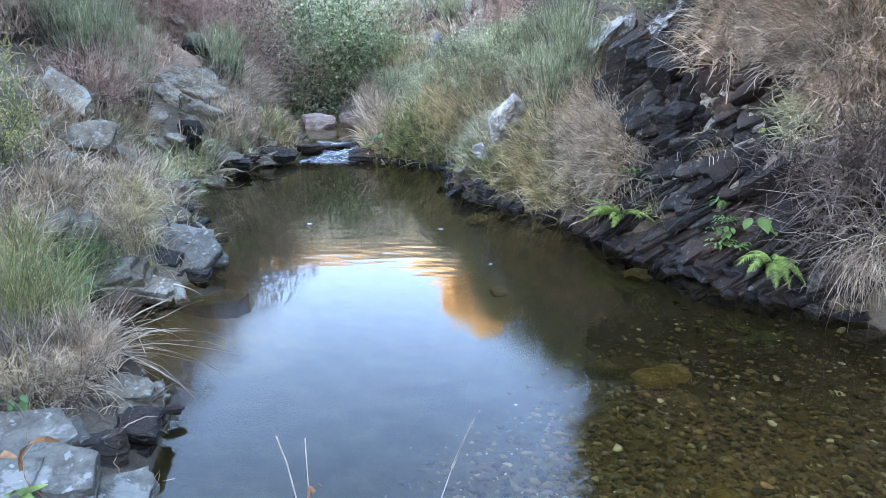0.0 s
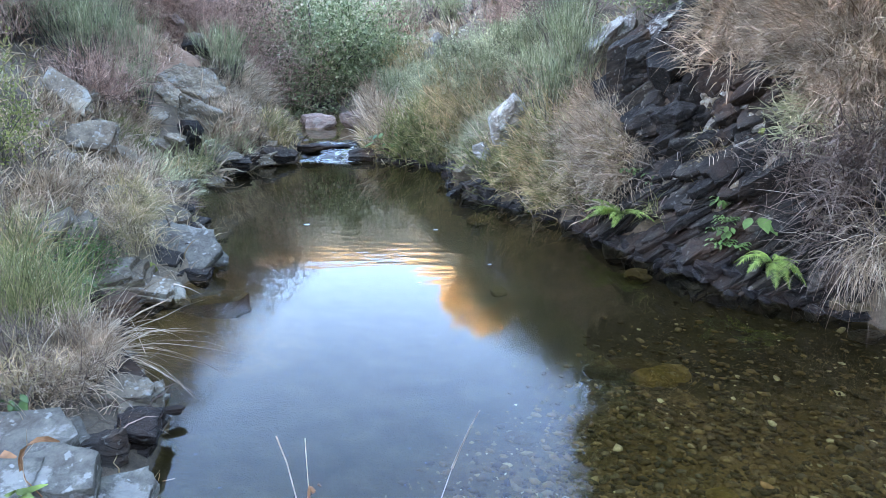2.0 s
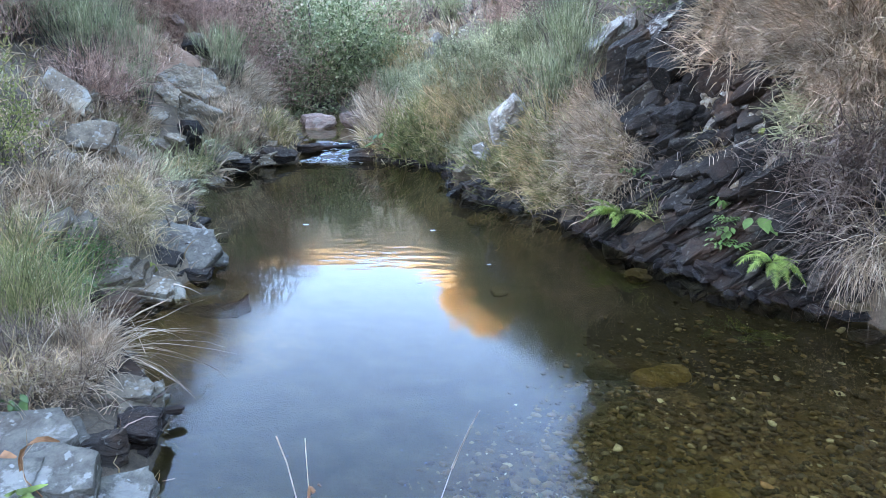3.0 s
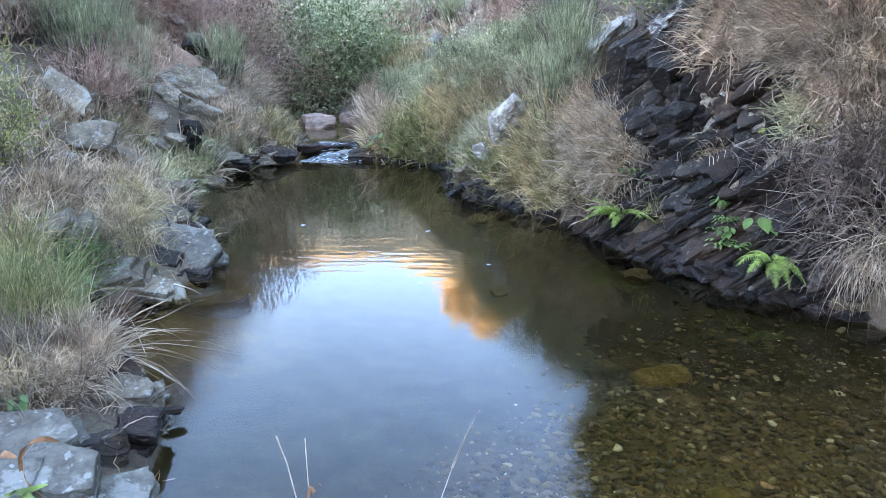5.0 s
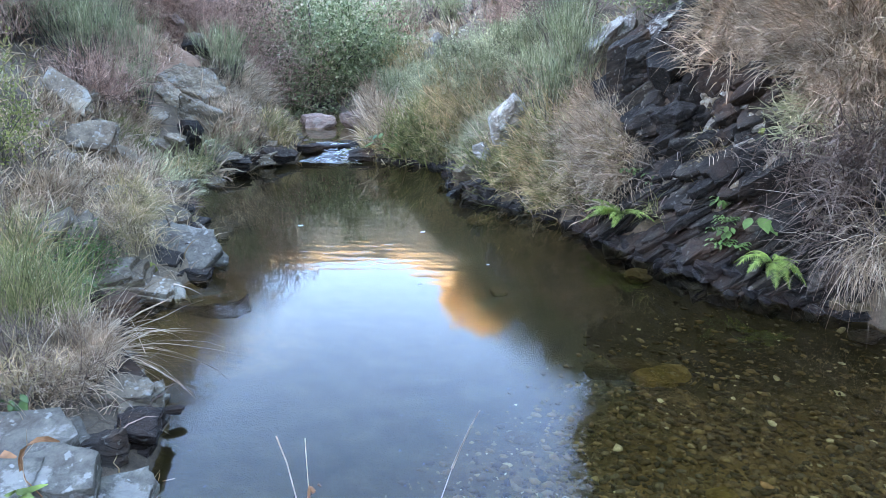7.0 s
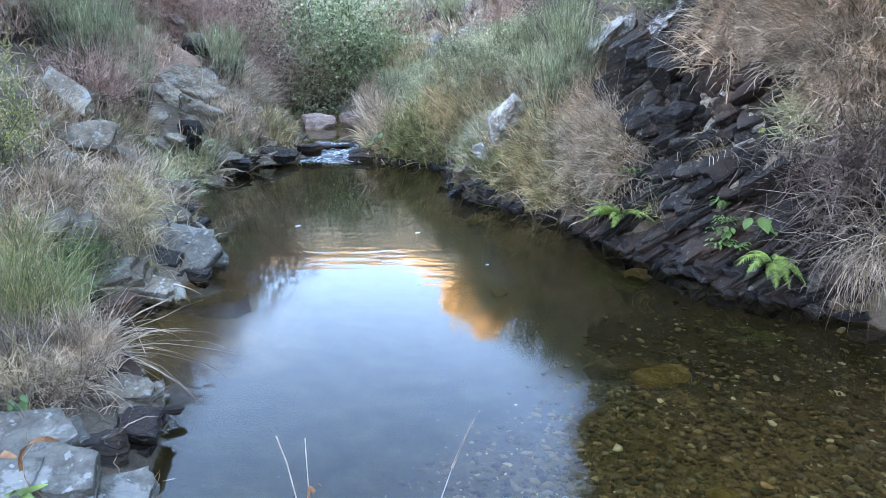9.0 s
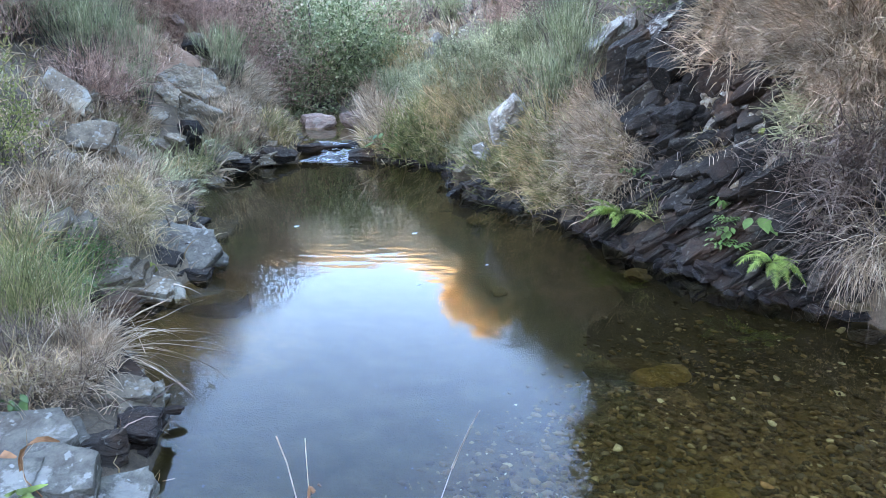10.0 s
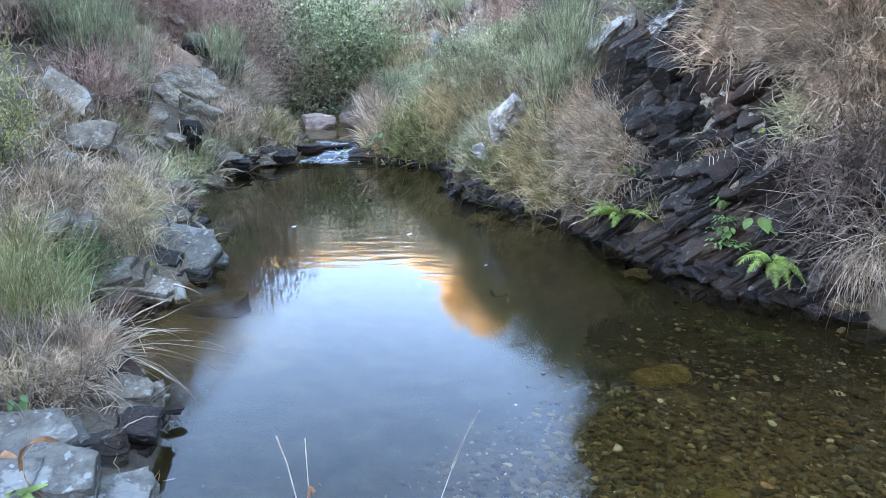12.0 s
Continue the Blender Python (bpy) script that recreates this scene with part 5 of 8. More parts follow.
cover("straw", 4600, 9, .17, .7, 1.3, lambda x, y: (1 - bare(x, y)) * np.clip(.62 + 1.2 * fbm(x * .8, y * .8), .08, 1))
cover("grey", 4400, 9, .20, .9, 1.0, lambda x, y: (1 - bare(x, y)) * np.clip(.42 + 1.5 * fbm(x * .7 + 9, y * .7), .08, 1))
cover("mixed", 4000, 9, .18, .6, 1.1, lambda x, y: (1 - bare(x, y)) * np.clip(.40 + 1.3 * fbm(x * .6 - 7, y * .6), .05, 1))
cover("herb", 1500, 9, .16, .6, .4, lambda x, y: (1 - bare(x, y)) * np.clip(.3 + 1.6 * fbm(x * .9 + 31, y * .9), 0, 1))
cover("bright", 1500, 3, .26, .6, 1.0, lambda x, y: (1 - bare(x, y)) * np.clip(.5 + 1.2 * fbm(x * .8 + 3, y * .8), .1, 1))

# left slope
patch("grey", 900, (-1.59, 2.40), (-0.15, -0.06), (-0.15, 0.39), 0.22, droop=1.0, width=0.0026)
patch("grey", 400, (-2.01, 3.02), (-0.11, -0.05), (-0.13, 0.28), 0.28, droop=0.8, width=0.0033)
patch("herb", 500, (-2.08, 3.28), (-0.14, -0.06), (-0.18, 0.41), 0.28, droop=0.7, width=0.0035)
patch("straw", 1300, (-2.32, 3.90), (-0.16, 0.03), (0.07, 0.34), 0.2, droop=1.1, spread=0.6, width=0.0041)
patch("straw", 1200, (-2.53, 5.38), (-0.17, -0.04), (-0.16, 0.74), 0.2, droop=1.2, width=0.0053)
patch("herb", 1100, (-2.39, 6.05), (-0.19, -0.03), (-0.09, 0.59), 0.18, droop=1.1, hang=0.8, width=0.0057)
patch("straw", 900, (-2.97, 5.30), (-0.10, -0.02), (-0.09, 0.42), 0.2, droop=0.8, width=0.0054)
patch("straw", 1200, (-2.93, 6.34), (-0.16, -0.02), (-0.06, 0.53), 0.22, droop=0.7, width=0.0061)
patch("straw", 900, (-2.45, 4.78), (-0.17, -0.02), (-0.05, 0.45), 0.18, droop=1.1, width=0.0048)
patch("green", 600, (-2.88, 6.28), (-0.12, -0.00), (-0.02, 0.47), 0.2, droop=0.6, width=0.0061)
patch("straw", 1600, (-2.87, 10.08), (-0.30, -0.06), (-0.91, 4.26), 0.3, droop=1.1, hang=0.6, width=0.0091)
patch("straw", 700, (-3.12, 7.91), (0.08, -0.08), (-0.11, -0.11), 0.2, droop=1.0, width=0.0074)
patch("straw", 900, (-2.19, 7.33), (-0.16, 0.13), (0.27, 0.33), 0.22, droop=0.7, hang=0.5, width=0.0067)
patch("mixed", 700, (-1.90, 7.79), (-0.16, 0.00), (0.01, 0.41), 0.22, droop=0.8, hang=0.4, width=0.007)
patch("straw", 300, (-2.54, 6.99), (-0.11, -0.01), (-0.03, 0.33), 0.2, droop=0.9, width=0.0065)
patch("herb", 700, (-2.26, 7.03), (-0.12, 0.08), (0.20, 0.31), 0.2, droop=1.0, hang=0.8, width=0.0065)
patch("grey", 3000, (-4.30, 14.61), (-0.78, 0.05), (0.13, 2.04), 0.4, droop=0.6, spread=0.7, width=0.0131)
patch("grey", 2600, (-3.37, 6.90), (-0.21, -0.04), (-0.13, 0.69), 0.3, droop=0.5, spread=0.9, width=0.0067)
patch("grey", 700, (-2.14, 5.50), (-0.13, -0.02), (-0.10, 0.57), 0.14, droop=1.2, spread=0.9, hang=0.9, width=0.0052)
patch("straw", 900, (-4.02, 7.91), (-0.30, 0.04), (0.10, 0.83), 0.4, droop=0.6, width=0.0077)

# far end
patch("straw", 1500, (-0.93, 9.35), (-0.17, -0.02), (-0.31, 2.20), 0.4, droop=0.7, hang=0.2, width=0.0082)
patch("mixed", 700, (-0.88, 7.87), (-0.10, -0.05), (-0.19, 0.41), 0.18, droop=0.9, width=0.0069)
patch("green", 1500, (-0.27, 7.47), (-0.12, -0.15), (-0.31, 0.25), 0.38, droop=1.1, hang=0.6, width=0.0066)
patch("mixed", 1500, (0.03, 7.56), (-0.19, -0.09), (-0.16, 0.34), 0.35, droop=0.9, hang=0.4, width=0.0066)
patch("mixed", 1800, (0.27, 7.58), (-0.17, -0.16), (-0.36, 0.38), 0.4, droop=0.6, hang=0.2, width=0.0066)
patch("herb", 2600, (0.10, 8.23), (-0.41, -0.10), (-0.28, 1.15), 0.3, droop=0.3, spread=0.7, width=0.0072)
patch("mixed", 900, (-0.59, 11.79), (-0.30, -0.14), (-0.31, 0.65), 0.4, droop=0.6, width=0.0102)
patch("straw", 1600, (-0.47, 14.68), (-0.69, -0.22), (-0.73, 2.31), 0.3, droop=0.7, width=0.0127)
patch("grey", 3000, (-0.31, 23.94), (-2.00, -0.10), (-0.45, 8.93), 0.7, droop=0.5, spread=0.6, width=0.0205)
patch("grey", 1200, (1.44, 8.87), (-0.26, 0.01), (0.08, 1.52), 0.6, droop=0.5, spread=0.6, width=0.0078)
patch("bright", 450, (0.41, 7.62), (-0.25, -0.22), (-0.44, 0.50), 0.34, droop=0.8, width=0.0034)
patch("bright", 450, (-2.57, 5.32), (-0.27, -0.07), (-0.31, 1.14), 0.24, droop=1.1, width=0.0026)
patch("bright", 300, (-2.94, 10.35), (-0.42, -0.10), (-1.09, 4.54), 0.34, droop=1.1, width=0.0046)
patch("straw", 900, (0.42, 7.60), (-0.24, -0.20), (-0.37, 0.44), 0.3, droop=0.8, width=0.0067)
patch("straw", 900, (1.08, 6.88), (-0.24, -0.01), (-0.04, 1.34), 0.32, droop=0.7, width=0.0061)
patch("green", 500, (-1.90, 2.84), (-0.10, -0.06), (-0.21, 0.36), 0.16, droop=0.6, spread=0.9, width=0.0031)
patch("herb", 1500, (0.69, 7.80), (-0.26, -0.17), (-0.39, 0.62), 0.26, droop=0.3, spread=0.6, width=0.0069)

# right bank
patch("green", 1100, (0.78, 5.83), (-0.18, -0.08), (-0.19, 0.41), 0.32, droop=1.2, hang=0.5, width=0.0052)
patch("mixed", 1300, (0.79, 5.81), (-0.16, -0.08), (-0.18, 0.37), 0.34, droop=1.1, hang=0.5, width=0.0052)
patch("green", 800, (0.54, 5.83), (-0.10, -0.08), (-0.25, 0.32), 0.28, droop=1.4, hang=0.8, width=0.0052)
patch("mixed", 900, (0.59, 5.80), (-0.09, -0.07), (-0.21, 0.28), 0.26, droop=1.2, hang=0.8, width=0.0052)
patch("straw", 800, (1.17, 5.32), (-0.11, -0.01), (-0.03, 0.40), 0.34, droop=1.2, hang=0.7, width=0.0048)
patch("straw", 800, (1.21, 4.86), (-0.08, -0.02), (-0.05, 0.24), 0.3, droop=1.3, hang=0.9, width=0.0045)
patch("mixed", 1500, (0.91, 5.29), (-0.09, -0.05), (-0.15, 0.29), 0.24, droop=1.1, hang=0.7, width=0.0048)
patch("green", 700, (0.96, 5.16), (-0.06, -0.03), (-0.17, 0.29), 0.22, droop=1.0, hang=0.6, width=0.0047)
patch("straw", 900, (1.21, 5.84), (-0.12, -0.01), (-0.03, 0.27), 0.3, droop=1.0, hang=0.5, width=0.0053)
patch("straw", 3600, (2.13, 4.68), (-0.06, -0.02), (-0.17, 0.47), 0.24, droop=1.5, hang=0.9, width=0.0046)
patch("straw", 3200, (2.26, 4.17), (-0.14, -0.05), (-0.10, 0.30), 0.34, droop=1.5, hang=0.9, width=0.0042)
patch("straw", 1300, (1.93, 4.84), (-0.09, -0.00), (-0.00, 0.20), 0.36, droop=1.9, hang=1.2, width=0.0046)
patch("bright", 750, (2.29, 4.13), (-0.14, -0.06), (-0.13, 0.29), 0.36, droop=1.6, hang=0.9, width=0.0021)
patch("bright", 450, (2.06, 4.73), (-0.08, -0.03), (-0.13, 0.35), 0.34, droop=1.8, hang=1.0, width=0.0023)
patch("bright", 450, (2.30, 3.74), (-0.08, -0.01), (-0.02, 0.15), 0.36, droop=1.5, hang=0.9, width=0.0019)
patch("bright", 390, (1.17, 5.22), (-0.13, -0.01), (-0.03, 0.41), 0.34, droop=1.3, hang=0.7, width=0.0024)
patch("bright", 390, (0.87, 5.77), (-0.24, -0.08), (-0.15, 0.43), 0.34, droop=1.0, hang=0.5, width=0.0026)
patch("straw", 2000, (2.29, 3.84), (-0.05, -0.04), (-0.12, 0.14), 0.34, droop=1.4, hang=0.9, width=0.004)
patch("herb", 2400, (2.09, 3.87), (-0.05, -0.04), (-0.14, 0.16), 0.18, droop=0.8, hang=0.6, spread=0.9, width=0.0039)
patch("grey", 400, (2.22, 3.64), (-0.03, -0.03), (-0.07, 0.09), 0.3, droop=1.0, hang=0.8, spread=1.0, width=0.0038)
patch("grey", 420, (2.17, 3.52), (-0.07, -0.04), (-0.09, 0.16), 0.4, droop=1.1, hang=0.9, spread=1.0, width=0.0037)
patch("grey", 250, (2.23, 3.50), (-0.06, -0.00), (-0.00, 0.11), 0.35, droop=1.3, hang=0.9, width=0.0037)
patch("mixed", 400, (1.71, 4.22), (-0.03, -0.01), (-0.03, 0.12), 0.14, droop=1.2, hang=0.8, width=0.0041)
patch("grey", 110, (1.48, 4.38), (-0.10, -0.04), (-0.11, 0.24), 0.25, droop=1.3, hang=0.9, spread=0.9, width=0.0041)
patch("grey", 350, (2.08, 3.43), (-0.05, -0.04), (-0.10, 0.13), 0.3, droop=1.5, hang=1.0, spread=0.9, width=0.0036)

patch("bright", 1350, (2.18, 4.40), (-0.10, -0.04), (-0.16, 0.34), 0.34, droop=1.7, hang=1.0, width=0.0018)
patch("bright", 1350, (2.30, 3.95), (-0.10, -0.05), (-0.10, 0.26), 0.34, droop=1.6, hang=1.0, width=0.0017)
patch("bright", 1050, (1.20, 5.20), (-0.10, -0.02), (-0.06, 0.34), 0.32, droop=1.3, hang=0.7, width=0.0018)
patch("herb", 1500, (0.86, 5.72), (-0.16, -0.07), (-0.20, 0.40), 0.26, droop=0.8, hang=0.4, spread=0.6, width=0.0046)
patch("herb", 1300, (0.42, 6.90), (-0.16, -0.10), (-0.22, 0.40), 0.28, droop=0.8, hang=0.4, spread=0.6, width=0.0056)
patch("bright", 750, (0.55, 6.60), (-0.18, -0.10), (-0.25, 0.50), 0.30, droop=1.0, hang=0.5, width=0.0021)

patch("bright", 1760, (2.20, 4.45), (-0.16, -0.04), (-0.16, 0.40), 0.30, droop=1.8, hang=1.1, width=0.0017)
patch("bright", 1430, (2.32, 3.98), (-0.12, -0.05), (-0.12, 0.30), 0.30, droop=1.7, hang=1.1, width=0.0016)
patch("bright", 1600, (1.18, 5.15), (-0.10, -0.02), (-0.06, 0.30), 0.34, droop=1.5, hang=0.8, width=0.0018)
patch("bright", 900, (-2.55, 5.30), (-0.20, -0.05), (-0.25, 0.70), 0.20, droop=1.2, width=0.0022)
patch("bright", 900, (-2.30, 7.30), (-0.20, -0.05), (-0.25, 0.60), 0.22, droop=1.2, hang=0.7, width=0.0028)
patch("straw", 900, (-0.35, 14.3), (-1.0, -0.10), (-0.1, 0.8), 0.12, droop=1.2, width=0.006)

patch("bright", 1800, (-2.62, 8.70), (-0.22, -0.05), (-0.20, 0.60), 0.36, droop=1.6, hang=0.8, width=0.0034)
patch("straw", 1500, (-2.75, 9.50), (-0.30, -0.05), (-0.25, 0.90), 0.40, droop=1.3, hang=0.8, width=0.0070)
patch("bright", 1200, (-2.45, 7.85), (-0.16, -0.05), (-0.16, 0.40), 0.28, droop=1.5, hang=0.8, width=0.0030)
patch("straw", 900, (-3.10, 5.75), (-0.22, -0.05), (-0.20, 0.45), 0.22, droop=1.1, width=0.0050)

patch("herb", 1200, (1.05, 5.45), (-0.14, -0.04), (-0.14, 0.34), 0.26, droop=0.9, hang=0.5, spread=0.6, width=0.0042)
patch("mixed", 900, (1.16, 5.05), (-0.10, -0.03), (-0.10, 0.28), 0.28, droop=1.2, hang=0.7, width=0.0040)

NAMES = {
    "straw": (STRAW, "dry_grass", "dry straw-coloured grass in matted clumps on the banks"),
    "bright": (BLEACHED, "bleached_stems", "single bleached pale stems standing in the grass"),
    "grey": (GREY_STRAW, "dead_stems", "tangled grey-brown dead stems on the banks"),
    "mixed": (MIXED, "grass", "half-dry olive and straw grass on the banks"),
    "green": (GREEN, "green_grass", "arching green grass near the water"),
    "herb": (HERB, "herbs", "low grey-green herbs on the banks"),
}
for _key, (_m, _name, _label) in NAMES.items():
    tagged(new(_name, mesh_of(_name, *join(STUFF[_key]), _m)), _label, "grass", kind="stuff")


# ---- shrubs, ferns and tussocks ----
def tube(points, r0, r1, sides=6):
    """A tapered round stem through the points."""
    p = np.asarray(points, float)
    n = len(p)
    way = np.gradient(p, axis=0)
    way /= np.linalg.norm(way, axis=1)[:, None] + 1e-9
    a = np.cross(way, np.array([.31, .17, .93]) if abs(way[0, 2]) < .8 else np.array([1., .2, 0]))
    a /= np.linalg.norm(a, axis=1)[:, None] + 1e-9
    b = np.cross(way, a)
    r = np.linspace(r0, r1, n)[:, None, None]
    th = np.linspace(0, 2 * np.pi, sides, endpoint=False)
    ring = np.cos(th)[None, :, None] * a[:, None] + np.sin(th)[None, :, None] * b[:, None]
    v = (p[:, None] + r * ring).reshape(-1, 3)
    i = np.arange(n * sides).reshape(n, sides)
    j = np.roll(i, -1, 1)
    f = np.stack([i[:-1], j[:-1], j[1:], i[1:]], -1).reshape(-1, 4)
    return v, f


def leaves(rng, at, aim, length, width, scatter=.6):
    """Pointed leaves, folded a little along the middle."""
    n = len(at)
    way = aim + rng.normal(0, scatter, (n, 3))
    way /= np.linalg.norm(way, axis=1)[:, None] + 1e-9
    side = np.cross(way, rng.normal(0, 1, (n, 3)))
    side /= np.linalg.norm(side, axis=1)[:, None] + 1e-9
    up = np.cross(side, way)
    L = length * rng.uniform(.6, 1.3, (n, 1))
    W = width * rng.uniform(.7, 1.2, (n, 1))
    v = np.stack([at, at + way * L * .45 + side * W / 2 + up * W * .15, at + way * L, at + way * L * .45 - side * W / 2 + up * W * .15], 1)
    return v.reshape(-1, 3), np.arange(4 * n).reshape(n, 4)


def broom(x, y, h, n, label, lean=0.0, w=.0052, mat=None, spread=.24):
    n = int(n * 2.2)
    rng = np.random.default_rng(int(1000 + abs(x) * 310 + y * 97))
    ob = thing("broom_shrub", x, y, float(ground(x, y)), label, "shrub", "brooms on the banks")
    m = n // 6
    c = rng.normal(0, .06 * h + .03, (m, 3)) * np.array([1, 1, 0])
    aim = np.array([lean, 0, 1.0]) + c * 2.2
    part("woody_base", mesh_of("woody_base", *strips(rng, c - np.array([0, 0, .05]), h * .55, .010, aim, .10, .05), BARK), ob, kind="stuff")
    k = rng.integers(0, m, n)
    t = rng.uniform(.05, .8, n)[:, None]
    root = c[k] + (aim[k] / np.linalg.norm(aim[k], axis=1)[:, None]) * t * h
    part("twig_mass", mesh_of("twig_mass", *strips(rng, root, h * rng.uniform(.14, .42, n), w, aim[k], spread, .25, segs=3, wobble=.12), mat or BROOM), ob, kind="stuff")
    return ob


def dead_shrub(x, y, h, n, label, mat=None):
    rng = np.random.default_rng(int(2000 + abs(x) * 310 + y * 97))
    ob = thing("dead_shrub", x, y, float(ground(x, y)), label, "shrub")
    c = rng.normal(0, .12 * h, (n, 3)) * np.array([1.6, 1.6, 0])
    part("stem_mass", mesh_of("stem_mass", *strips(rng, c, h * rng.uniform(.4, 1.1, n), .006, (0, 0, .7), .45, .6, segs=4, wobble=.2), mat or DEAD_TWIG), ob, kind="stuff")
    at = c + rng.normal(0, .35 * h, (n * 2, 3))[:n] * np.array([1, 1, .6]) + np.array([0, 0, .35 * h])
    part("twig_mass", mesh_of("twig_mass", *strips(rng, at, h * rng.uniform(.2, .6, n), .004, (0, 0, .3), .9, .6, segs=4, wobble=.25), mat or DEAD_TWIG), ob, kind="stuff")


def leafy(name, x, y, h, r, n, leaf, label, category, mat, limbs=14, crown_low=.15, seed=0, z=None, clump=.2, girth=.028):
    """A shrub or tree: trunk, limbs that fork, and a crown of many small leaves in uneven clumps."""
    rng = np.random.default_rng(3000 + seed)
    ob = thing(name, x, y, float(ground(x, y)) if z is None else z, label, category)
    wood, tips = [], []
    for i in range(limbs):
        th = i * 2.4 + rng.normal(0, .3)
        rise = rng.uniform(crown_low, 1.0)
        reach = r * (1 - .55 * rise ** 2) * rng.uniform(.6, 1.1)
        end = np.array([np.cos(th) * reach, np.sin(th) * reach, h * rise])
        start = np.array([0, 0, h * max(rise * .45 - .12, 0)])
        mid = start * .45 + end * .55 + rng.normal(0, .08 * r, 3)
        pts = [start, mid, end]
        wood.append(tube(pts, girth * .35 * h, .0025 * h, 5))
        for _ in range(7):
            u = rng.uniform(.35, 1.1)
            tips.append(mid * (1 - u) + end * u + rng.normal(0, .16 * r, 3))
    part("trunk", mesh_of("trunk", *tube([(0, 0, -.1), (.02 * h, 0, h * .3), (0, .02 * h, h * .7), (0, 0, h * .95)], girth * h, .005 * h, 8), BARK, True), ob)
    for w in wood:
        part("limb", mesh_of("limb", *w, BARK, True), ob)
    tips = np.array(tips)
    k = rng.integers(0, len(tips), n)
    size = rng.uniform(.4, 1, len(tips)) * clump * r
    off = rng.normal(0, 1, (n, 3)) * size[k][:, None]
    at = tips[k] + off
    at[:, 2] = np.maximum(at[:, 2], .02)
    part("crown", mesh_of("crown", *leaves(rng, at, off / (np.linalg.norm(off, axis=1)[:, None] + 1e-6) + np.array([0, 0, .35]), leaf, leaf * .38), mat), ob, kind="stuff")
    return ob


def fern(x, y, z, fronds, length, label, droop=1.1, face=0.0, span=150):
    """Arching fronds: a midrib with narrow toothed leaflets that shorten towards the tip."""
    rng = np.random.default_rng(int(4000 + x * 100))
    ob = thing("fern", x, y, z, label, "fern")
    m = 24
    for i in range(fronds):
        th = radians(face + span * (i / max(fronds - 1, 1) - .5)) + rng.normal(0, .15)
        way = np.array([np.cos(th), np.sin(th), rng.uniform(.5, 1.1)])
        p, pts = np.zeros(3), []
        L = length * rng.uniform(.65, 1.1)
        for k in range(m + 1):
            pts.append(p.copy())
            p = p + way / np.linalg.norm(way) * L / m
            way[2] -= droop / m * rng.uniform(1.1, 1.7)
            way[:2] += rng.normal(0, .03, 2)
        pts = np.array(pts)
        pieces = [tube(pts, .0020, .0007, 4)]
        flat = np.array([-np.sin(th), np.cos(th), rng.normal(0, .25)])
        for k in range(3, m + 1):
            u = k / m
            q = L * .24 * (min(u * 3.2, 1) * (1 - u) ** .75 + .03) * rng.uniform(.85, 1.1)
            t = (pts[k] - pts[k - 1]) / (L / m)
            for s in (-1, 1):
                out = s * flat + t * .5 - np.array([0, 0, .25])
                w = t * L / m * .46
                v, f = [], []
                for r in range(5):
                    c = pts[k] + out * q * r / 4 - np.array([0, 0, .10 * q * (r / 4) ** 2])
                    e = w * (1 - .8 * (r / 4)) * (1.15 if r % 2 else .8)
                    v += [c - e, c + e]
                f = [[2 * r, 2 * r + 1, 2 * r + 3, 2 * r + 2] for r in range(4)]
                pieces.append((np.array(v), np.array(f)))
        part("frond", mesh_of("frond", *join(pieces), FERN), ob)


def broad_plant(x, y, z, n, leaf, label, seed=1, reach=.06):
    rng = np.random.default_rng(5000 + seed)
    ob = thing("broad_leaved_plant", x, y, z, label, "plant")
    for i in range(n):
        th = rng.uniform(-2.8, -.3)
        tip = np.array([np.cos(th) * reach * 1.4, np.sin(th) * reach, rng.uniform(.2, 1) * reach])
        stem = part("leaf_stalk", mesh_of("leaf_stalk", *tube([(0, 0, 0), tip * .6 + np.array([0, 0, .01]), tip], .002, .0012, 4), LEAF), ob)
        L = leaf * rng.uniform(.7, 1.15)
        d = np.array([np.cos(th), np.sin(th), -.45])
        s = np.array([-np.sin(th), np.cos(th), .1])
        rows = []
        for k, w in enumerate((.05, .22, .28, .24, .14, .01)):
            c = tip + d * L * k / 5 + np.array([0, 0, -.05 * L * (k / 5) ** 2])
            rows += [c - s * L * w, c + np.array([0, 0, -.04 * L]), c + s * L * w]
        f = [[3 * k + j, 3 * k + j + 1, 3 * k + j + 4, 3 * k + j + 3] for k in range(5) for j in range(2)]
        part("leaf", mesh_of("leaf", np.array(rows), np.array(f), LEAF, True), stem)


def tussock(name, x, y, z, n, length, width, aim, spread, droop, mat, label, tuft=.06, segs=6):
    rng = np.random.default_rng(int(6000 + abs(x) * 100 + n))
    ob = thing(name, x, y, z, label, "grass tussock")
    for _ in range(4):
        k = n // 4
        root = rng.normal(0, tuft, 3) * np.array([.6, .6, 0]) + rng.normal(0, tuft * .75, (k, 3)) * np.array([1, 1, .5])
        part("clump", mesh_of("clump", *strips(rng, root, length * rng.uniform(.45, 1.15, k), width, aim, spread, droop * rng.uniform(.6, 1.4, k), segs=segs, wobble=.10), mat), ob, kind="stuff")
    return ob


def stick(name, points, r0, r1, mat, label, category="twig", sides=6):
    p = np.asarray(points, float)
    base = p[0].copy()
    fine = []
    for k in range(len(p) - 1):
        for u in np.linspace(0, 1, 5)[:-1]:
            fine.append(p[k] * (1 - u) + p[k + 1] * u)
    fine.append(p[-1])
    ob = new(name, mesh_of(name, *tube(np.array(fine) - base, r0, r1, sides), mat, True))
    ob.matrix_world = pose(*base)
    return tagged(ob, label, category)

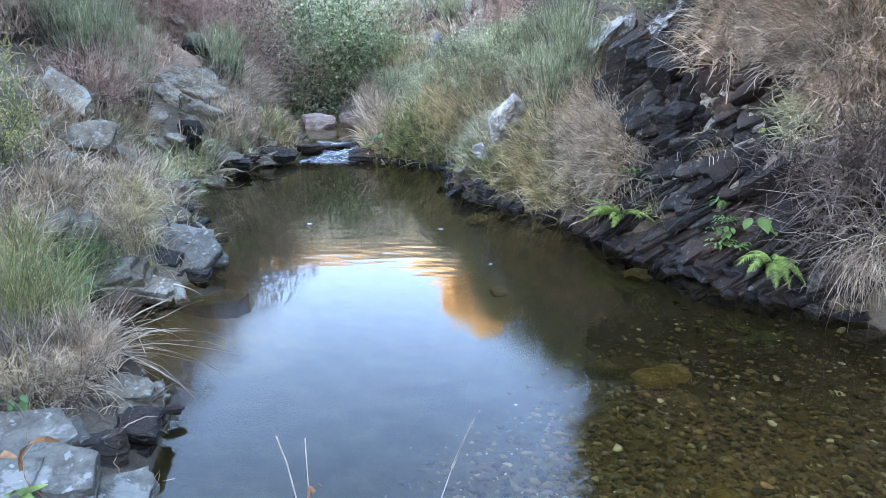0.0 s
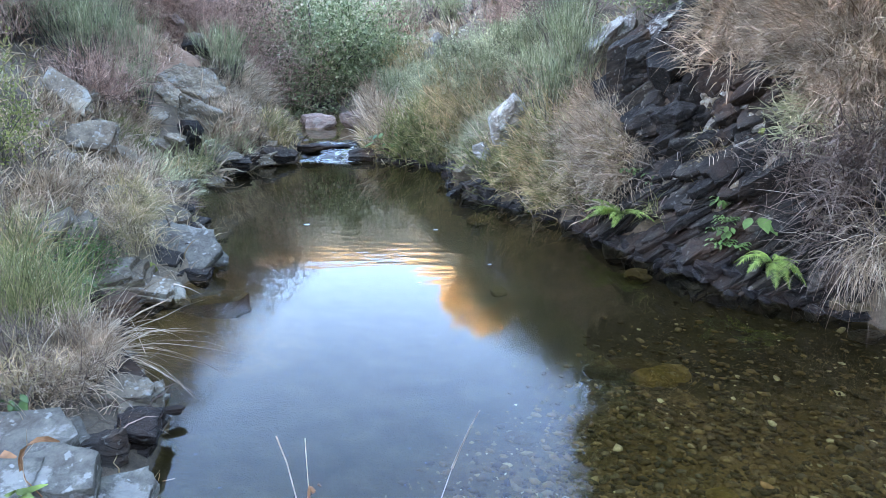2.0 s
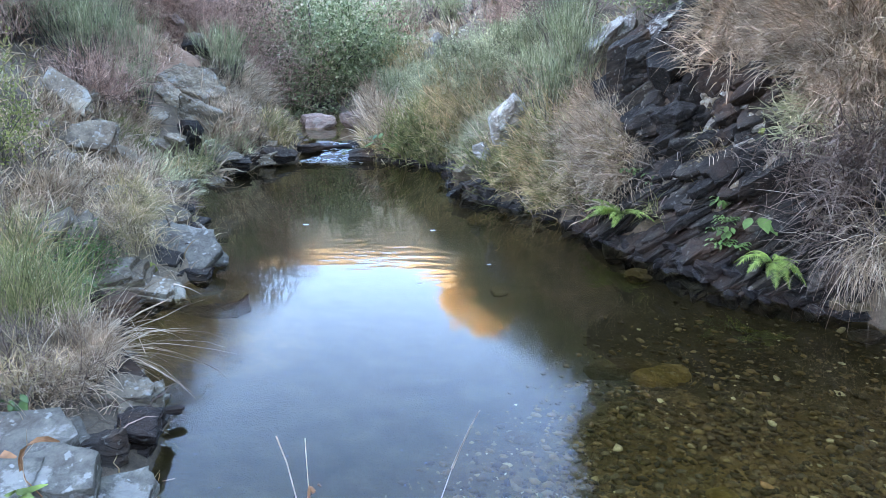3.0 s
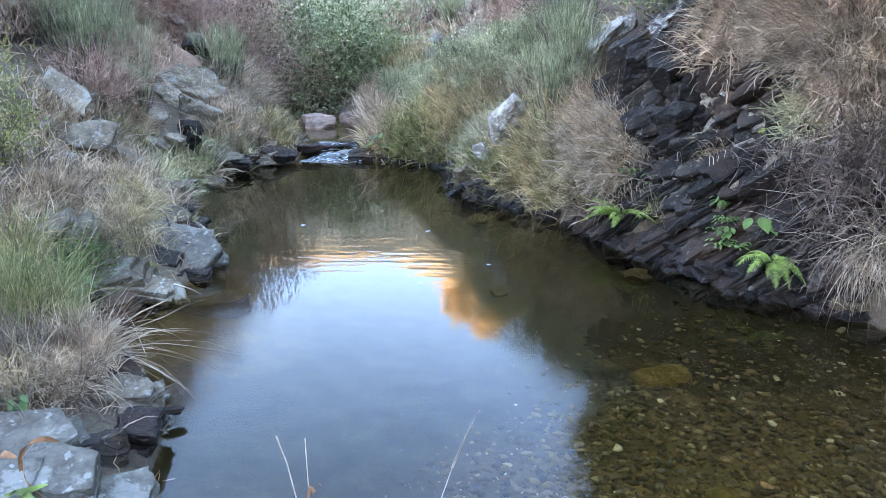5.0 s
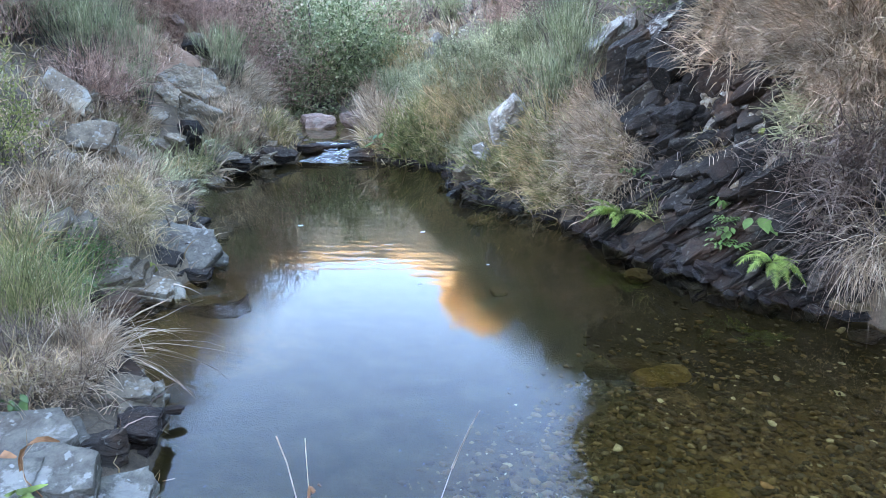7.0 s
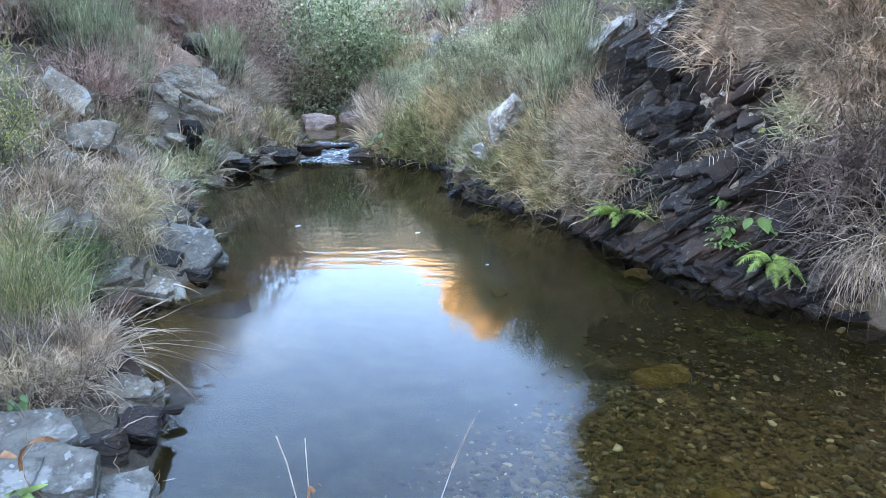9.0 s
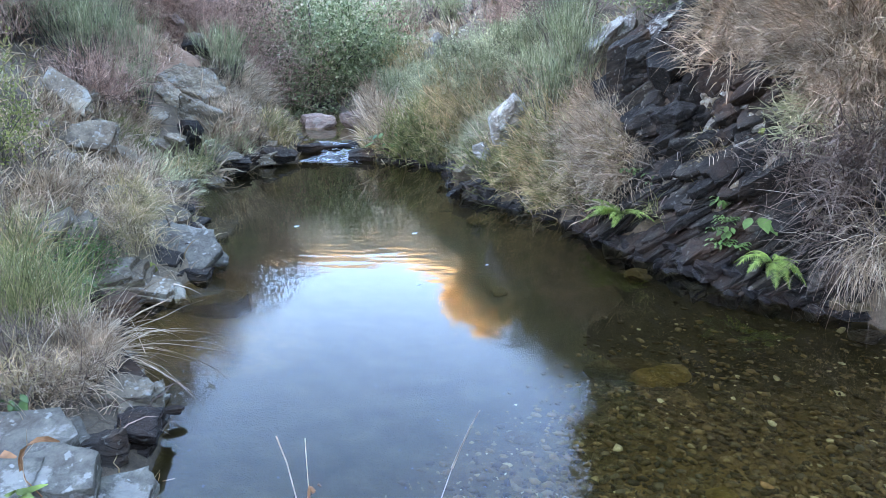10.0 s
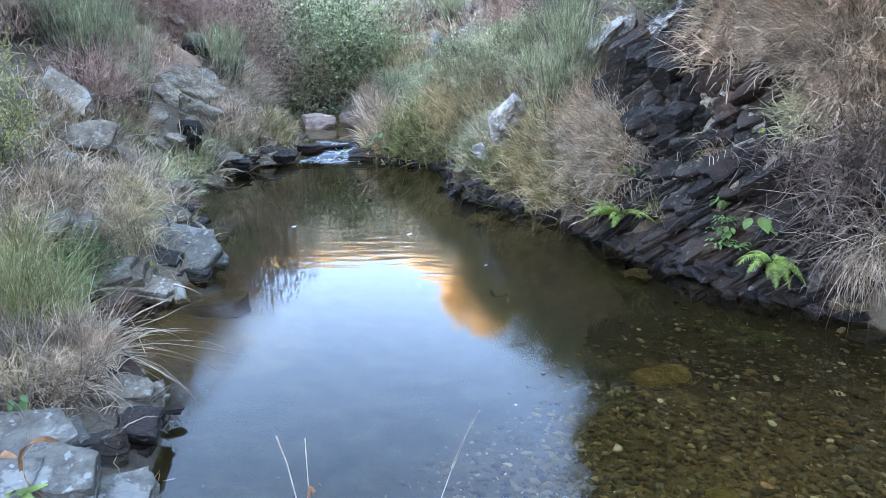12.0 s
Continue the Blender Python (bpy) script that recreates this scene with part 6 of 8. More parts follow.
# brooms and dead shrubs on the slopes
broom(-3.44, 6.76, 0.75, 500, "grey-green broom shrub with thin upright stems")
broom(-3.21, 7.12, 0.75, 450, "grey-green broom shrub with thin upright stems")
broom(-3.75, 6.96, 0.8, 450, "grey-green broom shrub with thin upright stems")
broom(-3.63, 7.73, 0.8, 500, "grey-green broom shrub with thin upright stems")
broom(-3.92, 6.83, 0.7, 400, "grey-green broom shrub with thin upright stems")
broom(0.97, 5.85, 0.55, 500, "green broom shrub with upright stems on the bank", mat=GREEN_BROOM, w=.006, spread=.18)
broom(0.91, 6.79, 0.5, 500, "green broom shrub with upright stems on the bank", mat=GREEN_BROOM, w=.006, spread=.18)
broom(1.13, 6.04, 0.6, 500, "green broom shrub with upright stems on the bank", mat=GREEN_BROOM, w=.006, spread=.18)
broom(0.91, 7.75, 0.5, 450, "green broom shrub with upright stems on the bank", mat=GREEN_BROOM, w=.006, spread=.18)
broom(1.22, 7.09, 0.55, 450, "green broom shrub with upright stems on the bank", mat=GREEN_BROOM, w=.006, spread=.18)
broom(0.48, 7.82, 0.4, 400, "green broom shrub with upright stems on the bank", mat=GREEN_BROOM, w=.006, spread=.18)
broom(-0.63, 9.23, 0.5, 400, "green broom shrub with upright stems on the bank", mat=GREEN_BROOM, w=.006, spread=.18)
broom(-0.30, 9.43, 0.4, 400, "green broom shrub with upright stems on the bank", mat=GREEN_BROOM, w=.006, spread=.18)
broom(1.44, 7.75, 0.5, 450, "green broom shrub with upright stems on the bank", mat=GREEN_BROOM, w=.006, spread=.18)
broom(0.62, 8.09, 0.35, 350, "green broom shrub with upright stems on the bank", mat=GREEN_BROOM, w=.006, spread=.18)
broom(0.11, 8.19, 0.4, 350, "green broom shrub with upright stems on the bank", mat=GREEN_BROOM, w=.006, spread=.18)
broom(-2.54, 8.20, 0.7, 500, "half-dry broom shrub on the slope")
broom(-3.01, 6.79, 0.5, 400, "half-dry broom shrub on the slope")
dead_shrub(-3.21, 6.44, 0.6, 700, "purplish-brown dead shrub on the slope")
dead_shrub(-3.30, 7.15, 0.6, 600, "purplish-brown dead shrub on the slope")
dead_shrub(-4.66, 13.00, 0.9, 800, "purplish-brown dead shrub on the slope")
dead_shrub(-3.92, 13.56, 1.1, 1100, "purplish-brown dead shrub on the slope")
dead_shrub(-4.48, 14.91, 1.2, 1100, "purplish-brown dead shrub on the slope")
dead_shrub(-3.38, 13.47, 0.9, 800, "purplish-brown dead shrub on the slope")
dead_shrub(-4.08, 6.76, 0.7, 500, "purplish-brown dead shrub on the slope")
dead_shrub(-3.9, 8.7, 1.3, 1300, "purplish-brown dead shrub on the slope")
dead_shrub(-3.5, 9.4, 1.3, 1300, "purplish-brown dead shrub on the slope")
dead_shrub(-3.15, 10.2, 1.4, 1400, "purplish-brown dead shrub on the slope")
dead_shrub(-3.0, 11.1, 1.5, 1400, "purplish-brown dead shrub on the slope")
dead_shrub(-4.3, 8.2, 1.5, 1300, "purplish-brown dead shrub on the slope")
dead_shrub(-3.7, 10.0, 1.5, 1300, "purplish-brown dead shrub on the slope")
dead_shrub(2.16, 3.58, 0.4, 400, "tangle of grey dead stems over the bank", GREY_STRAW)
dead_shrub(1.95, 3.75, 0.35, 250, "tangle of grey dead stems over the bank", GREY_STRAW)
dead_shrub(-0.80, 23.18, 1.1, 500, "grey-brown dry brush on the far hillside")
dead_shrub(1.04, 11.42, 0.9, 500, "grey-brown dry brush on the far hillside")
dead_shrub(1.21, 8.77, 0.8, 400, "grey-brown dry brush on the far hillside")
dead_shrub(-1.02, 15.31, 0.9, 500, "grey-brown dry brush on the far hillside")
broom(-0.08, 24.93, 1.0, 600, "grey-green broom on the far hillside")
broom(-1.91, 25.88, 1.2, 600, "grey-green broom on the far hillside")

broom(-0.78, 15.50, 0.7, 500, "grey-green broom on the far hillside", mat=GREEN_BROOM, w=.010)
broom(0.19, 15.00, 0.7, 500, "grey-green broom on the far hillside", mat=GREEN_BROOM, w=.010)
broom(0.94, 14.00, 0.6, 500, "grey-green broom on the far hillside", mat=GREEN_BROOM, w=.010)
broom(1.48, 12.50, 0.6, 500, "grey-green broom on the far hillside", mat=GREEN_BROOM, w=.010)
broom(-0.27, 18.00, 0.9, 500, "grey-green broom on the far hillside", mat=GREEN_BROOM, w=.010)
broom(-1.32, 18.00, 0.9, 500, "grey-green broom on the far hillside", mat=GREEN_BROOM, w=.010)
broom(0.79, 18.00, 0.9, 500, "grey-green broom on the far hillside", mat=GREEN_BROOM, w=.010)
broom(1.45, 16.00, 0.8, 500, "grey-green broom on the far hillside", mat=GREEN_BROOM, w=.010)
broom(1.61, 10.50, 0.5, 500, "grey-green broom on the far hillside", mat=GREEN_BROOM, w=.010)

# willow over the upper pool, and the sapling
leafy("willow", -2.15, 11.6, 1.75, 1.35, 17000, .085, "dense green willow bush overhanging the upper pool", "bush", PALE_WILLOW, limbs=22, crown_low=.06, seed=1)
leafy("willow", -1.55, 12.2, 1.5, 0.95, 7000, .08, "green willow bush behind the boulders", "bush", PALE_WILLOW, limbs=16, crown_low=.04, seed=2)
leafy("willow", -2.9, 12.6, 1.6, 1.0, 7000, .08, "grey-green willow bush on the slope", "bush", BROOM, limbs=16, crown_low=.06, seed=3)
leafy("sapling", -2.74, 3.94, 0.90, 0.32, 2600, .030, "young green sapling with small leaves among dry grass", "bush", SAPLING, limbs=18, crown_low=.1, seed=60, clump=.24, girth=.014)
leafy("sapling", -2.72, 4.18, 0.6, 0.24, 900, .030, "young green sapling with small leaves among dry grass", "bush", SAPLING, limbs=18, crown_low=.1, seed=61, clump=.24, girth=.014)

# low leafy shrubs
leafy("low_shrub", -0.36, 9.14, 0.36, 0.42, 4940, .029, "low grey-green shrub with small pale leaves", "shrub", HERB, limbs=12, crown_low=.1, seed=30, clump=.3, girth=.012)
leafy("low_shrub", 0.10, 7.98, 0.36, 0.42, 4940, .029, "low grey-green shrub with small pale leaves", "shrub", HERB, limbs=12, crown_low=.1, seed=31, clump=.3, girth=.012)
leafy("low_shrub", 0.49, 8.01, 0.36, 0.42, 4940, .029, "low grey-green shrub with small pale leaves", "shrub", HERB, limbs=12, crown_low=.1, seed=32, clump=.3, girth=.012)
leafy("low_shrub", 0.71, 7.58, 0.45, 0.36, 4180, .029, "low grey-green shrub with small pale leaves", "shrub", HERB, limbs=12, crown_low=.1, seed=34, clump=.3, girth=.012)
leafy("low_shrub", 0.29, 7.59, 0.4, 0.32, 3040, .029, "low grey-green shrub with small pale leaves", "shrub", HERB, limbs=12, crown_low=.1, seed=36, clump=.3, girth=.012)
leafy("low_shrub", 1.00, 7.78, 0.45, 0.36, 3800, .029, "low grey-green shrub with small pale leaves", "shrub", HERB, limbs=12, crown_low=.1, seed=37, clump=.3, girth=.012)
leafy("leafy_herb", -1.87, 3.19, 0.28, 0.22, 1100, .022, "dark green leafy herb at the foot of the bank", "herb", LEAF, limbs=10, crown_low=.1, seed=50, clump=.3, girth=.01)
leafy("leafy_herb", -1.89, 2.97, 0.24, 0.2, 900, .022, "dark green leafy herb at the foot of the bank", "herb", LEAF, limbs=10, crown_low=.1, seed=51, clump=.3, girth=.01)
leafy("leafy_herb", -1.87, 3.43, 0.2, 0.16, 700, .022, "dark green leafy herb at the foot of the bank", "herb", LEAF, limbs=10, crown_low=.1, seed=52, clump=.3, girth=.01)

# ferns and leafy plants at the water
fern(1.19, 4.42, 0.20, 20, .30, "bright yellow-green fern arching over the waterline", droop=1.2, face=225, span=230)
fern(1.77, 3.46, 0.20, 15, .24, "bright green fern drooping over the dark waterline", droop=1.6, face=262, span=280)
broad_plant(1.75, 3.69, 0.35, 5, .13, "plant with broad bright green leaves on the slate", 1)
broad_plant(1.65, 3.78, 0.27, 7, .06, "small-leaved green creeper on the slate", 2)
broad_plant(1.66, 3.93, 0.40, 6, .045, "small-leaved green creeper on the slate", 3)
broad_plant(1.42, 4.51, 0.44, 5, .05, "small bright leaves in a cleft of the slate", 4)
broad_plant(1.29, 4.69, 0.43, 4, .05, "small bright leaves in a cleft of the slate", 5)
broad_plant(-1.44, 2.00, 0.21, 12, .05, "rosette of dull green leaves behind the slate slab", 6, .05)
broad_plant(-1.88, 3.19, 0.15, 12, .05, "green leafy herb at the foot of the bank", 7, .1)
broad_plant(-0.59, 7.54, 0.16, 14, .09, "green leafy herb at the foot of the far bank", 8, .16)

broad_plant(1.63, 3.89, 0.42, 20, 0.021, "yellow-green small-leaved creeper hanging on the slate", 20, 0.05)
broad_plant(1.63, 3.79, 0.33, 23, 0.022, "yellow-green small-leaved creeper hanging on the slate", 21, 0.06)
broad_plant(1.58, 3.72, 0.21, 20, 0.024, "yellow-green small-leaved creeper hanging on the slate", 22, 0.06)
broad_plant(1.64, 3.64, 0.22, 15, 0.025, "yellow-green small-leaved creeper hanging on the slate", 23, 0.05)
broad_plant(1.57, 3.80, 0.27, 15, 0.019, "yellow-green small-leaved creeper hanging on the slate", 24, 0.05)
broad_plant(1.29, 4.63, 0.45, 10, 0.028, "yellow-green small-leaved creeper hanging on the slate", 25, 0.05)
broad_plant(1.38, 4.45, 0.41, 10, 0.025, "yellow-green small-leaved creeper hanging on the slate", 26, 0.05)

# tussocks
tussock("grass_tussock", -1.46, 2.38, 0.15, 1300, 0.26, 0.0032, (0.25, -0.2, 1), 0.45, 1.6, STRAW, "pale straw tussock hanging over the pool edge", 0.07)
tussock("grass_tussock", -1.46, 2.54, 0.11, 60, 0.55, 0.0045, (0.9, -0.1, 0.6), 0.35, 1.3, STRAW, "long pale stems arching out over the water", 0.05)
tussock("grass_tussock", -1.69, 2.57, 0.18, 350, 0.5, 0.004, (0.1, -0.1, 1), 0.3, 0.7, GREEN, "tall half-green grass beside the straw tussock", 0.1)
tussock("grass_tussock", -2.11, 4.40, 0.25, 420, 0.34, 0.0055, (0.35, -0.35, 0.9), 0.4, 2.2, MIXED, "arching green and straw tussock over the slate slab", 0.07)
tussock("grass_tussock", -2.05, 4.13, 0.29, 160, 0.3, 0.005, (0.2, -0.5, 0.7), 0.35, 2.6, STRAW, "straw fringe hanging over the slate", 0.06)
tussock("grass_tussock", -0.22, 7.70, 0.37, 260, 0.5, 0.008, (-0.1, -0.5, 0.9), 0.4, 2.0, GREEN, "bright green grass tussock drooping to the water", 0.14)
tussock("grass_tussock", 0.31, 7.44, 0.43, 320, 0.5, 0.007, (-0.2, -0.4, 0.9), 0.4, 1.6, MIXED, "pale tussock drooping beside the white boulder", 0.12)
tussock("grass_tussock", 2.19, 3.21, 0.36, 240, 0.55, 0.0045, (-0.35, -0.55, 0.45), 0.3, 3.2, STRAW, "long straw fringe hanging from the bank to the water", 0.06)
tussock("grass_tussock", 2.11, 3.27, 0.31, 80, 0.34, 0.004, (-0.45, -0.5, 0.3), 0.4, 3.0, GREY_STRAW, "grey root fringe hanging from the bank", 0.06)
tussock("grass_tussock", 1.94, 4.64, 1.36, 140, 0.4, 0.005, (-0.1, -0.8, 0.35), 0.35, 3.0, STRAW, "straw tussock hanging over the crag", 0.1)
tussock("grass_tussock", 1.78, 4.89, 1.26, 120, 0.3, 0.005, (-0.1, -0.8, 0.35), 0.5, 3.0, GREY_STRAW, "brown dead grass hanging over the crag", 0.1)
tussock("grass_tussock", 1.22, 4.67, 0.35, 260, 0.34, 0.0048, (-0.3, -0.6, 0.5), 0.35, 2.8, STRAW, "straw tussock hanging down the bank", 0.07)
tussock("grass_tussock", -2.38, 6.38, 0.14, 220, 0.34, 0.006, (0.5, -0.4, 0.6), 0.4, 2.2, GREEN, "green grass hanging over the dark hollow", 0.1)
tussock("grass_tussock", 0.72, 5.69, 0.35, 200, 0.36, 0.007, (-0.15, -0.45, 0.9), 0.42, 1.8, MIXED, "half-dry tussock drooping over the bank", 0.07)
tussock("grass_tussock", 0.97, 5.33, 0.35, 200, 0.36, 0.007, (-0.15, -0.45, 0.9), 0.42, 1.8, GREEN, "green tussock drooping over the waterline", 0.07)
tussock("grass_tussock", 0.49, 5.80, 0.23, 160, 0.3, 0.007, (-0.15, -0.45, 0.9), 0.42, 1.8, GREEN, "green tussock drooping over the waterline", 0.07)
tussock("grass_tussock", 1.14, 5.15, 0.50, 200, 0.4, 0.007, (-0.15, -0.45, 0.9), 0.42, 1.8, STRAW, "straw tussock leaning down the bank", 0.07)
tussock("grass_tussock", 1.00, 5.00, 0.22, 160, 0.3, 0.007, (-0.15, -0.45, 0.9), 0.42, 1.8, MIXED, "half-dry tussock drooping over the waterline", 0.07)
tussock("grass_tussock", 0.10, 7.31, 0.23, 180, 0.42, 0.007, (-0.15, -0.45, 0.9), 0.42, 1.8, MIXED, "half-dry tussock drooping to the water", 0.07)
tussock("grass_tussock", -0.61, 7.92, 0.33, 180, 0.42, 0.007, (0.25, -0.45, 0.9), 0.42, 1.8, STRAW, "straw tussock beside the riffle", 0.07)
tussock("grass_tussock", -1.93, 7.70, 0.26, 180, 0.34, 0.007, (0.25, -0.45, 0.9), 0.42, 1.8, GREEN, "green tussock at the pool's head", 0.07)
tussock("grass_tussock", -2.35, 6.13, 0.09, 160, 0.3, 0.007, (0.25, -0.45, 0.9), 0.42, 1.8, MIXED, "half-dry tussock over the dark hollow", 0.07)
tussock("grass_tussock", -2.37, 4.01, 0.44, 180, 0.3, 0.007, (0.25, -0.45, 0.9), 0.42, 1.8, STRAW, "straw tussock on the slope", 0.07)
tussock("grass_tussock", -2.10, 3.26, 0.28, 200, 0.4, 0.007, (0.25, -0.45, 0.9), 0.42, 1.8, MIXED, "half-dry tussock on the slope", 0.07)
tussock("grass_tussock", -2.38, 8.30, 0.68, 180, 0.4, 0.01, (0.25, -0.45, 0.9), 0.42, 1.8, STRAW, "straw tussock on the far slope", 0.07)
tussock("grass_tussock", -2.86, 6.48, 0.45, 150, 0.3, 0.007, (0.25, -0.45, 0.9), 0.42, 1.8, STRAW, "straw tussock among the slates", 0.07)

tussock("grass_tussock", -1.83, 3.84, 0.23, 420, 0.34, 0.004, (0.35, -0.5, 0.6), 0.35, 2.4, MIXED, "green and straw tussock hanging over the slate ledges", 0.08)
tussock("grass_tussock", -1.97, 3.85, 0.28, 300, 0.3, 0.004, (0.2, -0.6, 0.6), 0.35, 2.6, STRAW, "straw tussock hanging over a hollow in the bank", 0.08)
tussock("grass_tussock", -1.93, 3.58, 0.26, 220, 0.28, 0.004, (0.3, -0.6, 0.5), 0.4, 2.6, GREY_STRAW, "dead grass hanging over a hollow in the bank", 0.07)
tussock("grass_tussock", -1.42, 2.10, 0.21, 500, 0.16, 0.003, (0.1, -0.3, 0.8), 0.7, 1.5, STRAW, "matted straw behind the blue-grey slab", 0.1)
tussock("grass_tussock", -1.37, 2.18, 0.18, 500, 0.18, 0.003, (0.3, -0.4, 0.7), 0.6, 1.8, STRAW, "pale straw bent down over the slab", 0.09)
tussock("grass_tussock", -1.50, 2.09, 0.23, 400, 0.18, 0.003, (0.1, -0.3, 0.8), 0.7, 1.3, MIXED, "half-dry grass behind the slab", 0.1)
tussock("grass_tussock", -1.57, 2.23, 0.22, 300, 0.2, 0.003, (0.1, -0.2, 0.9), 0.6, 1.2, GREY_STRAW, "grey dead grass on the near bank", 0.1)

tussock("grass_tussock", 1.28, 5.27, 0.69, 300, 0.36, 0.004, (-0.2, -0.6, 0.5), 0.4, 2.4, BLEACHED, "bleached tussock hanging below the crag nose", 0.08)
tussock("grass_tussock", 1.19, 4.98, 0.46, 260, 0.32, 0.004, (-0.2, -0.6, 0.5), 0.4, 2.4, BLEACHED, "bleached tussock hanging down the bank", 0.08)
tussock("grass_tussock", 1.05, 5.36, 0.48, 260, 0.34, 0.004, (-0.2, -0.5, 0.7), 0.45, 1.9, STRAW, "straw tussock on the steep bank", 0.08)
tussock("grass_tussock", 1.95, 4.92, 1.40, 320, 0.34, 0.004, (-0.2, -0.9, 0.3), 0.4, 3.0, BLEACHED, "bleached grass hanging in strands over the crag", 0.1)
tussock("grass_tussock", 1.80, 4.96, 1.25, 260, 0.26, 0.004, (-0.1, -0.9, 0.2), 0.45, 3.0, GREY_STRAW, "brown roots and dead grass under the turf edge", 0.1)
tussock("grass_tussock", 2.10, 4.43, 1.32, 320, 0.3, 0.004, (-0.2, -0.8, 0.4), 0.5, 2.6, BLEACHED, "bleached grass bent down the bank", 0.11)
tussock("grass_tussock", 2.22, 3.97, 1.17, 320, 0.32, 0.004, (-0.4, -0.6, 0.4), 0.5, 2.4, BLEACHED, "bleached grass bent down the bank", 0.11)

tussock("grass_tussock", -1.90, 4.12, 0.23, 300, 0.3, 0.004, (0.4, -0.4, 0.6), 0.4, 2.2, MIXED, "green and straw tussock above the sloping slab", 0.08)
tussock("grass_tussock", -1.98, 4.68, 0.18, 260, 0.26, 0.004, (0.4, -0.3, 0.7), 0.4, 2.0, STRAW, "straw tussock above the sloping slab", 0.08)
tussock("grass_tussock", -2.03, 4.15, 0.28, 320, 0.32, 0.004, (0.3, -0.5, 0.7), 0.4, 2.2, MIXED, "arching tussock over the hollow bank", 0.09)

tussock("grass_tussock", 1.36, 4.27, 0.27, 70, 0.2, 0.004, (-0.3, -0.6, 0.6), 0.5, 1.8, GREEN, "small green tuft in a cleft of the slate", 0.04)
tussock("grass_tussock", 1.67, 4.17, 0.67, 120, 0.16, 0.004, (-0.1, -0.7, 0.3), 0.5, 2.6, STRAW, "straw tuft hanging in a cleft of the slate", 0.05)
tussock("grass_tussock", 1.33, 4.76, 0.59, 160, 0.28, 0.004, (-0.1, -0.7, 0.4), 0.4, 2.6, STRAW, "straw tuft hanging below the crag", 0.06)
tussock("grass_tussock", 2.07, 3.25, 0.28, 200, 0.42, 0.004, (-0.15, -0.5, 0.35), 0.22, 3.4, STRAW, "long straw fringe hanging straight to the water", 0.06)
tussock("grass_tussock", -1.91, 2.82, 0.19, 220, 0.34, 0.004, (0.1, -0.1, 1), 0.35, 0.9, GREEN, "bright green grass on the near bank", 0.08)
tussock("grass_tussock", -2.09, 3.11, 0.30, 200, 0.3, 0.004, (0.1, -0.1, 1), 0.35, 0.9, GREEN, "bright green grass among dry stems", 0.08)
tussock("grass_tussock", -1.65, 2.61, 0.17, 200, 0.34, 0.004, (0.2, -0.1, 1), 0.35, 1.0, GREEN, "green grass beside the straw tussock", 0.07)

# loose stems and small stones
stick("bare_stem", [(2.25, 3.53, 0.80), (2.25, 3.45, 0.73), (2.24, 3.37, 0.62)], .0035, .002, GREY_STRAW, "bare grey stem tangled on the bank", "stem")
stick("bare_stem", [(2.14, 3.36, 0.45), (2.18, 3.29, 0.44), (2.22, 3.21, 0.40)], .0035, .002, GREY_STRAW, "bare grey stem tangled on the bank", "stem")
stick("bare_stem", [(1.92, 3.75, 0.66), (1.91, 3.72, 0.64), (1.90, 3.70, 0.58)], .0035, .002, GREY_STRAW, "bare grey stem tangled on the bank", "stem")
stick("bare_stem", [(1.88, 3.61, 0.43), (1.97, 3.50, 0.40), (2.05, 3.39, 0.34)], .0035, .002, GREY_STRAW, "bare grey stem tangled on the bank", "stem")
stick("bare_stem", [(2.02, 3.57, 0.52), (1.97, 3.55, 0.44), (1.92, 3.52, 0.32)], .0035, .002, GREY_STRAW, "bare grey stem tangled on the bank", "stem")
stick("bare_stem", [(2.00, 3.56, 0.48), (2.07, 3.43, 0.44), (2.14, 3.30, 0.37)], .0035, .002, GREY_STRAW, "bare grey stem tangled on the bank", "stem")
stick("bare_stem", [(2.19, 3.30, 0.47), (2.20, 3.26, 0.45), (2.22, 3.21, 0.40)], .0035, .002, GREY_STRAW, "bare grey stem tangled on the bank", "stem")
stick("bare_stem", [(2.29, 3.58, 0.91), (2.25, 3.55, 0.84), (2.22, 3.53, 0.74)], .0035, .002, GREY_STRAW, "bare grey stem tangled on the bank", "stem")
stick("bare_stem", [(2.08, 3.50, 0.49), (2.01, 3.52, 0.45), (1.95, 3.54, 0.39)], .0035, .002, GREY_STRAW, "bare grey stem tangled on the bank", "stem")
stick("bare_stem", [(1.92, 3.53, 0.37), (1.84, 3.57, 0.34), (1.76, 3.60, 0.28)], .0035, .002, GREY_STRAW, "bare grey stem tangled on the bank", "stem")
stick("bare_stem", [(2.05, 3.58, 0.58), (2.09, 3.51, 0.56), (2.14, 3.44, 0.52)], .0035, .002, GREY_STRAW, "bare grey stem tangled on the bank", "stem")
stick("bare_stem", [(2.22, 3.34, 0.55), (2.19, 3.35, 0.51), (2.15, 3.35, 0.44)], .0035, .002, GREY_STRAW, "bare grey stem tangled on the bank", "stem")
stick("bare_stem", [(2.14, 3.53, 0.61), (2.09, 3.54, 0.57), (2.04, 3.55, 0.50)], .0035, .002, GREY_STRAW, "bare grey stem tangled on the bank", "stem")
stick("bare_stem", [(2.18, 3.43, 0.58), (2.21, 3.35, 0.56), (2.24, 3.28, 0.51)], .0035, .002, GREY_STRAW, "bare grey stem tangled on the bank", "stem")
stick("bare_stem", [(2.22, 3.65, 0.91), (2.12, 3.71, 0.86), (2.03, 3.77, 0.79)], .0035, .002, GREY_STRAW, "bare grey stem tangled on the bank", "stem")
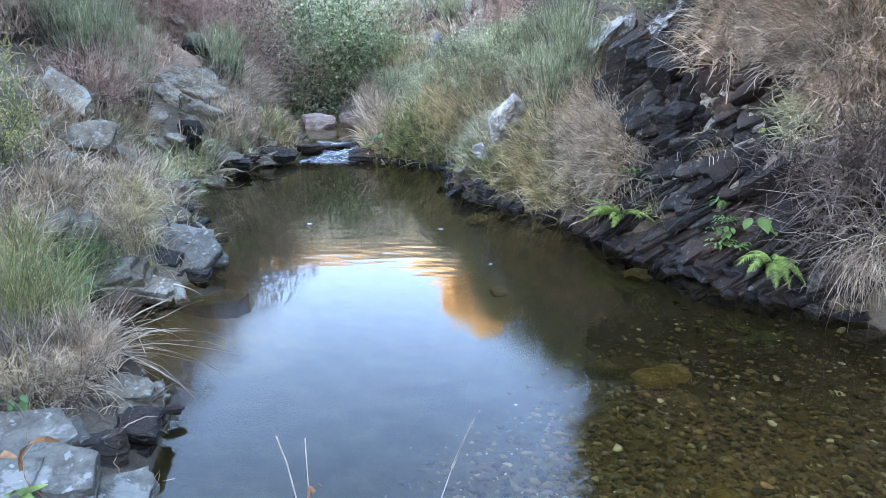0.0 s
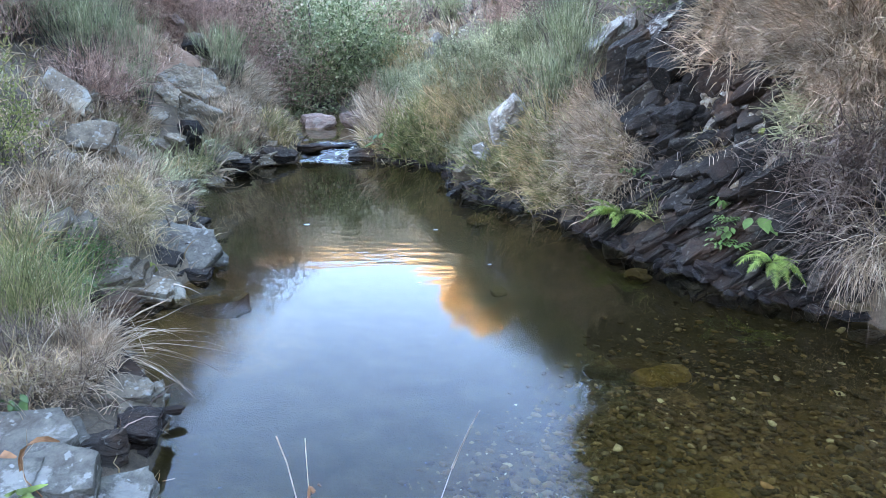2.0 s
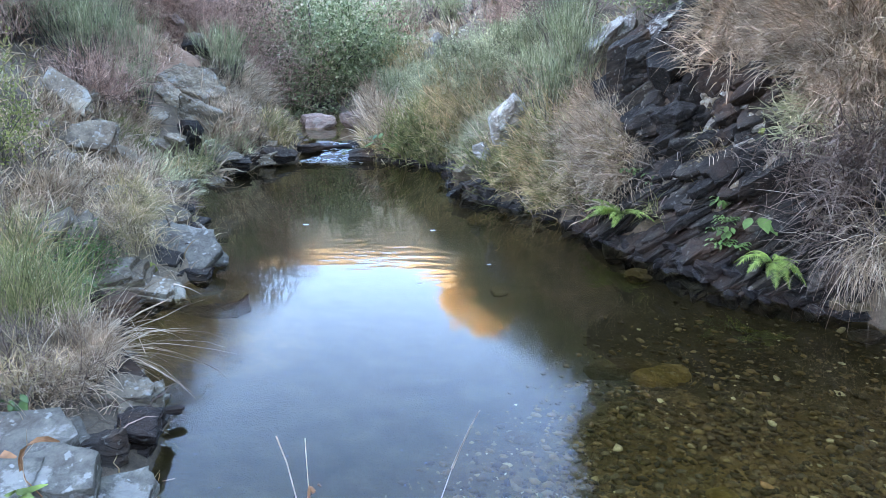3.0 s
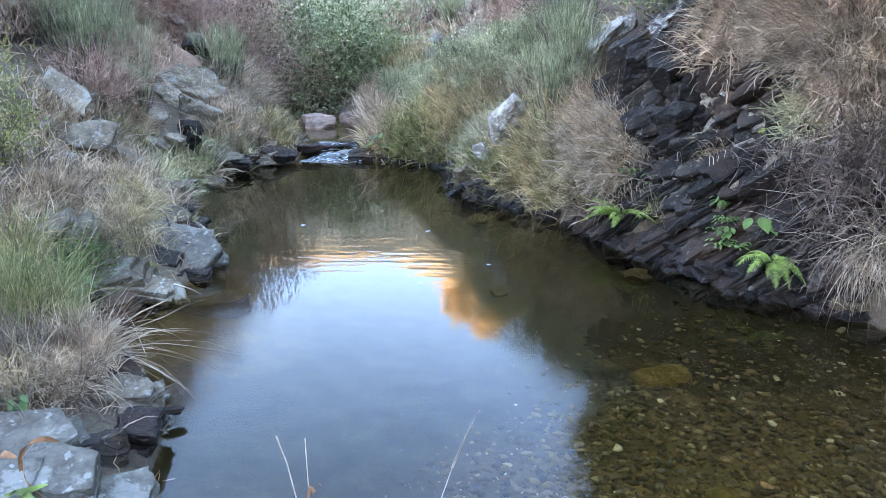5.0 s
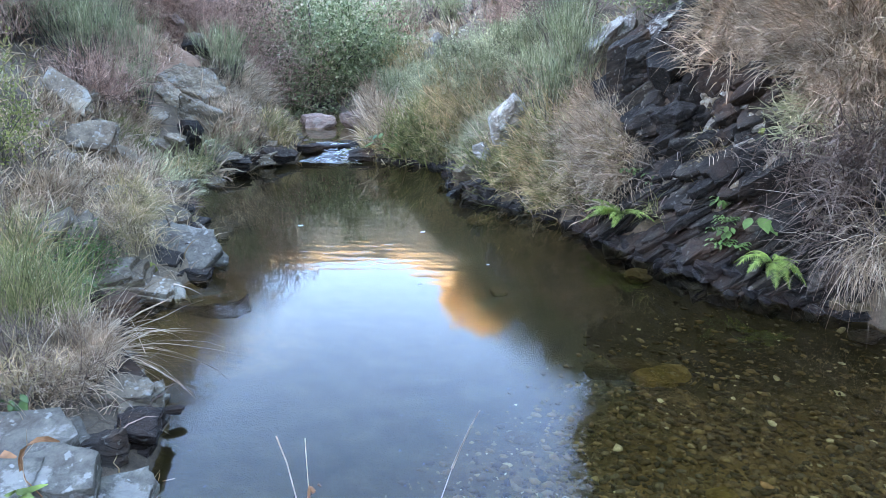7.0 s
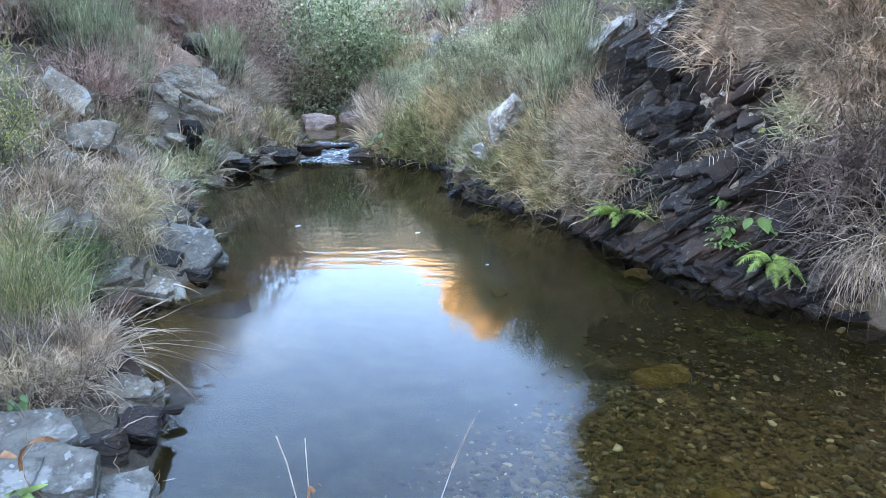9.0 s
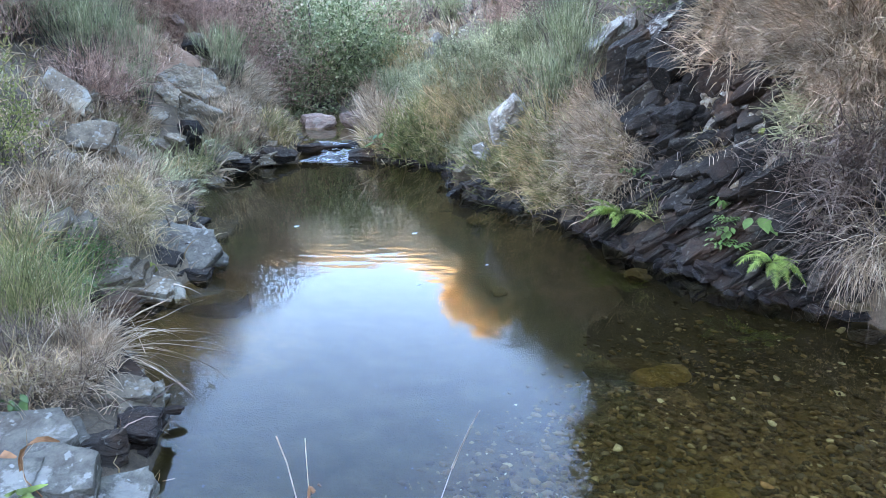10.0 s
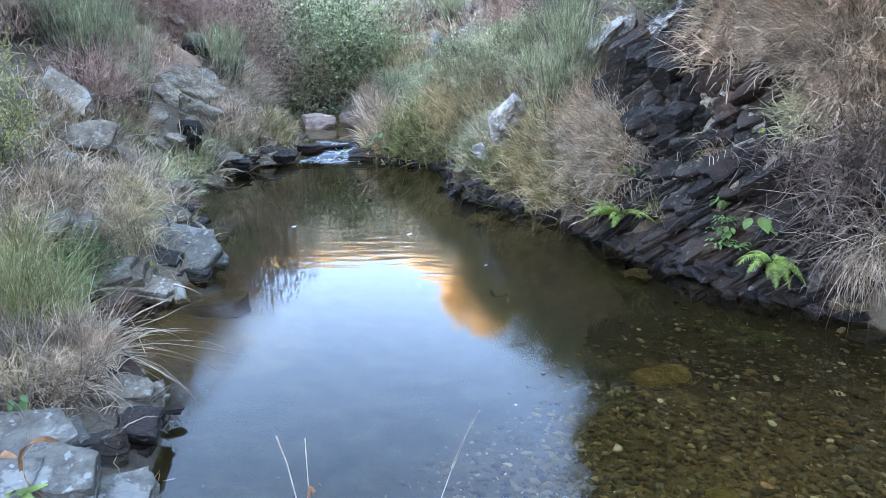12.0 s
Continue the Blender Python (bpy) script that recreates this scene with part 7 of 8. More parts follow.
stick("bare_stem", [(2.20, 3.48, 0.65), (2.20, 3.41, 0.60), (2.20, 3.33, 0.51)], .0035, .002, GREY_STRAW, "bare grey stem tangled on the bank", "stem")
rock("slate_piece", -2.86, 6.85, (0.31, 0.25, 0.11), SLATE, "loose grey slate piece on the grassy slope", z=0.56, turn=(9, 15, -53), group="loose slate on the slope", cuts=6, planes=9, layers=3, flat=True)
rock("slate_piece", -2.30, 3.75, (0.17, 0.14, 0.06), SLATE, "loose grey slate piece on the grassy slope", z=0.37, turn=(4, 1, 9), group="loose slate on the slope", cuts=6, planes=9, layers=3, flat=True)
rock("slate_piece", -2.68, 5.73, (0.24, 0.19, 0.08), SLATE, "loose grey slate piece on the grassy slope", z=0.36, turn=(1, 23, -11), group="loose slate on the slope", cuts=6, planes=9, layers=3, flat=True)
rock("slate_piece", -2.69, 6.44, (0.30, 0.24, 0.10), SLATE, "loose grey slate piece on the grassy slope", z=0.34, turn=(9, 21, 34), group="loose slate on the slope", cuts=6, planes=9, layers=3, flat=True)
rock("slate_piece", -2.46, 7.40, (0.33, 0.26, 0.12), SLATE, "loose grey slate piece on the grassy slope", z=0.47, turn=(21, 29, -45), group="loose slate on the slope", cuts=6, planes=9, layers=3, flat=True)
rock("slate_piece", -3.25, 6.25, (0.30, 0.24, 0.11), SLATE, "loose grey slate piece on the grassy slope", z=0.80, turn=(14, 13, -37), group="loose slate on the slope", cuts=6, planes=9, layers=3, flat=True)
rock("slate_piece", -2.64, 4.66, (0.20, 0.16, 0.07), SLATE, "loose grey slate piece on the grassy slope", z=0.52, turn=(14, 7, -13), group="loose slate on the slope", cuts=6, planes=9, layers=3, flat=True)
rock("slate_piece", -2.55, 5.41, (0.23, 0.18, 0.08), SLATE, "loose grey slate piece on the grassy slope", z=0.40, turn=(-4, 36, 30), group="loose slate on the slope", cuts=6, planes=9, layers=3, flat=True)
rock("slate_piece", -1.90, 3.87, (0.11, 0.09, 0.04), SLATE, "loose grey slate piece on the grassy slope", z=0.26, turn=(20, 15, -2), group="loose slate on the slope", cuts=6, planes=9, layers=3, flat=True)
rock("slate_piece", -2.58, 7.20, (0.28, 0.23, 0.10), SLATE, "loose grey slate piece on the grassy slope", z=0.43, turn=(14, 26, 32), group="loose slate on the slope", cuts=6, planes=9, layers=3, flat=True)
rock("slate_piece", -3.46, 6.11, (0.20, 0.16, 0.07), SLATE, "loose grey slate piece on the grassy slope", z=0.94, turn=(24, 28, -56), group="loose slate on the slope", cuts=6, planes=9, layers=3, flat=True)
rock("slate_piece", -2.68, 4.68, (0.12, 0.10, 0.04), SLATE, "loose grey slate piece on the grassy slope", z=0.54, turn=(2, 26, 23), group="loose slate on the slope", cuts=6, planes=9, layers=3, flat=True)
rock("slate_piece", -3.01, 5.18, (0.20, 0.16, 0.07), SLATE, "loose grey slate piece on the grassy slope", z=0.71, turn=(17, 19, -44), group="loose slate on the slope", cuts=6, planes=9, layers=3, flat=True)
rock("slate_piece", -2.98, 6.09, (0.25, 0.20, 0.09), SLATE, "loose grey slate piece on the grassy slope", z=0.58, turn=(16, 5, 54), group="loose slate on the slope", cuts=6, planes=9, layers=3, flat=True)
rock("slate_piece", -2.16, 4.07, (0.14, 0.12, 0.05), SLATE, "loose grey slate piece on the grassy slope", z=0.32, turn=(7, 10, 5), group="loose slate on the slope", cuts=6, planes=9, layers=3, flat=True)
rock("slate_piece", -3.08, 5.78, (0.26, 0.21, 0.09), SLATE, "loose grey slate piece on the grassy slope", z=0.69, turn=(16, 34, 49), group="loose slate on the slope", cuts=6, planes=9, layers=3, flat=True)
rock("slate_piece", -3.29, 6.54, (0.21, 0.17, 0.07), SLATE, "loose grey slate piece on the grassy slope", z=0.89, turn=(8, 16, -46), group="loose slate on the slope", cuts=6, planes=9, layers=3, flat=True)
rock("slate_piece", -1.95, 4.33, (0.15, 0.12, 0.05), SLATE, "loose grey slate piece on the grassy slope", z=0.20, turn=(14, 17, 53), group="loose slate on the slope", cuts=6, planes=9, layers=3, flat=True)
rock("slate_piece", -2.41, 6.94, (0.37, 0.29, 0.13), SLATE, "loose grey slate piece on the grassy slope", z=0.25, turn=(1, 11, 8), group="loose slate on the slope", cuts=6, planes=9, layers=3, flat=True)
rock("slate_piece", -1.99, 3.87, (0.22, 0.18, 0.08), SLATE, "loose grey slate piece on the grassy slope", z=0.30, turn=(19, 25, 38), group="loose slate on the slope", cuts=6, planes=9, layers=3, flat=True)
rock("slate_piece", -3.33, 6.26, (0.16, 0.13, 0.06), SLATE, "loose grey slate piece on the grassy slope", z=0.87, turn=(22, 2, -24), group="loose slate on the slope", cuts=6, planes=9, layers=3, flat=True)
rock("pale_chip", 2.25, 3.52, (.05, .03, .015), PALE_ROCK, "pale stone chip on the dark bank", z=0.76, turn=(20, -15, 10), cuts=3, planes=8, layers=2)
rock("pale_chip", 2.19, 3.56, (.05, .03, .015), PALE_ROCK, "pale stone chip on the dark bank", z=0.73, turn=(20, -15, 10), cuts=3, planes=8, layers=2)
rock("pale_chip", 2.13, 3.59, (.05, .03, .015), PALE_ROCK, "pale stone chip on the dark bank", z=0.70, turn=(20, -15, 10), cuts=3, planes=8, layers=2)
rock("pale_chip", 2.27, 3.52, (.05, .03, .015), PALE_ROCK, "pale stone chip on the dark bank", z=0.80, turn=(20, -15, 10), cuts=3, planes=8, layers=2)

# foreground stalks and sticks
stick("grass_stalk", [(-0.326, 1.300, 0.178), (-0.348, 1.360, 0.330), (-0.375, 1.400, 0.404), (-0.401, 1.420, 0.466)], 0.0016, 0.0022, STRAW, "dry grass stalk rising from the near bank", "stalk")
stick("grass_stalk", [(-0.299, 1.300, 0.178), (-0.318, 1.360, 0.370), (-0.323, 1.380, 0.434), (-0.325, 1.390, 0.480)], 0.0014, 0.0012, MIXED, "thin green stalk rising from the near bank", "stalk")
stick("grass_stalk", [(-0.039, 1.300, 0.178), (-0.003, 1.360, 0.338), (0.021, 1.380, 0.403)], 0.0013, 0.0013, STRAW, "thin dry stalk rising from the near bank", "stalk")
stick("seed_head", [(0.021, 1.380, 0.403), (0.038, 1.390, 0.443), (0.062, 1.410, 0.491), (0.088, 1.430, 0.531)], 0.0032, 0.0014, STRAW, "pale dry grass seed head on its stalk", "seed head")
stick("dead_leaf", [(-0.303, 1.350, 0.359), (-0.315, 1.360, 0.367), (-0.315, 1.340, 0.351)], 0.006, 0.004, ROT_LEAF, "curled orange dead leaf on a stalk", "leaf")
stick("dead_leaf", [(-0.293, 1.350, 0.382), (-0.286, 1.350, 0.376)], 0.003, 0.002, ROT_LEAF, "small orange dead leaf on a stalk", "leaf")
stick("dead_stick", [(-1.745, 2.900, -0.101), (-1.614, 3.050, -0.009), (-1.534, 3.200, 0.025), (-1.456, 3.350, 0.029)], 0.006, 0.0035, STRAW, "pale bare stick lying out over the water", "twig")
stick("dead_stick", [(-1.719, 2.900, -0.101), (-1.634, 3.100, 0.007), (-1.609, 3.300, 0.084)], 0.004, 0.003, STRAW, "pale bare stick leaning out of the grass", "twig")
stick("dead_stick", [(-1.901, 3.100, 0.164), (-1.762, 2.950, 0.109), (-1.685, 2.800, -0.049)], 0.003, 0.003, GREY_STRAW, "bare grey stem in the grass", "twig")
stick("dead_stick", [(-1.657, 2.950, 0.022), (-1.481, 2.850, 0.006), (-1.315, 2.800, 0.019)], 0.003, 0.002, STRAW, "pale stem bent over the water", "twig")
stick("dead_stick", [(-1.595, 2.800, -0.049), (-1.447, 2.700, -0.053), (-1.336, 2.680, -0.056)], 0.003, 0.002, STRAW, "pale stem bent over the water", "twig")
stick("twig", [(0.834, 5.100, 0.046), (0.736, 5.000, -0.017), (0.668, 4.850, -0.083)], 0.004, 0.003, GREY_STRAW, "bare twig dipping into the water", "twig")
stick("twig", [(0.687, 5.150, 0.046), (0.698, 5.000, -0.039), (0.670, 4.900, -0.090)], 0.003, 0.003, GREY_STRAW, "bare twig dipping into the water", "twig")
stick("twig", [(1.894, 3.800, 0.782), (1.908, 3.700, 0.689), (1.850, 3.600, 0.554)], 0.005, 0.003, GREY_STRAW, "bare grey root hanging down the bank", "twig")
stick("twig", [(1.766, 3.850, 0.612), (1.996, 3.750, 0.680), (2.231, 3.400, 0.631)], 0.005, 0.003, GREY_STRAW, "long bare stem lying across the bank", "twig")
stick("twig", [(1.821, 4.500, 1.328), (1.780, 4.350, 1.096), (1.755, 4.300, 0.946)], 0.003, 0.002, STRAW, "thin root hanging in front of the crag", "twig")
stick("twig", [(1.857, 4.500, 1.328), (1.828, 4.350, 1.130), (1.806, 4.300, 0.963)], 0.003, 0.002, STRAW, "thin root hanging in front of the crag", "twig")
stick("twig", [(1.422, 4.000, 0.195), (1.477, 4.000, 0.320), (1.532, 4.000, 0.443)], 0.003, 0.003, GREY_STRAW, "thin pale stem on the slate", "twig")
stick("withered_twig", [(-1.106, 1.580, 0.166), (-1.157, 1.600, 0.207), (-1.174, 1.620, 0.257), (-1.160, 1.640, 0.289), (-1.127, 1.660, 0.297), (-1.094, 1.680, 0.276)], 0.0016, 0.001, ROT_LEAF, "withered brown stem curled over the slab", "twig")
stick("withered_twig", [(-1.132, 1.580, 0.157), (-1.160, 1.600, 0.216), (-1.165, 1.620, 0.266), (-1.140, 1.640, 0.298)], 0.0012, 0.0008, STRAW, "withered pale stem curled over the slab", "twig")
stick("twig", [(-1.015, 1.900, -0.043), (-0.948, 1.900, -0.028), (-0.890, 1.920, -0.025)], 0.002, 0.001, DEAD_TWIG, "fine dark twig standing in the water", "twig")
stick("twig", [(-0.944, 1.850, -0.055), (-0.939, 1.900, -0.028), (-0.938, 1.920, -0.005)], 0.0015, 0.001, DEAD_TWIG, "fine dark twig standing in the water", "twig")

def ribbon(points, widths, mat, label):
    """A curled strap leaf with a folded middle."""
    p = np.array(points)
    side = np.array([.35, .9, .2])
    rows = []
    for q, w in zip(p, widths):
        rows += [q - p[0] - side * w / 2, q - p[0] + np.array([0, 0, -.15 * w]), q - p[0] + side * w / 2]
    f = [[3 * k + j, 3 * k + j + 1, 3 * k + j + 4, 3 * k + j + 3] for k in range(len(p) - 1) for j in range(2)]
    ob = new("dead_leaf", mesh_of("dead_leaf", np.array(rows), np.array(f), mat, True))
    ob.matrix_world = pose(*points[0])
    return tagged(ob, label, "leaf")


ribbon([(-1.197, 1.647, 0.200), (-1.200, 1.659, 0.235), (-1.191, 1.669, 0.265), (-1.174, 1.688, 0.275), (-1.154, 1.711, 0.265), (-1.134, 1.742, 0.235)], (.012, .020, .026, .030, .024, .006), ROT_LEAF, "curled brown dead leaf lying over the slab")
ribbon([(-1.295, 1.712, 0.215), (-1.263, 1.694, 0.222), (-1.240, 1.697, 0.212)], (.03, .026, .008), ROT_LEAF, "brown dead leaf on the slab")
ribbon([(-1.174, 1.578, 0.190), (-1.143, 1.560, 0.200), (-1.127, 1.583, 0.190), (-1.100, 1.603, 0.190)], (.008, .030, .034, .006), FERN, "yellowing green leaf at the slab's edge")
ribbon([(-1.171, 1.569, 0.190), (-1.168, 1.551, 0.200), (-1.193, 1.559, 0.190)], (.008, .028, .006), FERN, "yellowing green leaf at the slab's edge")
ribbon([(-1.172, 1.577, 0.180), (-1.132, 1.552, 0.190), (-1.109, 1.553, 0.180)], (.008, .028, .006), FERN, "yellowing green leaf at the slab's edge")

# trees higher up the valley, mirrored in the pool
for _i, (_x, _y, _h, _r) in enumerate(((4.2, 5.2, 7.5, 1.9), (3.5, 3.4, 7.0, 1.9), (3.0, 6.2, 7.5, 1.5), (2.75, 5.5, 7.0, 1.25), (3.1, 4.4, 7.5, 1.5), (2.5, 5.85, 4.8, .95))):
    leafy("tree", _x, _y, _h, _r, 56000, .07, "dark leafy tree above the steep bank", "tree", WILLOW, limbs=64, crown_low=.10, seed=20 + _i, clump=.17)
_a = leafy("tree", 3.4, 47.0, 4.2, 1.8, 5000, .26, "olive tree on the sunlit spur", "tree", MIXED, limbs=22, crown_low=.1, seed=13)
for _x, _y in ((2.5, 44), (4.5, 52), (1.5, 58), (4.2, 60)):
    copy_thing(_a, pose(_x, _y, float(ground(_x, _y)) - .1, 0, 0, 47 * _x))
_c = leafy("bush", -4.55, 8.5, 1.8, 1.0, 5200, .045, "grey-green twiggy bush on the slope above the pool", "bush", BROOM, limbs=40, crown_low=.05, seed=17, girth=.008)
for _x, _y in ((-5.0, 9.5), (-5.2, 7.5), (-4.9, 8.9), (-5.5, 8.4), (-4.95, 7.9), (-6.4, 15.5), (-7.2, 17.5), (-6.2, 18.5), (-8.2, 17.0), (-5.8, 20.5)):
    copy_thing(_c, pose(_x, _y, float(ground(_x, _y)) - .05, 0, 0, 61 * _y) @ Matrix.Scale(1 if _y < 12 else 1.6, 4))
_d = leafy("tree", 1.9, 11.5, 2.5, 1.1, 16000, .06, "dark twiggy tree above the far bank", "tree", BROOM, limbs=36, crown_low=.08, seed=18, girth=.012)
for _x, _y in ((2.6, 10.5), (2.8, 12.0), (1.5, 13.0)):
    copy_thing(_d, pose(_x, _y, float(ground(_x, _y)) - .05, 0, 0, 61 * _y))
_f = leafy("bush", 2.4, 5.75, 1.5, .62, 22000, .038, "dark leafy bush on the brow above the crag", "bush", WILLOW, limbs=24, crown_low=.02, seed=70, clump=.22, girth=.012)
for _x, _y in ((2.55, 5.3), (2.75, 4.9), (2.35, 6.25), (2.95, 4.4), (2.65, 5.9), (1.98, 5.78), (2.02, 5.40), (2.10, 6.15), (2.16, 5.05), (2.26, 4.70)):
    copy_thing(_f, pose(_x, _y, float(ground(_x, _y)) - .05, 0, 0, 61 * _y))
_e = leafy("dead_bush", -3.05, 11.2, 2.7, 1.0, 8000, .06, "purplish-brown dry bush on the slope", "bush", DEAD_TWIG, limbs=34, crown_low=.05, seed=19, girth=.01)
for _x, _y in ((-3.4, 10.8), (-3.75, 10.1), (-4.0, 9.6), (-4.2, 8.9), (-4.5, 8.4), (-3.9, 11.4)):
    copy_thing(_e, pose(_x, _y, float(ground(_x, _y)) - .05, 0, 0, 61 * _y))
_b = leafy("bush", -4.6, 5.4, 2.2, 1.0, 4000, .06, "grey-green bush high on the slope", "bush", BROOM, limbs=18, crown_low=.08, seed=14)
for _x, _y in ((-5.4, 6.6), (-6.2, 8.0), (-4.9, 3.9), (-5.8, 10.2), (-7.5, 9.0)):
    copy_thing(_b, pose(_x, _y, float(ground(_x, _y)) - .05, 0, 0, 61 * _y))


# ---- pebbles on the pool floor ----
def pebble_shape(rng, size):
    bm = bmesh.new()
    bmesh.ops.create_icosphere(bm, subdivisions=1, radius=.5)
    p = np.array([v.co for v in bm.verts])
    f = np.array([[v.index for v in q.verts] for q in bm.faces])
    bm.free()
    p = p * (1 + rng.normal(0, .26, (len(p), 1))) * np.array([1, rng.uniform(.45, .9), rng.uniform(.16, .42)]) * size
    return p, f


def scatter_bed(rng, n, near, far):
    y = near * (far / near) ** rng.uniform(0, 1, n)
    x = rng.uniform(-.6, .95, n) * (y + .5)
    keep = (shore_distance(x, y) < -.03) & (rng.uniform(0, 1, n) < np.clip((x - .05) * 1.4 + .9 * (2.5 - y), 0, 1) * np.clip((4.0 - y) / 1.3, .08, 1))
    return x[keep], y[keep]


def bed():
    rng = np.random.default_rng(31)
    kinds = []
    for i in range(14):
        v, f = pebble_shape(rng, 1.0)
        kinds.append((v, f, mesh_of("pebble", v, f, PEBBLE)))
    x, y = scatter_bed(rng, 2600, 1.75, 2.8)
    for a, b in list(zip(x, y))[:300]:
        s = .012 + .052 * rng.uniform() ** 6
        ob = new("pebble", kinds[rng.integers(0, 14)][2])
        ob.parent = GROUND
        ob.matrix_world = pose(a, b, float(ground(a, b)) + .12 * s, rng.normal(0, 14), rng.normal(0, 14), rng.uniform(0, 360)) @ Matrix.Scale(s, 4)
    x, y = scatter_bed(rng, 90000, 1.5, 4.6)
    z = ground(x, y)
    pieces = []
    for a, b, c in zip(x, y, z):
        v, f, _ = kinds[rng.integers(0, 14)]
        s = (.005 + .040 * rng.uniform() ** 7) * (1 + .08 * b)
        th = rng.uniform(0, 6.3)
        cs, sn = math.cos(th), math.sin(th)
        w = v @ np.array([[cs, sn, 0], [-sn, cs, 0], [0, 0, 1]]) * s
        pieces.append((w + np.array([a, b, c + .1 * s]), f))
    tagged(new("gravel", mesh_of("gravel", *join(pieces), GRAVEL)), "brown silted gravel covering the pool floor", "gravel", kind="stuff")


bed()


# ---- what moves on the water ----
def ball(rx, ry, rz, seg=8):
    bm = bmesh.new()
    bmesh.ops.create_uvsphere(bm, u_segments=seg, v_segments=6, radius=1)
    bmesh.ops.scale(bm, vec=(rx, ry, rz), verts=bm.verts[:])
    return bm


def strider():
    """A pond skater: slim body, two short and four long legs that dent the water."""
    ob = thing("water_strider", 0, 0, 0, "small dark water strider resting on the pool surface", "insect", "striders on the pool")
    bm = ball(.0044, .0018, .0014)
    bmesh.ops.translate(bm, vec=(0, 0, .004), verts=bm.verts[:])
    me = bpy.data.meshes.new("body")
    bm.to_mesh(me)
    bm.free()
    me.materials.append(INSECT)
    part("body", me, ob)
    bm = ball(.0012, .0012, .0011)
    bmesh.ops.translate(bm, vec=(.0043, 0, .004), verts=bm.verts[:])
    me = bpy.data.meshes.new("head")
    bm.to_mesh(me)
    bm.free()
    me.materials.append(INSECT)
    part("head", me, ob)
    for s in (-1, 1):
        for x0, x1, reach in ((.0022, .005, .003), (.0008, .003, .005), (-.001, -.0045, .0042)):
            pts = [(x0, s * .0008, .004), ((x0 + x1) / 2, s * reach * .6, .0055), (x1, s * reach, .0006)]
            part("leg", mesh_of("leg", *tube(pts, .0005, .0004, 4), INSECT), ob)
    return ob


SKATERS = [(-0.761, 3.179), (-0.698, 3.062), (-0.669, 2.985), (-0.581, 2.880, -0.433, 2.816), (-0.573, 2.777), (-0.414, 2.732, -0.503, 2.529), (-0.714, 2.668), (-0.667, 2.592), (-0.603, 2.582), (-0.475, 2.577), (-0.511, 2.519), (-0.695, 2.505), (-0.753, 2.487), (-0.689, 2.375), (-0.886, 2.695), (-0.342, 2.991), (-0.269, 2.966), (-0.288, 2.839), (-0.108, 3.062), (-0.207, 3.469), (-0.249, 2.468), (-0.106, 2.534), (-0.141, 2.384), (-0.153, 2.312), (-0.397, 3.510, -0.442, 3.288), (-0.504, 3.333)]
SKATERS += [(-0.508, 3.273), (-0.564, 3.412), (-0.236, 3.641), (-0.098, 3.436), (-0.050, 3.076), (-0.035, 2.960), (0.071, 2.886), (0.110, 3.116), (0.177, 2.857), (0.146, 2.793), (-0.053, 2.754, -0.140, 2.663), (0.067, 2.577, 0.013, 2.886), (0.254, 2.477), (-0.074, 2.487), (0.153, 2.280), (0.263, 2.308), (-0.356, 2.129, -0.385, 2.217), (-0.533, 2.006), (-0.851, 2.013, -0.881, 2.036), (-0.711, 1.834, -0.767, 1.843), (0.060, 2.244), (-0.112, 2.049), (-0.057, 1.962), (0.166, 1.916), (-0.121, 1.846), (0.085, 1.829)]
FLECKS = [(-0.016, 4.775, -0.237, 4.647), (-0.998, 4.911, -1.100, 4.835), (0.295, 4.002, 0.266, 3.981), (-0.137, 3.686, -0.136, 3.641)]
FIRST = strider()
STRIDERS = [FIRST] + [copy_thing(FIRST, pose(0, 0, 0)) for _ in SKATERS[1:]]


def fleck(x, y, s, label):
    rng = np.random.default_rng(int(7000 + 100 * abs(x) + y))
    bm = ball(s, s * .45, .002)
    for v in bm.verts:
        v.co.x *= 1 + .3 * noise.noise(v.co * 70 + Vector((x, y, 0)))
        v.co.y *= 1 + .3 * noise.noise(v.co * 60)
    me = bpy.data.meshes.new("foam_fleck")
    bm.to_mesh(me)
    bm.free()
    me.materials.append(FOAM)
    ob = new("foam_fleck", me)
    ob.matrix_world = pose(x, y, .002)
    return tagged(ob, label, "foam", "foam on the water")


FOAMS = [fleck(p[0], p[1], .022 if i < 2 else .014, "small white foam fleck drifting on the pool") for i, p in enumerate(FLECKS)]

# the riffle between the two pools: a sloping, lumpy tongue of water with broken white crests
def tongue(x, y):
    return -.012 + .142 * sstep(7.30, 8.05, y) + .022 * fbm(x * 9, y * 7) * sstep(7.25, 7.5, y)


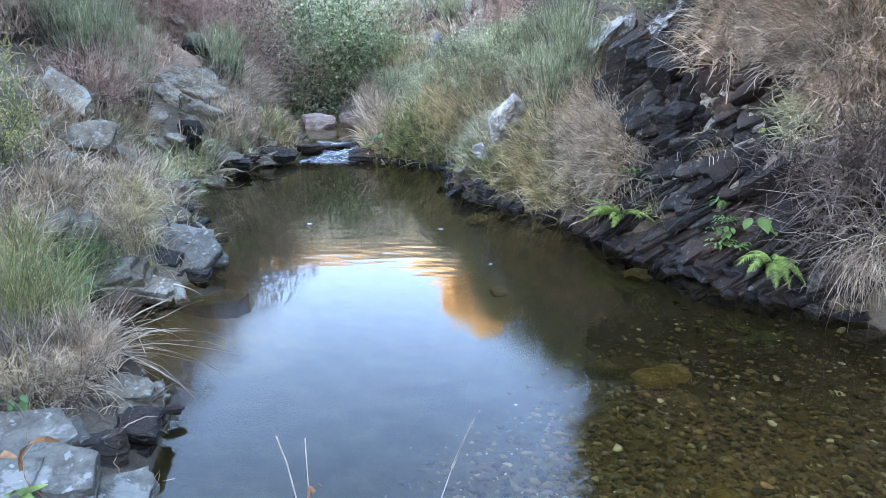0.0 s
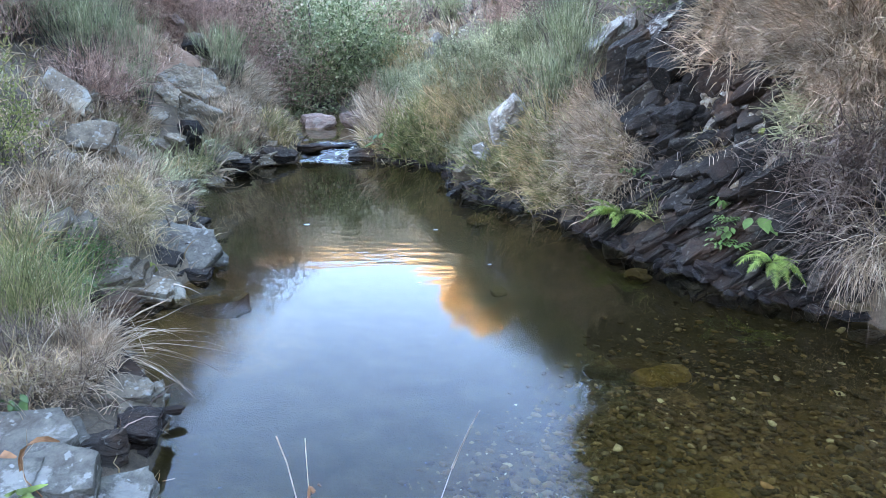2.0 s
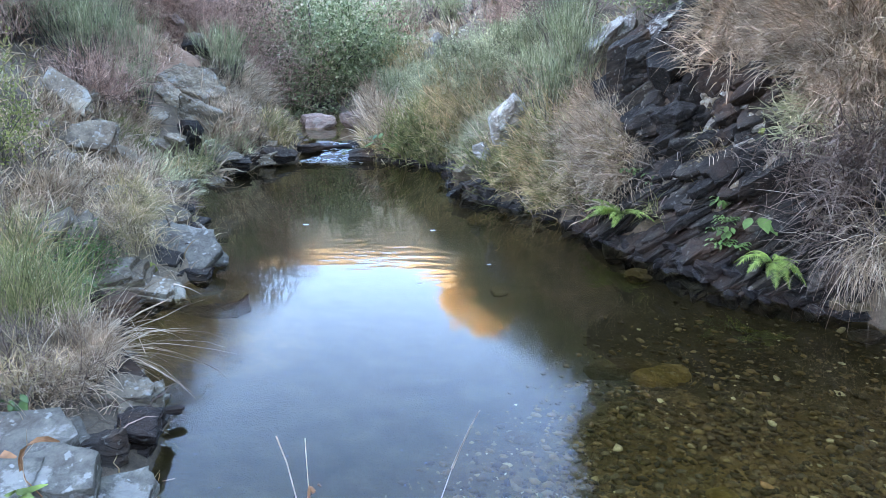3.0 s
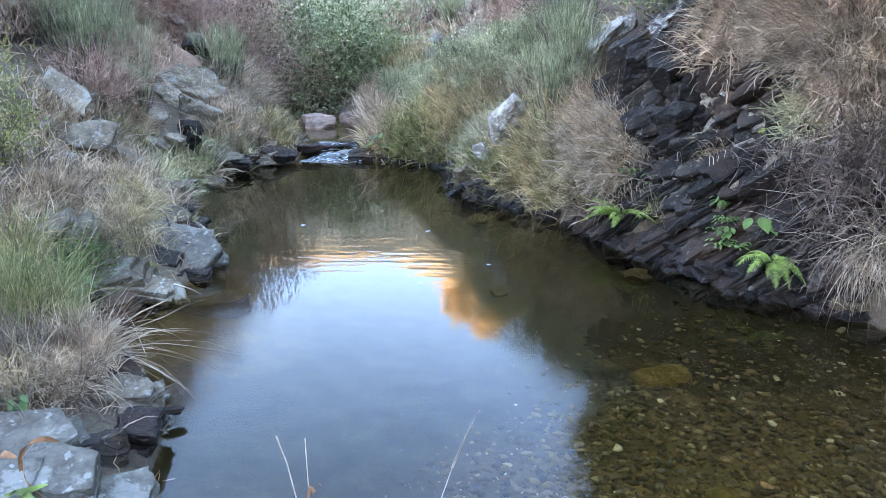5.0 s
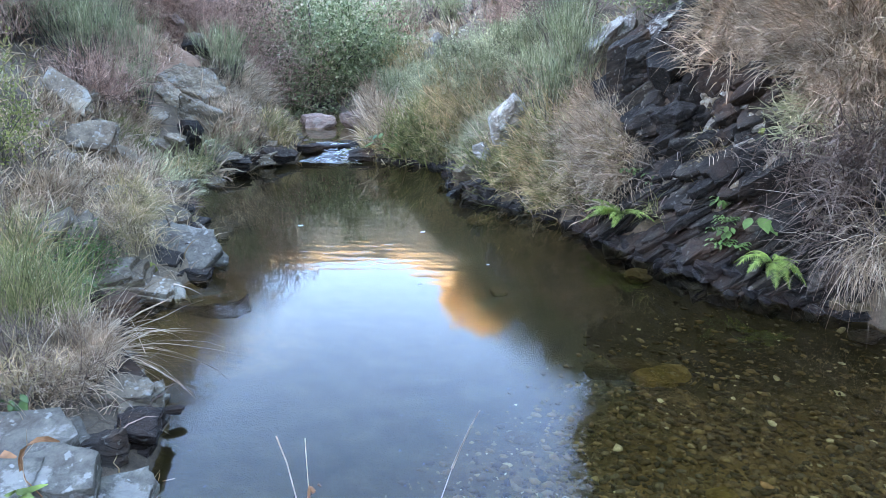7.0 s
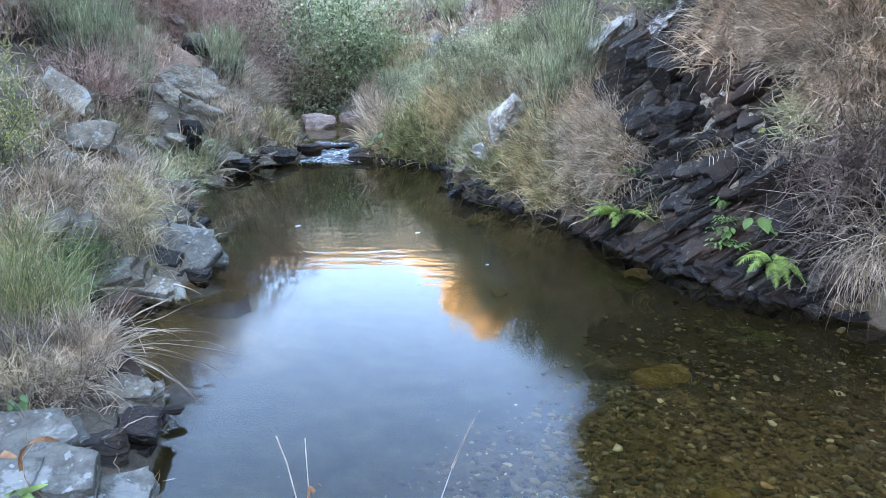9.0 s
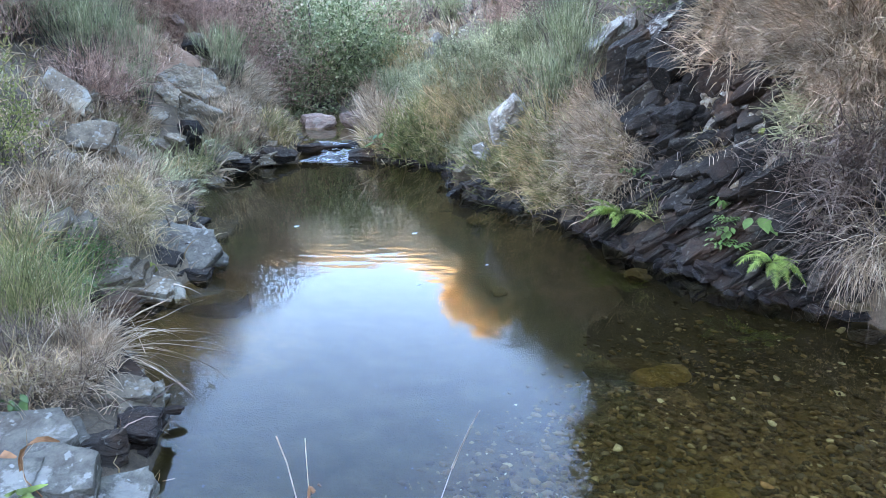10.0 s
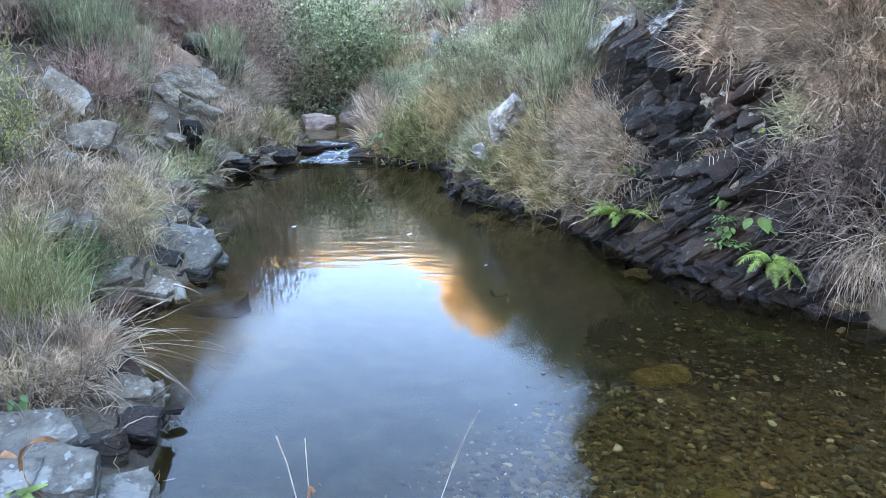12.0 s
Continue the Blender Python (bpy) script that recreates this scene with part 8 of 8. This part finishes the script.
RIFFLE = new("riffle", grid_mesh(np.linspace(-1.66, -.86, 50), np.linspace(7.28, 8.08, 50), tongue, "riffle", WATER))
RIFFLE.visible_shadow = False
tagged(RIFFLE, "sloping tongue of water between the pools", "water", kind="structure")
CRESTS = []
_r = np.random.default_rng(77)
for _i in range(110):
    _t = _r.uniform()
    _y = 7.34 + .58 * _t
    _x = -1.50 + .42 * _t * .5 + _r.uniform(0, .62 - .35 * _t)
    _n = 9
    _w = .012 + .06 * _r.uniform() ** 2
    _px = np.linspace(-_w, _w, _n)
    _py = .25 * _w * np.sin(_px / _w * 2 + _r.uniform(0, 6))
    _turn = _r.normal(0, .5)
    _px, _py = _px * math.cos(_turn) - _py * math.sin(_turn), _px * math.sin(_turn) + _py * math.cos(_turn)
    _pz = tongue(_x + _px, _y + _py) + .006 - float(tongue(np.array([_x]), np.array([_y]))[0])
    _c = new("foam_crest", mesh_of("foam_crest", *tube(np.stack([_px, _py, _pz], 1), .0015 + .0045 * _r.uniform() ** 2, .001, 5), FOAM, True))
    _c.matrix_world = pose(_x, _y, float(tongue(np.array([_x]), np.array([_y]))[0]))
    tagged(_c, "broken white crest of the riffle", "foam", "foam on the water")
    CRESTS.append((_c, _x, _y))


def motions():
    rng = np.random.default_rng(55)
    # the pool's low ripples drift downstream
    walk(POOL, [(t, pose(.02 * math.sin(t), .4 - .07 * t, 0)) for t in range(0, 13)])
    walk(RIFFLE, [(t / 2, pose(.006 * math.sin(2.1 * t), -.02 + .02 * math.sin(1.3 * t), .002 * math.sin(1.7 * t))) for t in range(0, 25)])
    # skaters hold still, drift a little, and dart now and then
    for ob, p in zip(STRIDERS, SKATERS):
        x, y = p[0], p[1]
        ex, ey = (p[2], p[3]) if len(p) == 4 else (x + rng.normal(-.03, .05), y + rng.normal(.01, .06))
        a, dart = rng.uniform(0, 360), rng.uniform(1.5, 10.5)
        d1 = (x + (ex - x) * .2, y + (ey - y) * .2)
        d2 = (x + (ex - x) * .8, y + (ey - y) * .8)
        b = a + rng.normal(0, 25)
        walk(ob, [(0, pose(x, y, 0, 0, 0, a)), (dart, pose(*d1, 0, 0, 0, a + 3)), (dart + .3, pose(*d2, 0, 0, 0, b)), (12, pose(ex, ey, 0, 0, 0, b + 4))])
    for ob, (x, y, ex, ey) in zip(FOAMS, FLECKS):
        walk(ob, [(t, pose(x + (ex - x) * t / 12, y + (ey - y) * t / 12, .002, 0, 0, 3 * t)) for t in (0, 3, 6, 9, 12)])
    # the crests beat to and fro in the current
    for i, (ob, x, y) in enumerate(CRESTS):
        z = ob.matrix_world.translation.z
        f, q = rng.uniform(5, 9), rng.uniform(0, 6.3)
        walk(ob, [(k * .2, pose(x + .012 * math.sin(f * k * .2 + q), y + .025 * math.sin(f * .8 * k * .2 + 2 * q), z + .004 * math.sin(f * 1.3 * k * .2 + q), 0, 0, 14 * math.sin(f * k * .2))) for k in range(61)])


motions()
